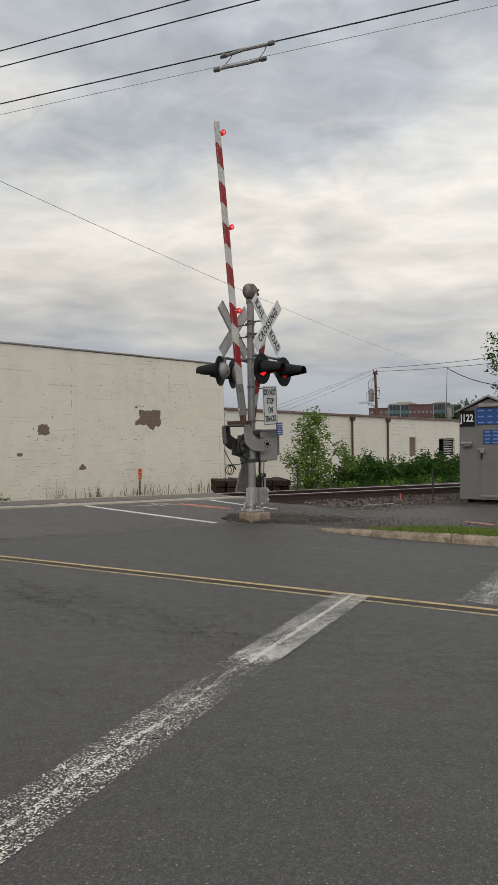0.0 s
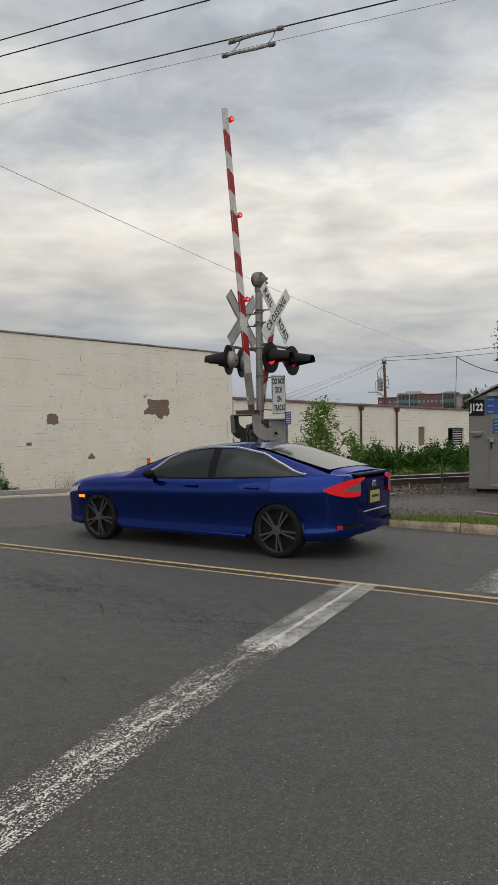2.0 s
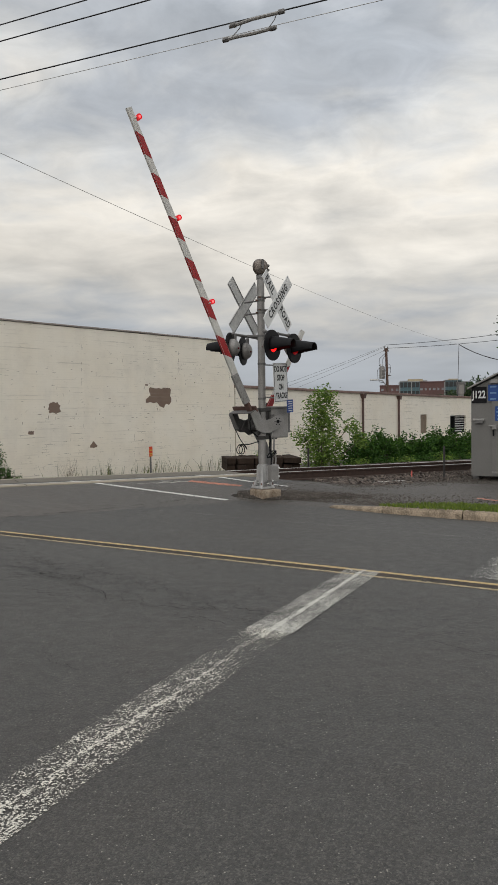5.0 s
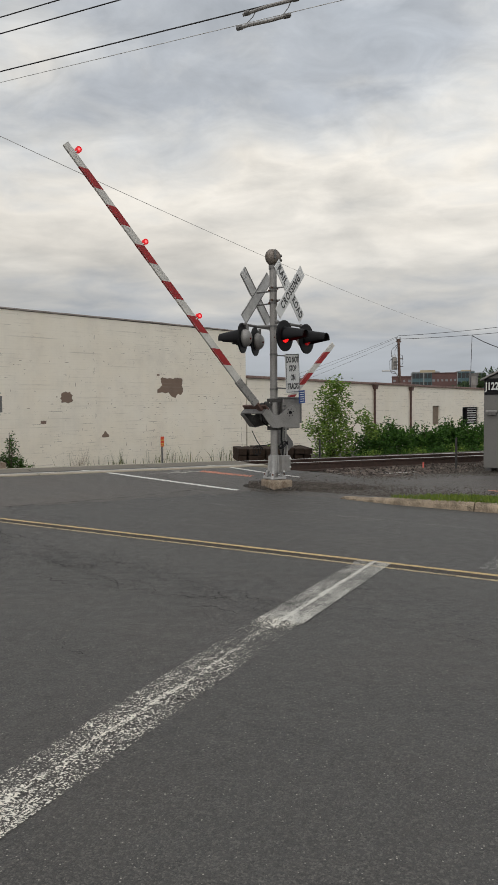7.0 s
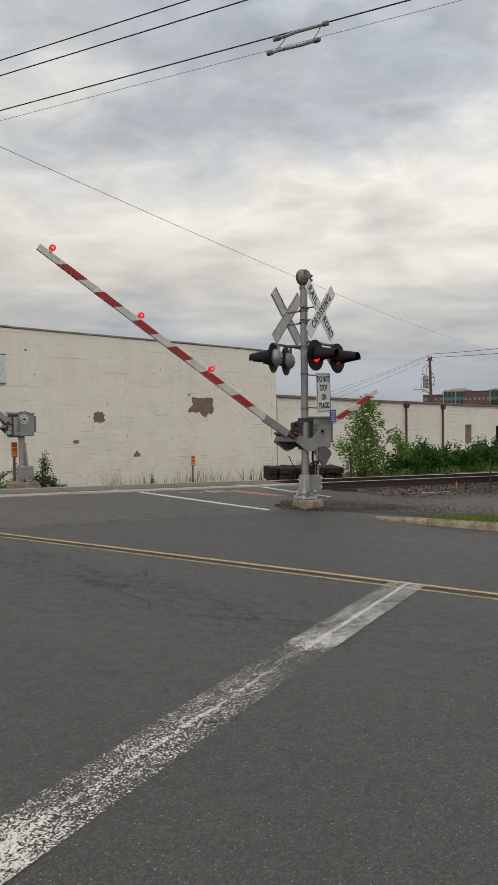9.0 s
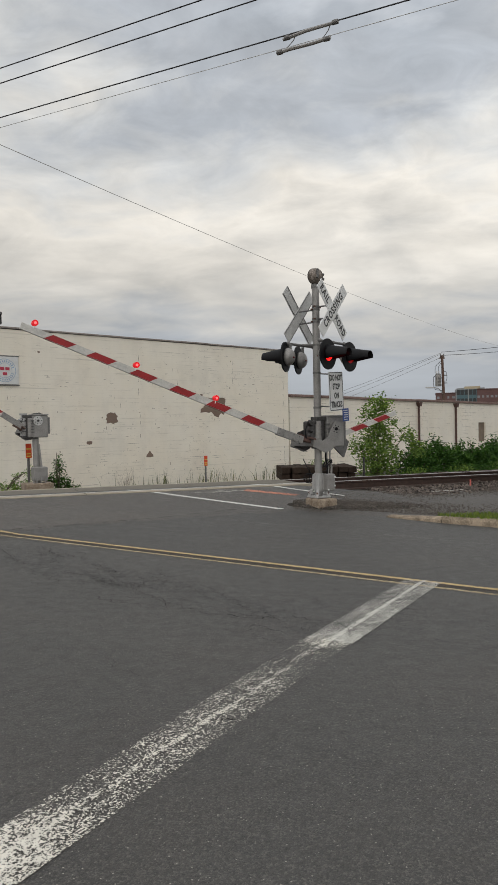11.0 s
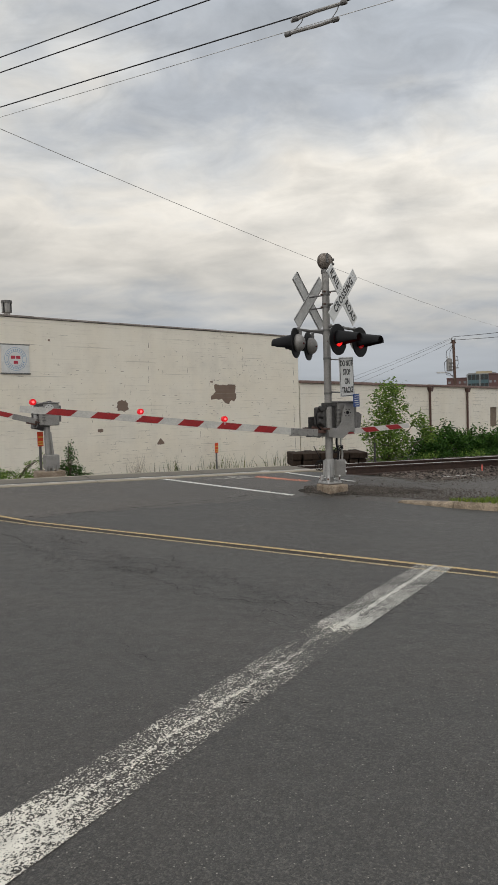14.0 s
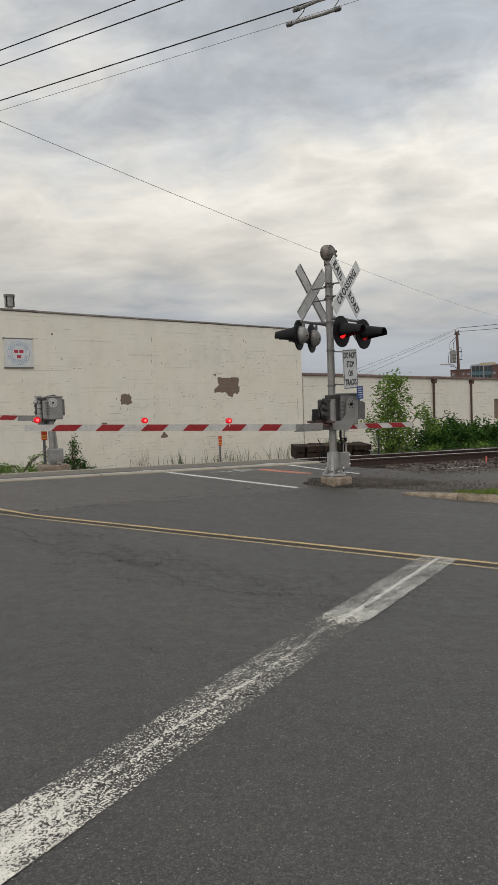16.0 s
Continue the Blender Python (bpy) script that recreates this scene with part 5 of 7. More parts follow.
def hanging_signs():
    s = SIGNAL
    y = -0.34
    plate = box_part("sign_plate", (0.07, y, 2.08), (0.49, 0.008, 0.69), SIGN_WHITE, s, 0.002, label="white sign with black lettering, slightly dirty")
    bm = bmesh.new()
    for z in (2.41, 1.75):
        add_box(bm, (0.07, y - 0.007, z), (0.44, 0.003, 0.009))
    for x in (-0.155, 0.295):
        add_box(bm, (x, y - 0.007, 2.08), (0.009, 0.003, 0.66))
    part("border", bm, INK, plate)
    face = pose(0, 0, 0, 90, 0, 0)
    for words, z in (("DO NOT", 2.315), ("STOP", 2.16), ("ON", 2.00), ("TRACKS", 1.845)):
        text_part("lettering", words, 0.145, INK, plate, Matrix.Translation((0.07, y - 0.007, z)) @ face, stretch=0.72)
    small = box_part("blue_sign", (0.27, y - 0.06, 1.65), (0.22, 0.006, 0.23), BLUE_SIGN, s, 0.002, label="small blue notice with white lines of writing")
    bm = bmesh.new()
    for k in range(5):
        add_box(bm, (0.27, y - 0.065, 1.73 - k * 0.04), (random.uniform(0.11, 0.17), 0.003, 0.012))
    part("lettering", bm, SIGN_WHITE, small)
    # the notices have slipped round a little on their straps
    lean = Matrix.Translation((0.07, 0, 2.40)) @ Matrix.Rotation(radians(-3.2), 4, "Y") @ Matrix.Translation((-0.07, 0, -2.40))
    for ob in (plate, *plate.children, small, *small.children):
        ob.data.transform(lean)
    for z in (2.38, 1.80):
        path_part("bracket", [(0.0, 0, z + 0.03), (0.07, y + 0.006, z)], 0.012, GALV_DARK, s, 8)


def gate_box(owner, skew):
    """The gate machine: a riveted box with lid, side plate, dial and hinges. Axle along y at its middle."""
    def box(bm, c, size, bevel=0.0, m=None):
        vs = add_box(bm, c, size, m, bevel)
        bmesh.ops.transform(bm, matrix=skew, verts=vs)
    bm = bmesh.new()
    box(bm, (0.33, 0.08, 1.36), (0.38, 0.34, 0.54), 0.02)
    body = part("machine_case", bm, GALV, owner)
    bm = bmesh.new()
    box(bm, (0.33, 0.08, 1.645), (0.41, 0.37, 0.03), 0.008)
    part("lid", bm, GALV, body)
    bm = bmesh.new()
    box(bm, (0.545, 0.06, 1.38), (0.05, 0.28, 0.40), 0.012)
    part("door", bm, GALV_DARK, body)
    for k in range(5):
        bm = bmesh.new()
        box(bm, (0.14, -0.11, 1.22 + k * 0.07), (0.08, 0.03, 0.03), 0.004)
        part("hinge", bm, GALV_DARK, body)
    bm = bmesh.new()
    for z in (1.10, 1.60):
        box(bm, (0.10, 0.02, z), (0.36, 0.18, 0.07), 0.01)
    box(bm, (0.06, 0.05, 1.35), (0.10, 0.20, 0.44), 0.01)
    part("mounting", bm, DARK_STEEL, body)
    bm = bmesh.new()
    for k in range(7):
        a = k * 0.9
        add_ball(bm, skew @ Vector((-0.06 + 0.07 * math.cos(a), -0.02 + 0.03 * k / 7, 1.36 + 0.18 * math.sin(a))), 0.035, seg=8)
    add_tube(bm, skew @ Vector((-0.10, 0.0, 1.22)), skew @ Vector((-0.10, 0.0, 1.55)), 0.03)
    part("contactor", bm, DARK_STEEL, body)
    return body


COIL = []


def walk_machine():
    """The smaller machine of the sidewalk arm, behind the mast."""
    bm = bmesh.new()
    skew_box(bm, (-0.13, 0.10, 1.40), (0.16, 0.14, 0.32), 0.03)
    body = part("walk_machine", bm, DARK_STEEL, SIGNAL, "dark steel machine of the sidewalk arm")
    for dz in (-0.10, 0.02, 0.13):
        bm = bmesh.new()
        add_tube(bm, skewed(-0.16, 0.02, 1.40 + dz), skewed(-0.16, -0.04, 1.40 + dz), 0.055, 0.04, 14)
        part("terminal", bm, DARK_STEEL, body)
    coil = [skewed(-0.24 + 0.075 * math.cos(a), 0.28 + 0.012 * a, 0.93 + 0.085 * math.sin(a)) for a in np.linspace(0, 14, 40)]
    COIL.append(path_part("cable_coil", [skewed(-0.36, 0.36, 1.30), skewed(-0.28, 0.33, 1.12), *coil, skewed(-0.1, 0.3, 1.02), skewed(-0.03, 0.06, 1.08)], 0.008, BLACK, body, 6, "slack coil of black cable"))
    path_part("cable", [skewed(-0.22, -0.02, 1.55), skewed(-0.30, -0.04, 1.40), skewed(-0.27, -0.03, 1.22), skewed(-0.12, -0.02, 1.12)], 0.012, BLACK, body)


def gate_arm(owner, length, lamps, stripes, butt=(-0.58, -0.40), rise=2.4, sidewalk=False, plates=True):
    """The moving arm, about its axle at the origin along y; it points along -x and lies nearly level."""
    d = Vector((-math.cos(radians(rise)), 0, math.sin(radians(rise))))
    n = Vector((math.sin(radians(rise)), 0, math.cos(radians(rise))))
    start = Vector((butt[0], -0.06, butt[1]))
    turn = Matrix((d, Vector((0, -1, 0)), n)).transposed().to_4x4()
    bm = bmesh.new()
    # tapering board: deeper at the butt than at the tip
    hb, ht, w = (0.060, 0.047, 0.024) if not sidewalk else (0.05, 0.045, 0.02)
    vs = [bm.verts.new(start + d * t + n * h + Vector((0, y, 0))) for t, h in ((0, hb), (length, ht), (length, -ht), (0, -hb)) for y in (-w, w)]
    for f in ((0, 2, 4, 6), (1, 7, 5, 3), (0, 1, 3, 2), (2, 3, 5, 4), (4, 5, 7, 6), (6, 7, 1, 0)):
        bm.faces.new([vs[i] for i in f])
    bmesh.ops.recalc_face_normals(bm, faces=bm.faces)
    arm = part("sidewalk_arm" if sidewalk else "gate_arm", bm, ARM_WHITE, owner, "red and white striped sidewalk arm" if sidewalk else "red and white striped gate arm with red lamps")
    # slanting red sheets on both faces, a touch proud
    red = 0.36 if not sidewalk else 0.32
    for t in stripes:
        a, b = t - red / 2, t + red / 2
        bm = bmesh.new()
        for y in (-w - 0.002, w + 0.002):
            h = 0.95 * (hb + (ht - hb) * t / length)
            sl = 0.055
            quad = [start + d * x + n * z + Vector((0, y, 0)) for x, z in ((a + sl, -h), (b + sl, -h), (b - sl, h), (a - sl, h))]
            bm.faces.new([bm.verts.new(q) for q in quad])
        for e in (-1, 1):
            h = (hb + (ht - hb) * t / length) + 0.002
            sl = -0.055 * e
            bm.faces.new([bm.verts.new(start + d * x + n * h * e + Vector((0, y, 0))) for x, y in ((a + sl, -w), (b + sl, -w), (b + sl, w), (a + sl, w))])
        part("stripe", bm, ARM_RED, arm, "red reflective sheet")
    for k, q in enumerate(lamps):
        c = start + d * q + n * (0.05 + 0.062)
        bm = bmesh.new()
        add_tube(bm, c + Vector((0, -0.035, 0)), c + Vector((0, 0.035, 0)), 0.046, 0.046, 20)
        lamp = part("arm_lamp", bm, RED_GLOW, arm, "round red lamp")
        bm = bmesh.new()
        add_tube(bm, c + Vector((0, -0.039, 0)), c + Vector((0, 0.039, 0)), 0.020, 0.020, 12)
        part("bulb", bm, RED_BULB, lamp)
        bm = bmesh.new()
        add_tube(bm, start + d * q + n * 0.02 + Vector((0, -0.032, 0)), c - n * 0.05 + Vector((0, -0.032, 0)), 0.008, seg=6)
        part("lamp_bracket", bm, SIGN_WHITE, lamp)
    if sidewalk:
        bm = bmesh.new()
        add_plate(bm, [(0.10, 0.10), (0.12, -0.10), (-0.05, -0.24), (butt[0] - 0.05, butt[1] - 0.06), (butt[0] - 0.10, butt[1] + 0.06), (-0.10, -0.06), (-0.08, 0.10)], "y", -0.10, -0.085)
        part("lever", bm, DARK_STEEL, arm)

        return arm
    # side plates from the axle to the butt, counterweight behind
    outline = [(0.12, 0.13), (0.18, 0.05), (0.19, -0.08), (0.17, -0.26), (0.10, -0.39), (-0.01, -0.48), (-0.31, -0.46), (-0.33, -0.29), (-0.14, -0.30), (-0.05, -0.20), (-0.02, 0.02), (0.03, 0.13)]
    for y in (-0.145, 0.57) if plates else (0.57,):
        bm = bmesh.new()
        add_plate(bm, outline, "y", y - 0.012, y + 0.012)
        plate = part("side_plate", bm, GALV if y < 0 else DARK_STEEL, arm)
        bm = bmesh.new()
        e = -0.016 if y < 0 else 0.016
        add_tube(bm, (0.075, y, -0.01), (0.075, y + e * 1.7, -0.01), 0.03, seg=16)
        for k in range(6):
            a = k * math.pi / 3
            add_tube(bm, (0.075 + 0.065 * math.cos(a), y, -0.01 + 0.065 * math.sin(a)), (0.075 + 0.065 * math.cos(a), y + e * 1.3, -0.01 + 0.065 * math.sin(a)), 0.010, seg=6)
        part("hub", bm, BLACK, plate)
    # lip along the lower edge of the far plate, channel between the plates
    bm = bmesh.new()
    add_box(bm, (-0.16, 0.51, -0.465), (0.31, 0.12, 0.014))
    add_box(bm, (-0.325, 0.21, -0.40), (0.014, 0.70, 0.11))
    part("channel", bm, GALV_DARK, arm)
    bm = bmesh.new()
    add_box(bm, (-0.34, 0.21, -0.315), (0.11, 0.74, 0.035), bevel=0.006)
    add_box(bm, (-0.44, -0.02, -0.37), (0.26, 0.13, 0.05), bevel=0.008, m=None)
    add_box(bm, (-0.42, 0.06, -0.33), (0.22, 0.04, 0.10), bevel=0.008)
    part("yoke", bm, BROWN_STEEL, arm, "rusty cross piece")
    if owner is SIGNAL:
        bm = bmesh.new()
        add_plate(bm, [(0.02, 0.06), (0.55, 0.05), (0.90, 0.04), (0.97, 0.0), (0.95, -0.32), (0.68, -0.20), (0.50, -0.10), (0.02, -0.12)], "y", 0.585, 0.64)
        part("counterweight", bm, GALV_DARK, arm)
    bm = bmesh.new()
    add_box(bm, tuple(start + d * 0.20), (0.56, 0.06, 0.132), bevel=0.006)
    sleeve = part("sleeve", bm, GALV, arm)
    for q in (0.02, 0.14, 0.34, 0.44):
        for z in (-0.04, 0.04):
            tube_part("bolt", start + d * q + n * z + Vector((0, -0.04, 0)), start + d * q + n * z + Vector((0, 0.04, 0)), 0.011, GALV_DARK, sleeve, seg=6)
    return arm


signal_post()
crossbuck(True)
crossbuck(False)
signal_head()
hanging_signs()
gate_box(SIGNAL, SKEW)
walk_machine()
GATE_PIVOT = skewed(0.23, 0.0, 1.47)
MAIN_ARM = gate_arm(SIGNAL, 5.03, (4.86, 3.23, 1.77), (4.44, 3.78, 3.07, 2.37, 1.68, 0.99))
WALK_PIVOT = skewed(-0.15, 0.17, 1.29)
WALK_ARM = gate_arm(SIGNAL, 1.70, (), (1.32, 0.74, 0.16), butt=(-0.50, -0.24), rise=-1.0, sidewalk=True)

# the gate across the far lanes' exit, on its own short post
EXIT_GATE = thing("exit_gate", pose(-6.8, 16.95, 0, 0, 0, 34.8), "grey steel exit gate machine on a short post by the wall", "railroad gate")


def exit_gate():
    g = EXIT_GATE
    bm = bmesh.new()
    add_box(bm, (0, 0, 0.03), (0.66, 0.6, 0.34), bevel=0.03)
    part("foundation", bm, RUSTY_CONCRETE, g, "weathered concrete block")
    tube_part("post", (0, 0, 0.18), (-0.02, 0, 1.36), 0.078, GALV, g, seg=16)
    tube_part("conduit", (0.10, -0.06, 0.5), (0.04, -0.06, 1.15), 0.03, GALV, g)
    bm = bmesh.new()
    add_box(bm, (0.04, -0.08, 0.42), (0.34, 0.30, 0.34), bevel=0.02)
    part("junction_box", bm, GALV, g)
    bm = bmesh.new()
    for x in (-0.14, -0.06, 0.04, 0.14):
        add_tube(bm, (x, -0.24, 0.2), (x, -0.24, 0.34), 0.02, seg=8)
    part("foot", bm, GALV, g)
    up = Matrix.Translation((-0.26, -0.06, 0.22))
    gate_box(g, up)
    dial = tube_part("dial", (0.02, -0.10, 1.72), (0.02, -0.165, 1.72), 0.115, SIGN_GREY, g, seg=28, label="pale round hub plate with bolts")
    tube_part("axle", (0.02, -0.16, 1.72), (0.02, -0.19, 1.72), 0.028, DARK_STEEL, dial)
    for k in range(7):
        a = k * 0.8976
        tube_part("bolt", (0.02 + 0.078 * math.cos(a), -0.16, 1.72 + 0.078 * math.sin(a)), (0.02 + 0.078 * math.cos(a), -0.176, 1.72 + 0.078 * math.sin(a)), 0.011, DARK_STEEL, dial, seg=6)
    box_part("face_plate", (0.02, -0.112, 1.55), (0.24, 0.02, 0.30), GALV, g, 0.01)
    motor = tube_part("motor", (-0.30, -0.02, 1.36), (-0.30, -0.02, 1.80), 0.085, ALLOY, g, seg=18, label="pale cast motor housing")
    tube_part("cap", (-0.30, -0.02, 1.80), (-0.30, -0.02, 1.86), 0.062, ALLOY, motor, seg=16)
    tube_part("cap", (-0.30, -0.02, 1.86), (-0.30, -0.02, 1.90), 0.095, ALLOY, motor, seg=16)
    for z in (1.45, 1.58, 1.70):
        tube_part("flange", (-0.30, -0.02, z), (-0.30, -0.02, z + 0.02), 0.10, GALV_DARK, motor, seg=16)
    box_part("gear_case", (-0.17, -0.06, 1.55), (0.12, 0.22, 0.46), GALV, g, 0.02)
    tube_part("terminal", (-0.36, -0.1, 1.74), (-0.44, -0.1, 1.74), 0.03, ALLOY, motor, seg=10)
    crank = tube_part("crank_wheel", (0.27, 0.02, 1.60), (0.32, 0.02, 1.60), 0.085, ALLOY, g, seg=20)
    tube_part("hub", (0.31, 0.02, 1.60), (0.335, 0.02, 1.60), 0.05, DARK_STEEL, crank, seg=14)
    path_part("hood_rail", [(-0.12, -0.12, 1.88), (0.05, -0.12, 1.90), (0.16, -0.12, 1.87)], 0.012, DARK_STEEL, g)


exit_gate()
EXIT_PIVOT = Vector((0.12, -0.06, 1.63))
EXIT_ARM = gate_arm(EXIT_GATE, 5.6, (5.4, 3.6, 1.9), (4.9, 4.2, 3.5, 2.8, 2.1, 1.4, 0.7, 0.25), butt=(-0.45, -0.30), rise=1.0, plates=False)


# ---- the instrument hut ----
def hut():
    h = thing("signal_hut", pose(4.76, 16.12, 0, 0, 0, -31.95), "grey aluminium railway instrument hut with gable roof and locked door", "equipment hut")
    w, dp, e, pk = 1.30, 1.9, 2.04, 2.36
    bm = bmesh.new()
    add_plate(bm, [(0, 0.08), (w, 0.08), (w, e), (w / 2, pk - 0.04), (0, e)], "y", 0, dp)
    body = part("body", bm, HUT, h)
    for sx in (0, 1):
        a, b = ((-0.07, e - 0.02), (w / 2, pk)) if sx == 0 else ((w / 2, pk), (w + 0.07, e - 0.02))
        bm = bmesh.new()
        add_plate(bm, [a, b, (b[0], b[1] + 0.035), (a[0], a[1] + 0.035)], "y", -0.10, dp + 0.1)
        part("roof", bm, GALV, h)
    for x in (0.06, w - 0.06):
        box_part("foot", (x, 0.3, 0.04), (0.14, 0.3, 0.12), GALV_DARK, h)
        box_part("foot", (x, dp - 0.3, 0.04), (0.14, 0.3, 0.12), GALV_DARK, h)
    door = box_part("door", (0.86, -0.012, 0.95), (0.80, 0.03, 1.60), HUT, h, 0.006)
    box_part("kick_strip", (0.86, -0.032, 0.17), (0.80, 0.012, 0.04), GALV, door)
    lock = box_part("lock", (0.52, -0.06, 1.17), (0.10, 0.08, 0.10), GALV, door, 0.01)
    box_part("handle", (0.50, -0.06, 1.06), (0.03, 0.04, 0.17), BLACK, door, 0.008)
    tube_part("hasp", (0.40, -0.06, 1.20), (0.52, -0.06, 1.20), 0.02, GALV, door)
    clip = box_part("cable_box", (0.19, -0.05, 1.30), (0.18, 0.09, 0.09), GALV_DARK, h, 0.01, label="small grey conduit box")
    tube_part("pipe", (0.06, -0.06, 1.33), (0.30, -0.06, 1.33), 0.035, GALV, clip)
    bm = bmesh.new()
    add_plate(bm, [(0.42, 2.14), (0.88, 2.14), (0.86, 2.22), (0.46, 2.22)], "y", -0.10, -0.002)
    part("canopy", bm, GALV, h)
    idp = box_part("id_plate", (0.175, -0.012, 1.89), (0.33, 0.014, 0.36), BLACK, h, label="black plate with white characters")
    text_part("lettering", "J122", 0.23, SIGN_WHITE, idp, Matrix.Translation((0.175, -0.021, 1.89)) @ pose(0, 0, 0, 90, 0, 0), stretch=0.72)
    for x, z, ww, hh, rows in ((0.78, 1.93, 0.80, 0.36, 3), (0.88, 1.47, 0.70, 0.32, 4)):
        pl = box_part("blue_sign", (x, -0.036, z), (ww, 0.012, hh), BLUE_SIGN, h, 0.002, label="blue notice with white lines of writing")
        bm = bmesh.new()
        for k in range(rows):
            zz = z + hh * (0.36 - 0.74 * k / max(1, rows - 1))
            for q in range(4):
                ww2 = ww * random.uniform(0.12, 0.2)
                add_box(bm, (x - ww * 0.38 + q * ww * 0.25 + ww2 * 0.1, -0.044, zz), (ww2, 0.003, hh * 0.09))
        part("lettering", bm, material("pale_ink", (0.13, 0.24, 0.40), 0.5), pl)


hut()


def tie_stack():
    st = thing("tie_stack", pose(0.02, 19.75, 0, 0, 0, 10), "low stack of old creosoted railway ties", "timber stack")
    rnd = random.Random(5)
    for i in range(1, 9):
        for k in range(2):
            w = rnd.uniform(0.215, 0.25)
            box_part("tie", (-1.08 + i * 0.262 + rnd.uniform(-0.008, 0.008), rnd.uniform(-0.12, 0.06) + 0.7, 0.05 + k * 0.188), (w, 1.5, rnd.uniform(0.155, 0.182)), TIE, st, 0.016, m=pose(0, 0, 0, rnd.uniform(-0.6, 0.6), rnd.uniform(-3, 3), rnd.uniform(-1.5, 1.5)))
    for x0, x1, y, z in ((-0.78, 0.05, 0.35, 0.27), (0.1, 0.62, 0.5, 0.265), (0.58, 1.08, 0.3, 0.262), (-0.35, 0.35, 0.8, 0.30)):
        box_part("plank", ((x0 + x1) / 2, y, z), (x1 - x0, 0.22, rnd.uniform(0.04, 0.075)), TIE, st, 0.01, m=pose(0, 0, 0, 0, rnd.uniform(-1.6, 1.6), rnd.uniform(-4, 4)))


tie_stack()
for x, y, h in ((1.38, 20.3, 0.55), (4.35, 16.9, 0.72)):
    p = tagged(tube_part("stake", (0, 0, -0.1), (0, 0, h), 0.026, DARK_STEEL, seg=8), "thin dark steel stake beside the track", "stake", "stakes")
    p.location = (x, y, lie(x, y))
flag = tagged(box_part("marker_flag", (0, 0, 0.07), (0.035, 0.008, 0.14), material("pink_flag", (0.6, 0.13, 0.10), 0.6), bevel=0.003), "small pink survey flag in the ballast", "flag")
flag.location = (3.55, 16.75, 0.02)


# ---- plants ----
def leaf_cloud(name, blobs, count, size, mat, parent=None, droop=0.3):
    """Leaves in many small clumps scattered through soft blobs (centre, radii)."""
    shapes = []
    weights = np.array([b[3] * b[4] * b[5] for b in blobs]) ** 0.7
    pick = np.random.choice(len(blobs), count // 6, p=weights / weights.sum())
    for i in pick:
        cx, cy, cz, rx, ry, rz = blobs[i]
        v = np.random.normal(size=3)
        v *= np.random.uniform(0.35, 1.05) ** 0.6 / np.linalg.norm(v)
        c = np.array((cx, cy, cz)) + v * (rx, ry, rz)
        for _ in range(6):
            p = c + np.random.normal(size=3) * size * 1.3
            s = size * random.uniform(0.6, 1.25)
            m = np.array(Euler((random.gauss(0.3, 0.6), random.gauss(0, 0.6), random.uniform(0, 6.28))).to_matrix())
            q = np.array([(0, -s, 0), (s * 0.42, -s * 0.1, s * 0.10), (0, s, -s * droop), (-s * 0.42, -s * 0.1, s * 0.10)]) @ m.T + p
            shapes.append((q, [(0, 1, 2), (0, 2, 3)]))
    return scatter_mesh(name, shapes, mat, parent)


def twigs(parent, name, base, tops, r, mat=BARK):
    bm = bmesh.new()
    for t in tops:
        a, b = Vector(base), Vector(t)
        mid = (a + b) / 2 + Vector((random.uniform(-0.1, 0.1), random.uniform(-0.1, 0.1), 0.08))
        add_tube(bm, a, mid, r, r * 0.7, 6)
        add_tube(bm, mid, b, r * 0.7, r * 0.25, 6)
    return part(name, bm, mat, parent)


def shrub(x, y, z, blobs, count, size, mat, label, name="shrub", group=""):
    s = thing(name, pose(x, y, z), label, "bush", group)
    twigs(s, "stem", (0, 0, 0), [(b[0] + random.uniform(-.1, .1), b[1], b[2] + b[5] * 0.6) for b in blobs], 0.022)
    leaf_cloud("leaves", blobs, count, size, mat, s)
    return s


shrub(1.80, 21.2, -0.35, [(0.0, 0, 1.0, 0.40, 0.45, 0.9), (-0.2, 0, 1.75, 0.27, 0.32, 0.62), (0.26, 0, 1.95, 0.32, 0.35, 0.75), (0.35, 0, 0.9, 0.36, 0.4, 0.5), (-0.25, 0, 0.7, 0.35, 0.4, 0.6), (0.05, 0, 2.25, 0.28, 0.25, 0.4), (0.95, 0.2, 1.45, 0.28, 0.3, 0.22), (1.25, 0.3, 1.05, 0.25, 0.3, 0.2), (-0.62, 0, 1.25, 0.2, 0.25, 0.25)],
      4600, 0.06, LEAF, "tall light-green bush growing beside the track")
hedge = []
for i in range(15):
    k = i / 14
    hedge.append((3.4 + 7.4 * k + random.uniform(-0.2, 0.2), 23.9 + 7.0 * k + random.uniform(-0.3, 0.3)))
for i, (x, y) in enumerate(hedge):
    h = random.uniform(0.68, 1.05) + (0.15 if i % 4 == 0 else 0)
    shrub(x, y, -0.6, [(random.uniform(-.2, .2), random.uniform(-.2, .2), h * 0.5, 0.62, 0.6, h * 0.6), (random.uniform(-.4, .4), 0, h * 0.9, 0.5, 0.5, 0.34), (random.uniform(-.6, .6), -.2, h * 1.15, 0.20, 0.2, 0.34), (random.uniform(-.6, .6), -.3, h * 1.05, 0.3, 0.25, 0.16), (random.uniform(-.6, .6), 0, h * 1.3, 0.1, 0.1, 0.26)],
          2100, 0.070, LEAF_DARK, "dense dark-green bush in a row by the low wall", group="bushes by the low wall")
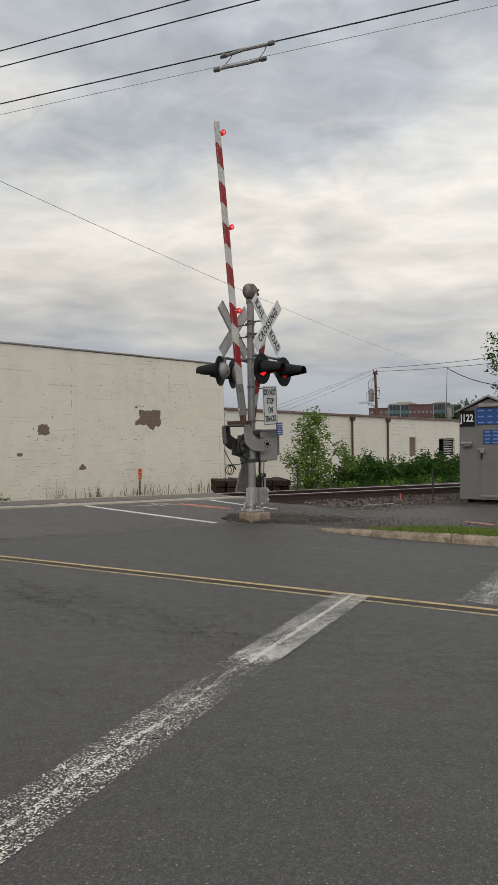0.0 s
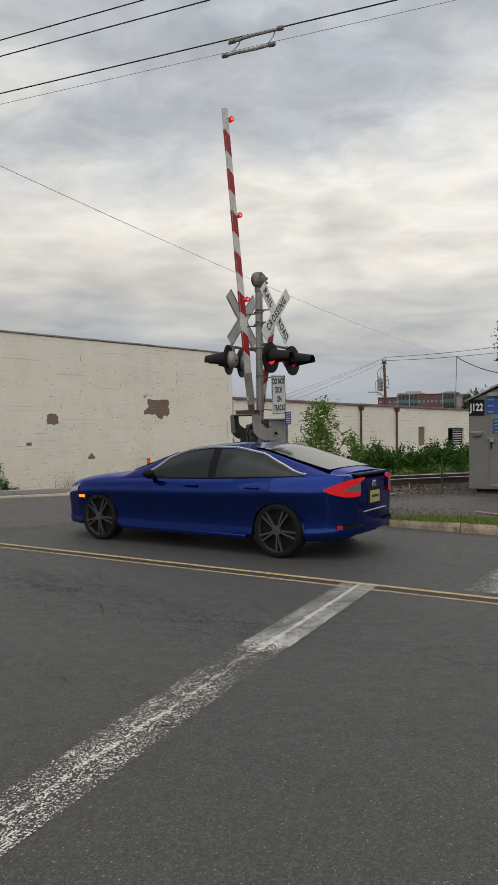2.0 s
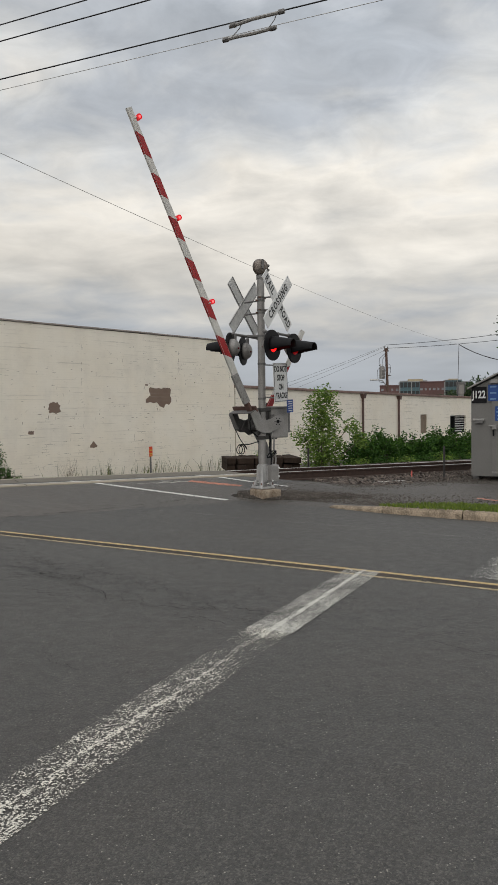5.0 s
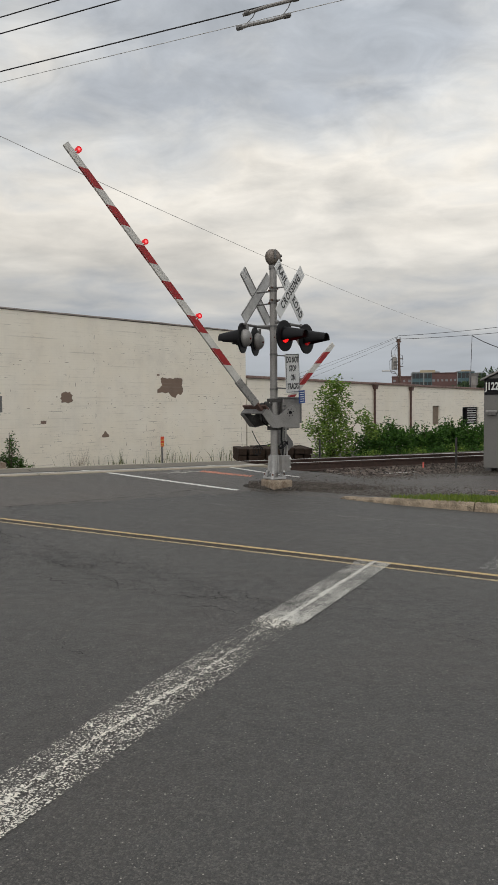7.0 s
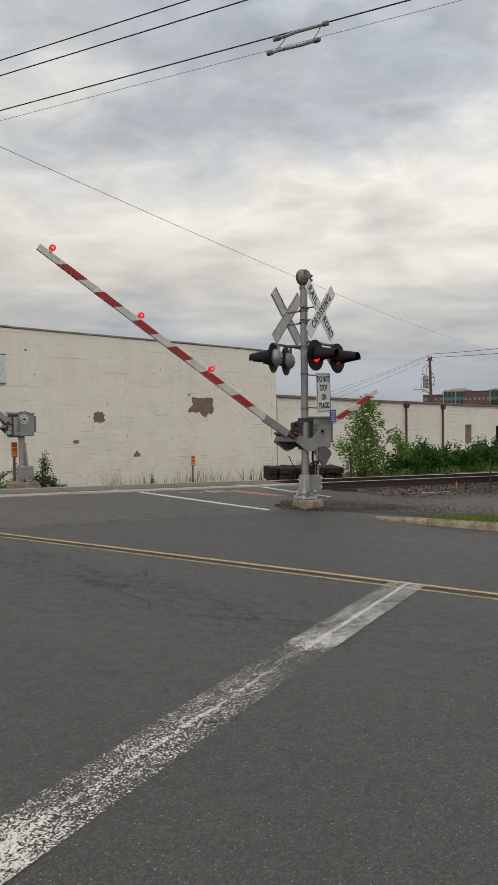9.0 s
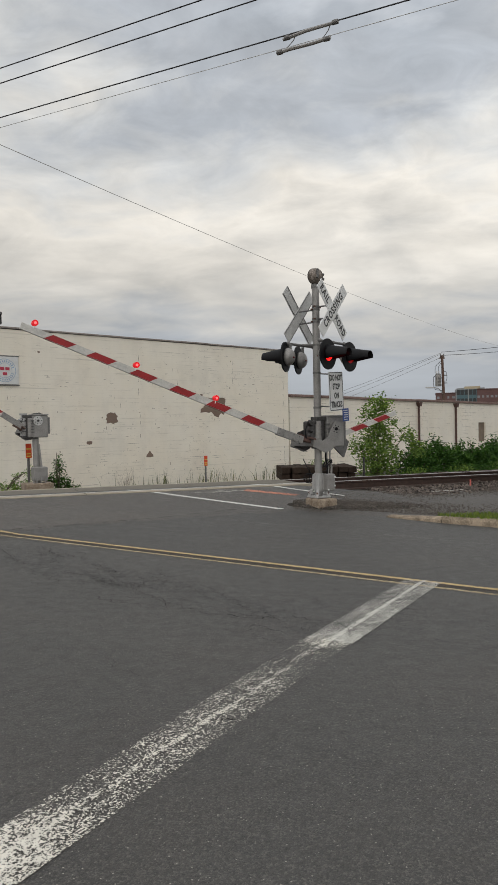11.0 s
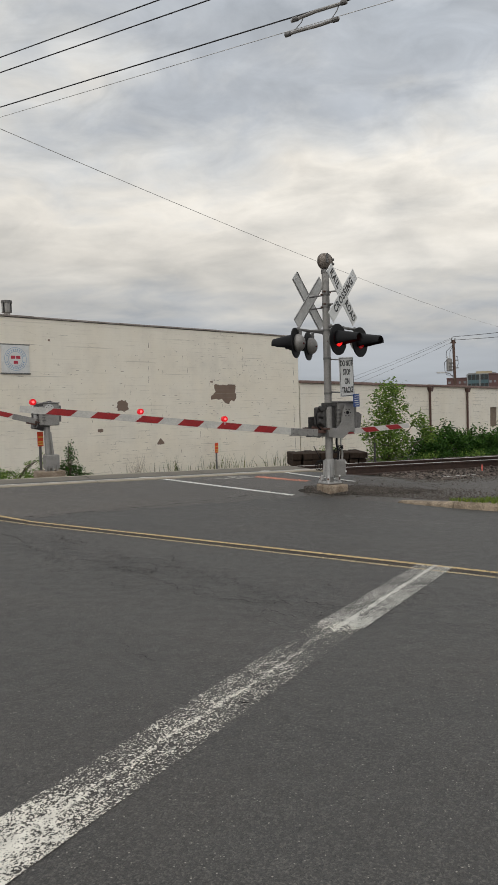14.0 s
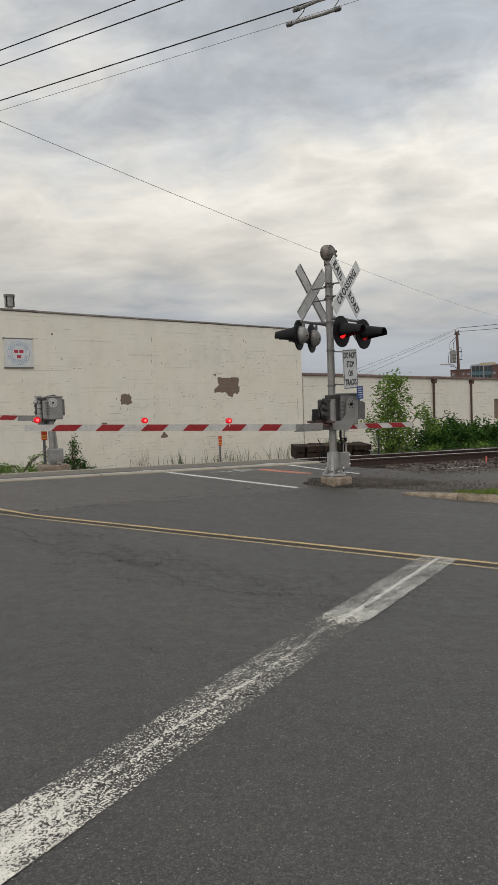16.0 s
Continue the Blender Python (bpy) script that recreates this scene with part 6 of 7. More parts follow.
for i in range(9):
    x, y = 2.1 + i * 0.85, 21.6 + i * 0.72
    shrub(x, y, -0.45, [(0, 0, 0.22, 0.45, 0.4, 0.30), (0.3, 0.1, 0.3, 0.3, 0.3, 0.22)], 600, 0.05, LEAF if i % 2 else LEAF_DARK, "low weedy undergrowth beside the track", "weed_clump", "weeds beside the track")
shrub(-6.42, 17.35, -0.1, [(0, 0, 0.2, 0.26, 0.2, 0.2), (0, 0, 0.45, 0.17, 0.15, 0.2), (0.02, 0, 0.70, 0.10, 0.1, 0.18), (0.02, 0, 0.92, 0.04, 0.05, 0.16), (0.40, 0, 0.12, 0.22, 0.15, 0.10), (0.22, 0, 0.32, 0.16, 0.12, 0.06), (-0.2, 0, 0.35, 0.12, 0.12, 0.06)], 1300, 0.036, LEAF_DARK, "young dark-green weed beside the gate post", "weed_clump")
shrub(-8.0, 17.8, -0.1, [(0, 0, 0.10, 0.75, 0.3, 0.12), (0.62, 0, 0.34, 0.09, 0.12, 0.26), (0.80, 0, 0.42, 0.07, 0.1, 0.24), (0.3, 0, 0.26, 0.10, 0.1, 0.2), (-0.7, 0, 0.14, 0.45, 0.3, 0.16)], 2000, 0.036, LEAF, "low green weeds beside the gate post", "weed_clump")
shrub(0.15, 21.0, -0.2, [(-0.1, 0, 0.55, 0.22, 0.2, 0.16), (0.15, 0, 0.5, 0.2, 0.2, 0.14)], 300, 0.035, LEAF, "small yellow-green weed behind the stacked ties", "weed_clump")


def wall_foot():
    """Tufts that grow along the foot of the wall, taller in a few spots."""
    spot = random.choice((3.2, 3.3, 3.4, 4.3, 4.9, 5.0, 5.6, 5.8, 6.6, 7.6, 8.4, 9.2, 2.2, 7.9))
    x = random.gauss(spot, 0.14) if random.random() < 0.75 else random.uniform(-2.5, 9.8)
    p = at_wall(x, -random.uniform(0.15, 0.7), 0).translation
    return p.x, p.y, -0.75


blades("wall_grass", 190, wall_foot, (0.35, 0.85), GRASS_DRY, "thin dry grass growing along the foot of the wall", 0.22, 0.012)


def dead_sapling():
    s = thing("bare_weed", at_wall(1.75, -0.35, -0.75), "bare grey-brown weed against the cream wall", "weed")
    bm = bmesh.new()
    for k in range(26):
        a, h = random.uniform(-0.8, 0.8), random.uniform(0.5, 1.0)
        b = Vector((a * 0.15, 0, h * 0.35))
        add_tube(bm, (0, 0, 0), b, 0.006, 0.005, 5)
        add_tube(bm, b, (a * 0.5, random.uniform(-.1, .1), h), 0.004, 0.002, 4)
    part("twigs", bm, material("dead_twig", (0.28, 0.24, 0.19), 0.9), s)


dead_sapling()


def tree(x, y, z, trunk_h, limbs, blobs, count, size, mat, label, r=0.16, group=""):
    t = thing("tree", pose(x, y, z), label, "tree", group)
    tr = tube_part("trunk", (0, 0, 0), (0.05, 0, trunk_h), r, BARK, t, r * 0.6, 12)
    bm = bmesh.new()
    for b in blobs[:limbs]:
        a = Vector((0.03, 0, trunk_h * random.uniform(0.7, 1.0)))
        add_tube(bm, a, Vector(b[:3]), r * 0.4, r * 0.08, 7)
    part("limbs", bm, BARK, t)
    leaf_cloud("crown", blobs, count, size, mat, t)
    return t


tree(11.6, 27.2, -0.3, 4.0, 8, [(x, y, z + 0.65, a, b, c) for x, y, z, a, b, c in ((-1.9, -0.2, 3.9, 0.7, 0.6, 0.45), (-1.75, 0, 3.0, 0.6, 0.6, 0.3), (-1.0, 0, 4.6, 1.0, 0.9, 0.8), (0.2, 0, 5.2, 1.3, 1.2, 1.0), (1.3, 0.3, 4.6, 1.1, 1, 0.9), (0, 0.4, 3.8, 1.5, 1.2, 0.8), (-1.3, 0, 2.3, 0.5, 0.5, 0.3), (0.8, -0.3, 3.2, 1.0, 0.9, 0.6), (-2.25, 0, 4.5, 0.3, 0.3, 0.5))],
     5600, 0.085, LEAF_DARK, "leafy green tree behind the instrument hut")


# ---- distance ----
def cable(name, a, b, sag, r, label, mat=WIRE, n=22, group=""):
    a, b = Vector(a), Vector(b)
    cu = bpy.data.curves.new(name, "CURVE")
    cu.dimensions, cu.bevel_depth, cu.bevel_resolution, cu.use_fill_caps = "3D", r, 1, True
    sp = cu.splines.new("POLY")
    sp.points.add(n)
    for i in range(n + 1):
        k = i / n
        p = a.lerp(b, k) - Vector((0, 0, sag * 4 * k * (1 - k)))
        sp.points[i].co = (*p, 1)
    dg = bpy.context.evaluated_depsgraph_get()
    tmp = new(name, cu)
    dg.update()
    me = bpy.data.meshes.new_from_object(tmp.evaluated_get(dg))
    bpy.data.objects.remove(tmp)
    me.materials.clear()
    me.materials.append(mat)
    return tagged(new(name, me), label, "cable", group)


LINE = Vector((-0.926, 0.378, 0))
for z, r, mat in ((9.60, 0.012, WIRE), (9.27, 0.012, WIRE), (8.50, 0.012, WIRE), (8.28, 0.0058, SIGN_GREY)):
    c = Vector((0, 12.8, z))
    tilt = Vector((0, 0, 0.25 if z < 9 else 0.0))
    cable("overhead_wire", c + LINE * 40 + tilt * 0.8, c - LINE * 40 - tilt, 0.0, r, "overhead power wire stretched along the road", mat, group="overhead wires")


def wire_spacer():
    """Two grey sleeves on neighbouring wires, tied together by thin links."""
    s = thing("wire_guard", pose(0.06, 12.77, -0.065, 0, 0, math.degrees(math.atan2(-LINE.y, -LINE.x))), "pair of grey sleeves clamped on the overhead wires", "wire sleeve")
    path_part("sleeve", [(-0.55, 0, 8.475), (-0.1, 0, 8.515), (0.5, 0, 8.515)], 0.03, GALV, s, 8)
    path_part("sleeve", [(-0.68, 0, 8.265), (-0.45, 0, 8.275), (0.0, 0, 8.265), (0.35, 0, 8.28)], 0.03, GALV, s, 8)
    for p in ((-0.47, 8.49), (0.44, 8.52), (-0.62, 8.27), (0.28, 8.275)):
        tube_part("clamp", (p[0] - 0.05, 0, p[1]), (p[0] + 0.05, 0, p[1]), 0.042, GALV_DARK, s, seg=10)
    path_part("link", [(-0.30, 0, 8.51), (-0.36, 0.02, 8.42), (-0.52, 0, 8.28)], 0.008, GALV_DARK, s)
    path_part("link", [(0.36, 0, 8.52), (0.30, 0.02, 8.42), (0.18, 0, 8.28)], 0.008, GALV_DARK, s)


wire_spacer()
TIE_AT = (15.61, 56.0, 6.80)
cable("service_wire", (-6.92, 6.72, 6.15), TIE_AT, 0.47, 0.0056, "thin service wire falling across the sky", SIGN_GREY, 40)


def utility_pole():
    p = thing("utility_pole", pose(11.95, 66.0, -0.5, 0, 0, 20), "dark wooden utility pole with transformer, street lamp and wires", "utility pole")
    tube_part("pole", (0, 0, 0), (-0.25, 0, 8.0), 0.15, WOOD_POLE, p, 0.11, 12)
    box_part("crossarm", (-0.25, 0, 7.75), (0.5, 0.12, 0.10), WOOD_POLE, p)
    can = tube_part("transformer", (-0.68, 0, 5.2), (-0.68, 0, 6.25), 0.25, GALV, p, seg=16)
    tube_part("cap", (-0.68, 0, 6.25), (-0.68, 0, 6.36), 0.26, GALV_DARK, can, 0.14, 16)
    for dx in (-0.15, 0.08):
        tube_part("insulator", (-0.68 + dx, 0, 6.3), (-0.68 + dx, 0, 6.55), 0.045, SIGN_GREY, can)
    for k, dz in enumerate((5.4, 5.7, 6.0)):
        box_part("fin", (-0.68, -0.26, dz - 0.1), (0.34, 0.05, 0.16), GALV_DARK, can)
    for pts in ([(-0.25, 0, 7.6), (-0.95, 0, 7.0), (-0.98, 0, 6.4), (-0.82, 0, 6.45)], [(-0.3, 0, 7.4), (-0.6, 0, 7.0), (-0.62, 0, 6.5)], [(-0.9, 0, 6.2), (-1.15, 0, 6.0), (-1.12, 0, 5.2), (-0.95, 0, 4.9), (-0.2, 0, 4.8)], [(0.1, 0, 5.6), (0.22, 0, 5.9), (0.15, 0, 6.5), (-0.15, 0, 6.6)]):
        path_part("riser", pts, 0.022, WIRE, p)
    for z in (5.5, 6.2):
        box_part("bracket", (0.0, 0, z), (0.45, 0.08, 0.08), GALV_DARK, p)
    for x in (-0.42, -0.08):
        tube_part("insulator", (x, 0, 7.8), (x, 0, 8.15), 0.045, GALV_DARK, p)
    path_part("lamp_arm", [(-0.15, 0, 4.45), (-0.75, -0.2, 5.0), (-1.35, -0.3, 5.1)], 0.04, GALV, p)
    box_part("lamp_head", (-1.72, -0.35, 5.08), (0.75, 0.28, 0.13), SIGN_GREY, p, 0.05)


utility_pole()
POLE_TOP = Vector((11.7, 66.0, 7.75))
for dz, to in ((0.05, (30, 62, 9.6)), (-0.25, (30, 62, 8.9))):
    cable("span_wire", POLE_TOP + Vector((0, 0, dz)), to, 0.35, 0.022, "overhead wire running to the far pole", group="span wires")
for dz, to in ((0.0, (-6, 76, 2.2)), (-0.1, (-6, 76, 1.6)), (-0.4, (-6, 76, 0.9))):
    cable("span_wire", POLE_TOP + Vector((0, 0, dz)), to, 0.3, 0.012, "overhead wire running to the far pole", GALV_DARK, group="span wires")
cable("drop_wire", TIE_AT, (17.6, 46.5, 4.7), 0.4, 0.03, "sagging black service cable to the low roof")
cable("drop_wire", TIE_AT, (13.0, 47, 2.62), 0.0, 0.02, "sagging black service cable to the low roof")


def far_block():
    """A distant apartment block: brick and teal-glazed bays, rows of windows."""
    b = thing("apartment_building", pose(41.2, 244, 0, 0, 0, -9.5), "distant brick and teal glass apartment block", "building")
    brick = material("far_brick", (0.115, 0.062, 0.056), 0.9, vary=0.18, scale=0.3, fine=3)
    teal = material("far_teal", (0.050, 0.105, 0.120), 0.4, vary=0.25, scale=0.3, fine=3)
    pale = material("far_trim", (0.24, 0.25, 0.25), 0.7, vary=0.1)
    tan = material("far_tan", (0.36, 0.30, 0.20), 0.8, vary=0.15)
    pane = material("far_pane", (0.20, 0.21, 0.22), 0.3, vary=0.3, scale=0.6)
    bays = ((0, 6.6, 10.9, brick), (6.6, 13.1, 12.0, teal), (13.1, 21.4, 11.9, brick), (21.4, 26.8, 12.3, teal), (26.8, 30.2, 11.7, teal))
    for x0, x1, h, m in bays:
        bay = box_part("wall", ((x0 + x1) / 2, 6, h / 2), (x1 - x0 - 0.02, 12, h), m, b)
        box_part("parapet", ((x0 + x1) / 2, 6, h + 0.12), (x1 - x0 + 0.15, 12.4, 0.24), pale if m is teal else brick, bay)
        if m is teal:
            # curtain walling: posts and floor bands before dark glass
            n = max(3, int((x1 - x0) / 1.1))
            for k in range(n + 1):
                box_part("post", (x0 + (x1 - x0) * k / n, -0.10, h / 2), (0.16 if k % 3 else 0.34, 0.2, h), pale if k % 3 == 0 else teal, bay)
            for z in np.arange(1.2, h, 2.9):
                box_part("window", ((x0 + x1) / 2, -0.03, z + 1.2), (x1 - x0 - 0.2, 0.08, 1.7), GLASS_DARK, bay)
        else:
            n = int((x1 - x0) / 1.35)
            for z in np.arange(1.2, h - 1.2, 2.45):
                for k in range(n):
                    box_part("window", (x0 + (x1 - x0) * (k + 0.5) / n, -0.03, z + 1.0), (0.62 if k % 3 else 0.85, 0.1, 0.75), pane, bay)
    box_part("penthouse", (11.5, 8, 12.2), (9, 6, 1.1), pale, b)
    box_part("plant_room", (12.0, 6, 12.8), (5.0, 4, 0.8), tan, b)
    box_part("plant_room", (24.6, 6, 12.7), (3.0, 4, 0.7), tan, b)


far_block()
tree(58, 190, -1, 5, 5, [(0, 0, 8, 5, 4, 3.2), (-5, 0, 6, 4, 4, 2.5), (5, 0, 9, 5, 4, 3.2), (10, 0, 10, 5, 4, 3.2), (-9, 0, 5, 3, 3, 2), (15, 0, 9.5, 5, 4, 3.5)], 5000, 0.5, LEAF_FAR, "distant tree crowns beside the far building", 0.4)


# ---- the blue car ----
def car_paint():
    k = Nodes("metallic_blue_paint")
    fl = k.noise(900, 2, 0.5)
    k.to("Base Color", k.ramp(fl, (0.3, (0.0006, 0.012, 0.105)), (0.7, (0.0008, 0.024, 0.18))))
    k.to("Metallic", 0.9)
    k.to("Roughness", 0.22)
    k.b.inputs["Specular Tint"].default_value = (0.15, 0.35, 1.0, 1.0)
    k.to("Coat Weight", 0.45)
    k.to("Coat Roughness", 0.04)
    return k.m


PAINT = car_paint()
TRIM = material("chrome_trim", (0.6, 0.6, 0.6), 0.18, 1.0, vary=0.05)
RUBBER = material("tyre_rubber", (0.010, 0.010, 0.010), 0.9, spec=0.15, vary=0.2, bump=0.2)
RIM = material("dark_alloy", (0.085, 0.085, 0.09), 0.4, 0.6, vary=0.1)
PLASTIC = material("black_plastic", (0.007, 0.007, 0.008), 0.7, spec=0.15, vary=0.2)
TAIL_RED = material("tail_lens", (0.42, 0.012, 0.015), 0.15, vary=0.1)
CLEAR = material("headlamp_lens", (0.30, 0.29, 0.28), 0.12, vary=0.15, scale=20)
BACK_GLASS = material("back_glass", (0.03, 0.032, 0.035), 0.10, vary=0.1, spec=1.0)
LENS = material("clear_lens", (0.12, 0.11, 0.11), 0.15, vary=0.2, scale=30)
TAIL_LIT = glowing("tail_lit", (0.45, 0.004, 0.006), 0.38)
AMBER = glowing("amber_lit", (1.0, 0.20, 0.02), 1.6)


def along(x, table):
    xs, ys = [r[0] for r in table], [r[1] for r in table]
    return float(np.interp(x, xs, ys))


SILL = ((-2.24, 0.29), (-2.20, 0.25), (-2.05, 0.235), (-1.8, 0.21), (0, 0.19), (2.0, 0.19), (2.18, 0.20), (2.315, 0.27))
BELT = ((-2.24, 0.895), (-2.19, 0.948), (-2.08, 0.958), (-1.8, 0.948), (-1.3, 0.915), (-0.4, 0.875), (0.6, 0.85), (1.1, 0.832), (1.6, 0.80), (2.02, 0.735), (2.24, 0.64), (2.335, 0.52))
TOPZ = ((-2.24, 0.90), (-2.20, 0.945), (-2.12, 0.965), (-1.9, 0.970), (-1.0, 0.95), (0.6, 0.93), (0.95, 0.91), (1.4, 0.905), (1.9, 0.850), (2.17, 0.765), (2.28, 0.68), (2.335, 0.55))
HALF = ((-2.24, 0.50), (-2.17, 0.66), (-2.02, 0.775), (-1.8, 0.845), (-1.35, 0.895), (0, 0.895), (1.3, 0.89), (1.8, 0.855), (2.08, 0.75), (2.24, 0.60), (2.315, 0.43))
ROOFZ = ((-2.10, 0.98), (-1.85, 1.035), (-1.5, 1.13), (-1.1, 1.245), (-0.7, 1.308), (-0.35, 1.312), (0.0, 1.272), (0.3, 1.19), (0.62, 1.075), (0.95, 0.965), (1.08, 0.91))
ROOFW = ((-2.10, 0.60), (-1.7, 0.60), (-1.1, 0.60), (-0.4, 0.60), (0.1, 0.59), (0.6, 0.64), (1.08, 0.70))
AXLE = 1.40
WINDOW_TOP = ((-1.70, 0.16), (-1.45, 0.62), (-1.15, 0.88), (-0.8, 0.92), (0.2, 0.92), (0.36, 0.84), (0.54, 0.40))
ARCH = 0.338
# the flank from sill to belt: skirt, hollow, shoulder crease, lean inwards
FLANK_AT = (0.0, 0.07, 0.14, 0.22, 0.45, 0.68, 0.79, 0.85, 0.93, 1.0)
FLANK = (0.945, 0.976, 0.97, 0.958, 0.972, 0.995, 1.004, 0.985, 0.965, 0.925)


def section(x):
    """Half a cross section of the body, from the sill up to the middle of the lid."""
    lo = along(x, SILL)
    for xc in (-AXLE, AXLE):
        if abs(x - xc) < ARCH:
            lo = max(lo, 0.294 + math.sqrt(ARCH ** 2 - (x - xc) ** 2))
    belt, top, h = along(x, BELT), along(x, TOPZ), along(x, HALF)
    lo = min(lo, belt - 0.08)
    sill = along(x, SILL)
    pts = []
    for f, w in zip(FLANK_AT, FLANK):
        pts.append((h * w, max(lo, sill + (belt - sill) * f)))
    pts += [(h * 0.84, belt + (top - belt) * 0.45), (h * 0.55, belt + (top - belt) * 0.85), (0.0, top)]
    return pts


def loft(rows, cap=True):
    bm = bmesh.new()
    vs = [[bm.verts.new(p) for p in row] for row in rows]
    for r, s in zip(vs, vs[1:]):
        for k in range(len(r) - 1):
            q = (r[k], s[k], s[k + 1], r[k + 1])
            if len({tuple(round(c, 5) for c in v.co) for v in q}) > 2:
                bm.faces.new(q)
    if cap:
        for r in (vs[0], vs[-1]):
            try:
                bm.faces.new(r)
            except ValueError:
                pass
    bmesh.ops.remove_doubles(bm, verts=bm.verts, dist=1e-5)
    bmesh.ops.recalc_face_normals(bm, faces=bm.faces)
    return bm


def mirrored(pts, x):
    return [(x, y, z) for y, z in pts] + [(x, -y, z) for y, z in reversed(pts[:-1])]


def cabin_side(x, u, side=1, out=0.0):
    """A point on the cabin's flank: u runs from the belt (0) to the roof's edge (1)."""
    base_y, base_z = along(x, HALF) * 0.90, along(x, BELT)
    top_y, top_z = along(x, ROOFW), along(x, ROOFZ) - 0.035
    bow = 0.03 * math.sin(math.pi * u)
    return (x, side * (base_y + (top_y - base_y) * u + bow + out), base_z + (top_z - base_z) * u)


def smoothed(bm, name, mat, parent, label="", angle=35):
    ob = part(name, bm, mat, parent, label, smooth=True)
    ob.data.set_sharp_from_angle(angle=radians(angle))
    return ob


def car():
    c = thing("car", pose(0, 0, 0), "shiny blue four-door sedan driving over the crossing", "car")
    xs = sorted(set([round(v, 3) for v in np.linspace(-2.24, 2.315, 78)] + [-AXLE - ARCH, -AXLE + ARCH, AXLE - ARCH, AXLE + ARCH]))
    body = smoothed(loft([mirrored(section(x), x) for x in xs]), "body", PAINT, c)
    cx = [round(v, 3) for v in np.linspace(-2.10, 1.08, 40)]
    rows = []
    for x in cx:
        half = [cabin_side(x, u)[1:] for u in (0, 0.25, 0.5, 0.75, 0.92, 1.0)]
        rz = along(x, ROOFZ)
        half += [(along(x, ROOFW) * 0.8, rz - 0.012), (along(x, ROOFW) * 0.4, rz), (0, rz + 0.004)]
        rows.append(mirrored(half, x))
    smoothed(loft(rows), "roof", PAINT, c)
    # glass: side windows in two doors each, windscreen and back window
    for side in (-1, 1):
        for name, a, b in (("front_window", 0.54, -0.43), ("rear_window", -0.45, -1.70)):
            grid = []
            for x in np.linspace(a, b, 14):
                hi = along(x, WINDOW_TOP)
                grid.append([cabin_side(x, u, side, 0.006) for u in np.linspace(0.06, hi, 5)])
            smoothed(loft(grid, False), name, GLASS_DARK, c, "dark tinted side window")
        trim = [cabin_side(x, along(x, WINDOW_TOP) + 0.05, side, 0.010) for x in np.linspace(0.58, -1.74, 30)]
        path_part("window_trim", trim, 0.017, TRIM, c, 6)
        pillar = loft([[cabin_side(x, u, side, 0.009) for u in np.linspace(0.04, 0.93, 5)] for x in (-0.385, -0.44, -0.495)], False)
        part("pillar", pillar, PLASTIC, c)
        sill = [cabin_side(x, 0.035, side, 0.008) for x in np.linspace(0.56, -1.72, 20)]
        path_part("belt_trim", sill, 0.009, PLASTIC, c, 5)
        # mirror, handles, sill
        bm = bmesh.new()
        add_ball(bm, (0.44, side * 0.95, 0.93), 0.085, (0.9, 1.0, 0.66), 14)
        add_box(bm, (0.46, side * 0.86, 0.88), (0.06, 0.12, 0.04), bevel=0.01)
        part("mirror", bm, PLASTIC, c, smooth=True)
        for x in (-0.18, -1.08):
            bm = bmesh.new()
            add_box(bm, (x, side * (along(x, HALF) * 0.985 + 0.012), 0.80), (0.20, 0.035, 0.032), bevel=0.012)
            part("door_handle", bm, PAINT, c)
        for x, z0, z1 in ((0.52, 0.28, 0.84), (-0.45, 0.26, 0.86), (-1.30, 0.72, 0.90)):
            bm = bmesh.new()
            ys = [(z, side * (np.interp((z - along(x, SILL)) / (along(x, BELT) - along(x, SILL)), FLANK_AT, FLANK) * along(x, HALF) + 0.0015)) for z in np.linspace(z0, z1, 10)]
            for (za, ya), (zb, yb) in zip(ys, ys[1:]):
                bm.faces.new([bm.verts.new(p) for p in ((x - 0.003, ya, za), (x + 0.003, ya, za), (x + 0.003, yb, zb), (x - 0.003, yb, zb))])
            part("door_gap", bm, PLASTIC, c)
        box_part("side_skirt", (0.0, side * 0.865, 0.215), (1.98, 0.05, 0.06), PAINT, c, 0.015)
        # lamps
        head = loft([[(x, side * (along(x, HALF) * w + 0.004), z) for w, z in ((0.94, along(x, BELT) - 0.02), (0.99, along(x, BELT) - 0.07), (1.0, along(x, BELT) - 0.11))] for x in np.linspace(1.82, 2.21, 8)], False)
        smoothed(head, "headlamp", CLEAR, c, "clear headlamp")
        mark = loft([[(x, side * (along(x, HALF) * 1.0 + 0.006), z) for z in (0.566, 0.604)] for x in np.linspace(1.66, 1.78, 4)], False)
        part("side_marker", mark, AMBER, c, "lit amber side marker")
        # tail lamp: a red wedge on the flank that forks round the corner about a clear lens
        way = [(-1.97, 0.808), (-2.05, 0.768), (-2.12, 0.715), (-2.17, 0.672), (-2.215, 0.595), (-2.250, 0.505), (-2.252, 0.41), (-2.252, 0.30)]
        top = (0.80, 0.838, 0.868, 0.892, 0.91, 0.92, 0.925, 0.925)
        fork = (0.795, 0.796, 0.80, 0.812, 0.828, 0.85, 0.876, 0.90)
        low = (0.79, 0.786, 0.784, 0.780, 0.774, 0.768, 0.766, 0.76)
        foot = (0.785, 0.752, 0.728, 0.716, 0.710, 0.712, 0.722, 0.74)

        def band(hi, lo, first, last):
            return loft([[(x, side * y, z) for z in (hi[i], (hi[i] + lo[i]) / 2, lo[i])] for i, (x, y) in enumerate(way) if first <= i <= last], False)
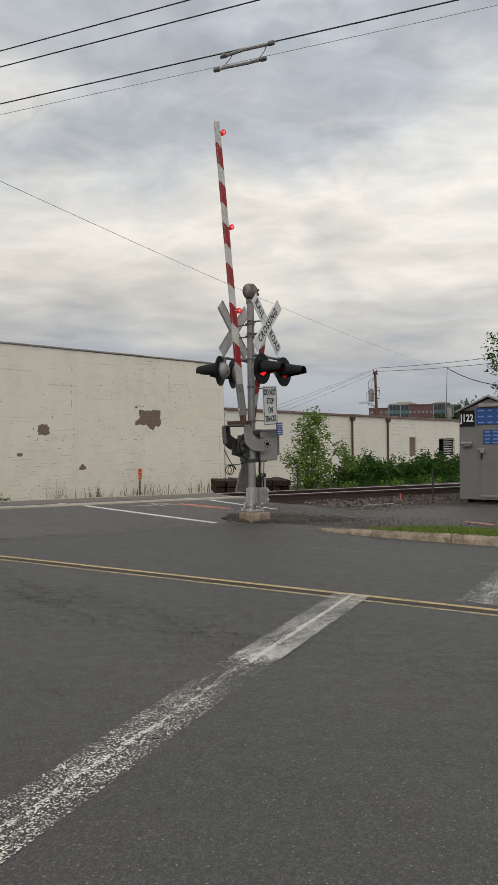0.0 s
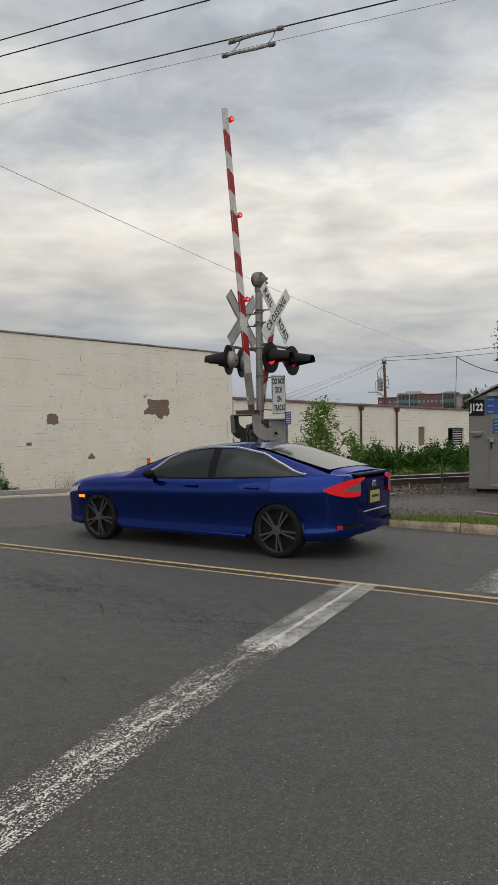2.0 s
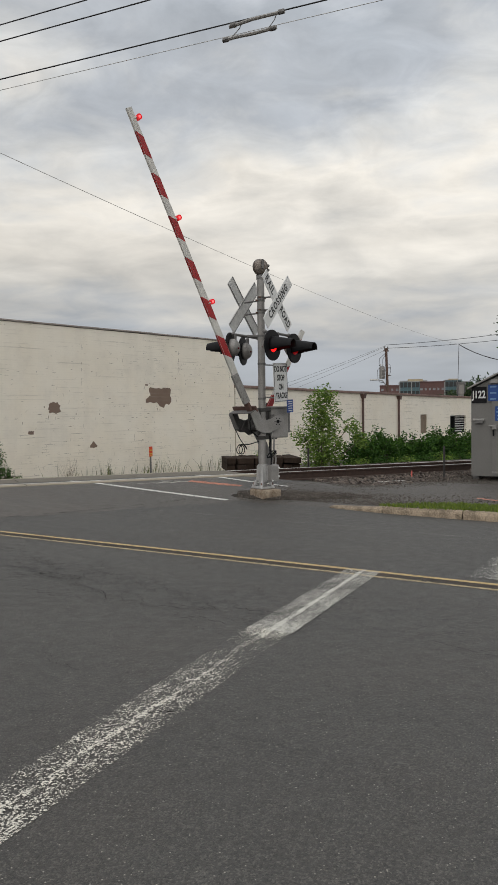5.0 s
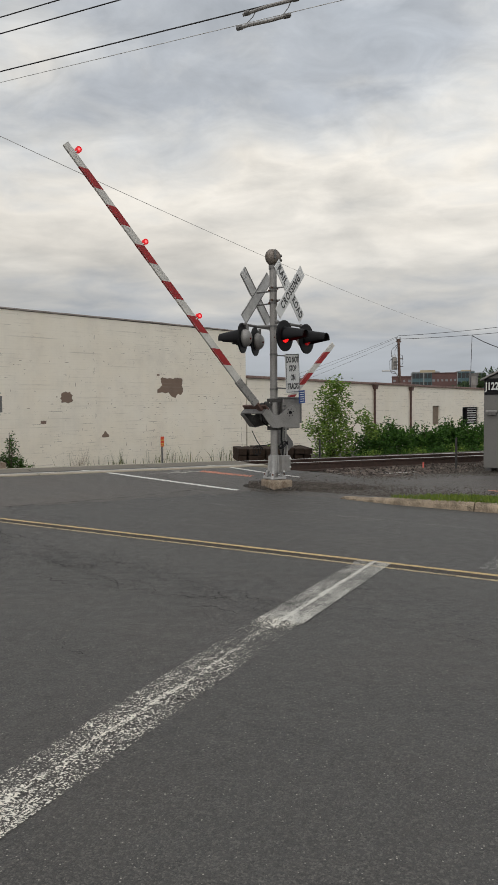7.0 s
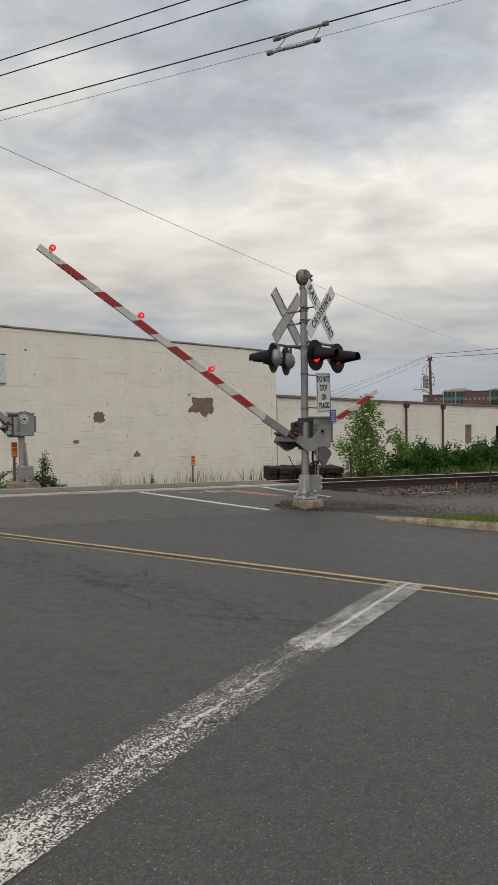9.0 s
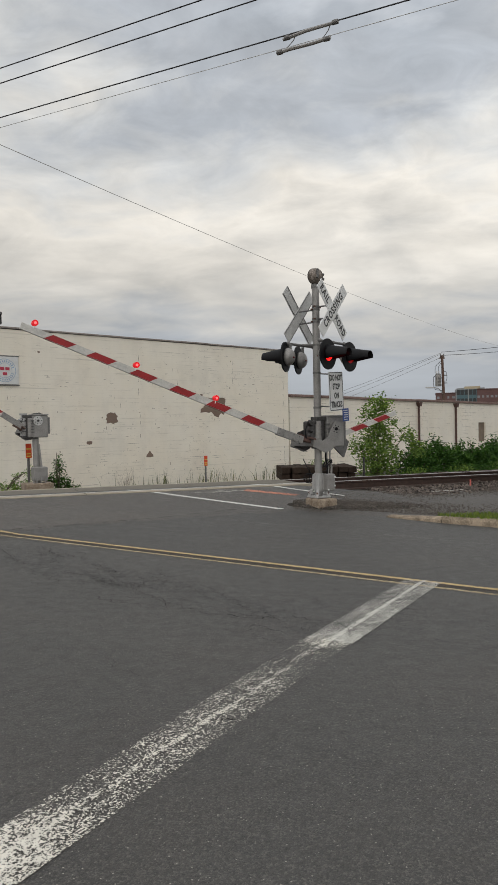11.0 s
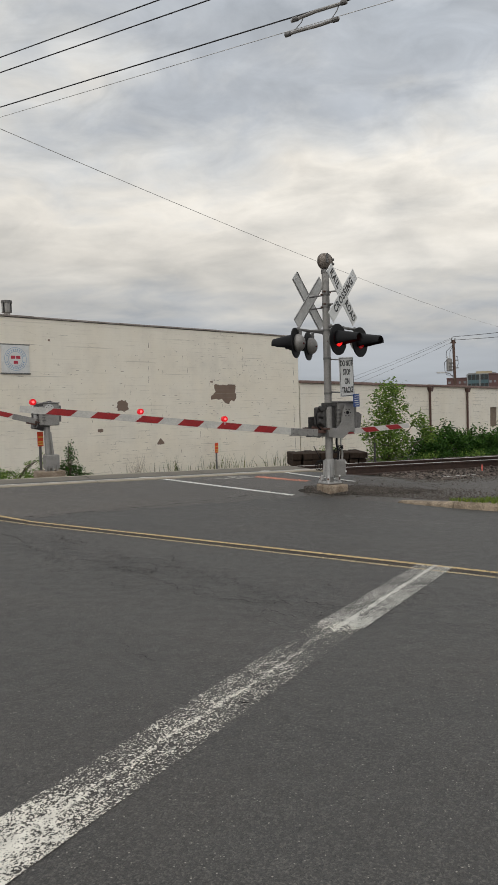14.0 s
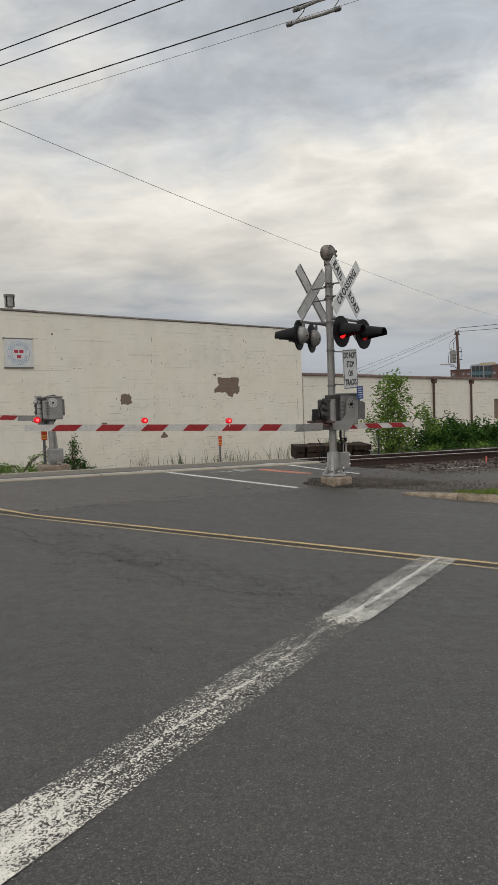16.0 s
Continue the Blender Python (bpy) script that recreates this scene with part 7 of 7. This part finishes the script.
        tail = smoothed(band(top, fork, 0, 7), "tail_lamp", TAIL_LIT, c, "red tail lamp")
        smoothed(band(fork, foot, 0, 3), "lower_lens", TAIL_LIT, tail)
        smoothed(band(low, foot, 3, 6), "lower_lens", TAIL_LIT, tail)
        smoothed(band(fork, low, 3, 6), "clear_lens", LENS, tail, "clear reversing lens")
        vent = loft([[(x, side * y, z) for z in (0.36, 0.40)] for x, y in ((-2.15, 0.685), (-2.20, 0.61), (-2.250, 0.505), (-2.252, 0.32))], False)
        part("bumper_vent", vent, PLASTIC, c)
        mark = loft([[(x, side * y, z) for z in (0.355, 0.40)] for x, y in ((-2.10, 0.728), (-2.15, 0.688))], False)
        part("reflector", mark, TAIL_RED, c)
    for name, a, b, w0, w1 in (("windscreen", 1.00, 0.30, 0.62, 0.52), ("back_window", -0.92, -1.93, 0.53, 0.56)):
        grid = []
        for x in np.linspace(a, b, 10):
            k = (x - a) / (b - a)
            w = w0 + (w1 - w0) * k
            zr = along(x, ROOFZ)
            grid.append([(x, w * s, zr + 0.009 - 0.012 * abs(s) ** 2) for s in np.linspace(-1, 1, 9)])
        smoothed(loft(grid, False), name, BACK_GLASS, c, "tinted glass")
    # dark floor and wheel wells, bumpers, plate, lip
    box_part("underbody", (0.05, 0, 0.33), (3.9, 1.20, 0.28), PLASTIC, c)
    for x in (-AXLE, AXLE):
        box_part("wheel_well", (x, 0, 0.50), (0.80, 1.52, 0.36), PLASTIC, c)
    box_part("front_grille", (2.215, 0, 0.40), (0.12, 0.84, 0.20), PLASTIC, c, 0.03)
    box_part("rear_valance", (-2.02, 0, 0.25), (0.16, 0.9, 0.07), PLASTIC, c, 0.03)
    plate = box_part("plate", (-2.245, 0, 0.68), (0.015, 0.28, 0.14), material("pale_plate", (0.34, 0.31, 0.11), 0.5), c, label="pale yellow plate with a dark line of writing")
    # no hollow here: a flat black box imitates the shade of the plate's recess
    box_part("plate_recess", (-2.241, 0, 0.685), (0.012, 0.40, 0.20), PLASTIC, c, 0.004)
    box_part("badge", (-2.238, 0, 0.83), (0.02, 0.11, 0.075), TRIM, c, 0.006)
    # bright bar added in place of the reflection along the bumper's crease
    box_part("bumper_strip", (-2.246, 0, 0.525), (0.02, 0.66, 0.018), TRIM, c, 0.006)
    box_part("lettering", (-2.2545, 0, 0.685), (0.004, 0.19, 0.03), INK, plate)
    box_part("deck_lip", (-2.20, 0, 0.952), (0.09, 0.94, 0.022), PLASTIC, c, 0.005)
    for y in (0.45,):
        tube_part("exhaust", (-2.05, y, 0.25), (-2.2, y, 0.25), 0.04, TRIM, c)
    wheels = []
    for x in (AXLE, -AXLE):
        for side in (-1, 1):
            bm = bmesh.new()
            prof = [(0.250, -0.10), (0.294, -0.112), (0.312, -0.085), (0.315, 0.0), (0.312, 0.085), (0.294, 0.112), (0.250, 0.10)]
            n = 40
            ring = [[bm.verts.new((r * math.cos(2 * math.pi * k / n), y, r * math.sin(2 * math.pi * k / n))) for r, y in prof] for k in range(n)]
            for k in range(n):
                a, b = ring[k], ring[(k + 1) % n]
                for j in range(len(prof) - 1):
                    bm.faces.new((a[j], b[j], b[j + 1], a[j + 1]))
            bmesh.ops.recalc_face_normals(bm, faces=bm.faces)
            w = part("wheel", bm, RUBBER, c, "black tyre on a dark alloy rim", smooth=True)
            bm = bmesh.new()
            add_tube(bm, (0, -0.09, 0), (0, 0.04, 0), 0.249, seg=40)
            part("barrel", bm, PLASTIC, w)
            bm = bmesh.new()
            y = side * 0.085
            for k in range(10):
                a = 2 * math.pi * k / 10 + (0.17 if k % 2 else -0.17)
                m = Matrix.Rotation(-a, 4, "Y")
                vs = add_box(bm, (0.14, y, 0), (0.225, 0.03, 0.019))
                bmesh.ops.transform(bm, matrix=m, verts=vs)
            add_tube(bm, (0, y - side * 0.03, 0), (0, y + side * 0.02, 0), 0.055, seg=16)
            part("spokes", bm, RIM, w)
            bm = bmesh.new()
            for k in range(n):
                a, b = 2 * math.pi * k / n, 2 * math.pi * (k + 1) / n
                for ya, yb, ra, rb in ((side * 0.100, side * 0.06, 0.252, 0.238),):
                    bm.faces.new([bm.verts.new((r * math.cos(t), yy, r * math.sin(t))) for r, yy, t in ((ra, ya, a), (ra, ya, b), (rb, yb, b), (rb, yb, a))])
            part("rim_edge", bm, RIM, w)
            w.location = (x, side * 0.768, 0.315)
            wheels.append((w, x, side))
    return c, wheels


CAR, WHEELS = car()


# ---- what moves ----
GATE_TURN = ((0, 82.2), (1.0, 82.2), (2.0, 82.1), (2.5, 81.4), (3.0, 76.9), (3.5, 73.8), (4.0, 70.2), (6.5, 51.1), (7.0, 46.8), (7.5, 42.6), (8.0, 38.5), (8.5, 34.4), (9.0, 30.6),
             (11.5, 14.9), (12.0, 11.9), (12.5, 9.3), (13.0, 6.8), (13.5, 5.2), (14.0, 3.7), (14.5, 2.3), (15.0, 1.1), (15.5, 0.4), (16.0, 0.0))
EXIT_TURN = ((0, 82), (2.5, 81), (4.0, 75), (6.5, 60), (9.0, 43), (11.5, 31), (12.0, 28.5), (13.0, 20.5), (14.0, 13.5), (15.0, 6.0), (15.5, 4.0), (16.0, 2.6))
CAR_WAY = ((0, -6.35), (0.5, -3.45), (1.0, -0.55), (1.3, 1.15), (1.5, 2.33), (1.75, 3.90), (2.0, 5.56), (2.25, 7.26), (2.5, 8.96), (3.0, 12.62), (3.5, 16.2), (4.0, 19.8), (5.0, 26.0), (6.5, 30.0), (16, 30.0))


def motions():
    # the arm hangs back a little in its worn bearings half way down
    def play(a):
        k = -0.04 * math.sin(math.pi * a / 82.2)
        return Matrix.Translation((k * math.sin(radians(a)), 0, k * math.cos(radians(a))))

    walk(MAIN_ARM, [(t, Matrix.Translation(GATE_PIVOT) @ SKEW @ play(a) @ Matrix.Rotation(radians(a), 4, "Y")) for t, a in GATE_TURN])
    walk(WALK_ARM, [(t, Matrix.Translation(WALK_PIVOT) @ SKEW @ pose(0, 0, 0, 0, 0, 180) @ Matrix.Rotation(radians(a * 0.985), 4, "Y")) for t, a in GATE_TURN])
    walk(EXIT_ARM, [(t, Matrix.Translation(EXIT_PIVOT) @ Matrix.Rotation(radians(a), 4, "Y")) for t, a in EXIT_TURN])
    # the slack cable sinks behind the post as the arm comes down
    walk(COIL[0], [(t, Matrix.Translation(skewed(x, y, z))) for t, x, y, z in ((0, 0, 0, 0), (4.0, 0, 0, 0), (6.5, 0.08, 0.0, -0.20), (8.5, 0.26, 0.05, -0.34), (11.5, 0.34, 0.1, -0.44), (16.0, 0.34, 0.1, -0.46))])
    turn = math.degrees(math.atan2(ROAD.y, ROAD.x))
    ts = [k / 4 for k in range(0, 21)] + [5.5, 6.0, 6.5, 16.0]

    def way(t):
        return float(np.interp(t, [r[0] for r in CAR_WAY], [r[1] for r in CAR_WAY]))

    rows = []
    for t in ts:
        p = on_road(way(t), 7.93)
        f, b = on_road(way(t) + AXLE, 7.93), on_road(way(t) - AXLE, 7.93)
        zf, zb = lie(f.x, f.y), lie(b.x, b.y)
        rows.append((t, pose(p.x, p.y, (zf + zb) / 2, 0, 0, turn) @ pose(0, 0, 0, 0, -math.degrees(math.atan2(zf - zb, 2.8)), 0)))
    walk(CAR, rows)
    spin = [k * 0.0667 for k in range(0, 98)] + [16.0]
    for w, x, side in WHEELS:
        walk(w, [(t, Matrix.Translation((x, side * 0.768, 0.315)) @ Matrix.Rotation((way(t) - way(0)) / 0.315, 4, "Y")) for t in spin])


motions()
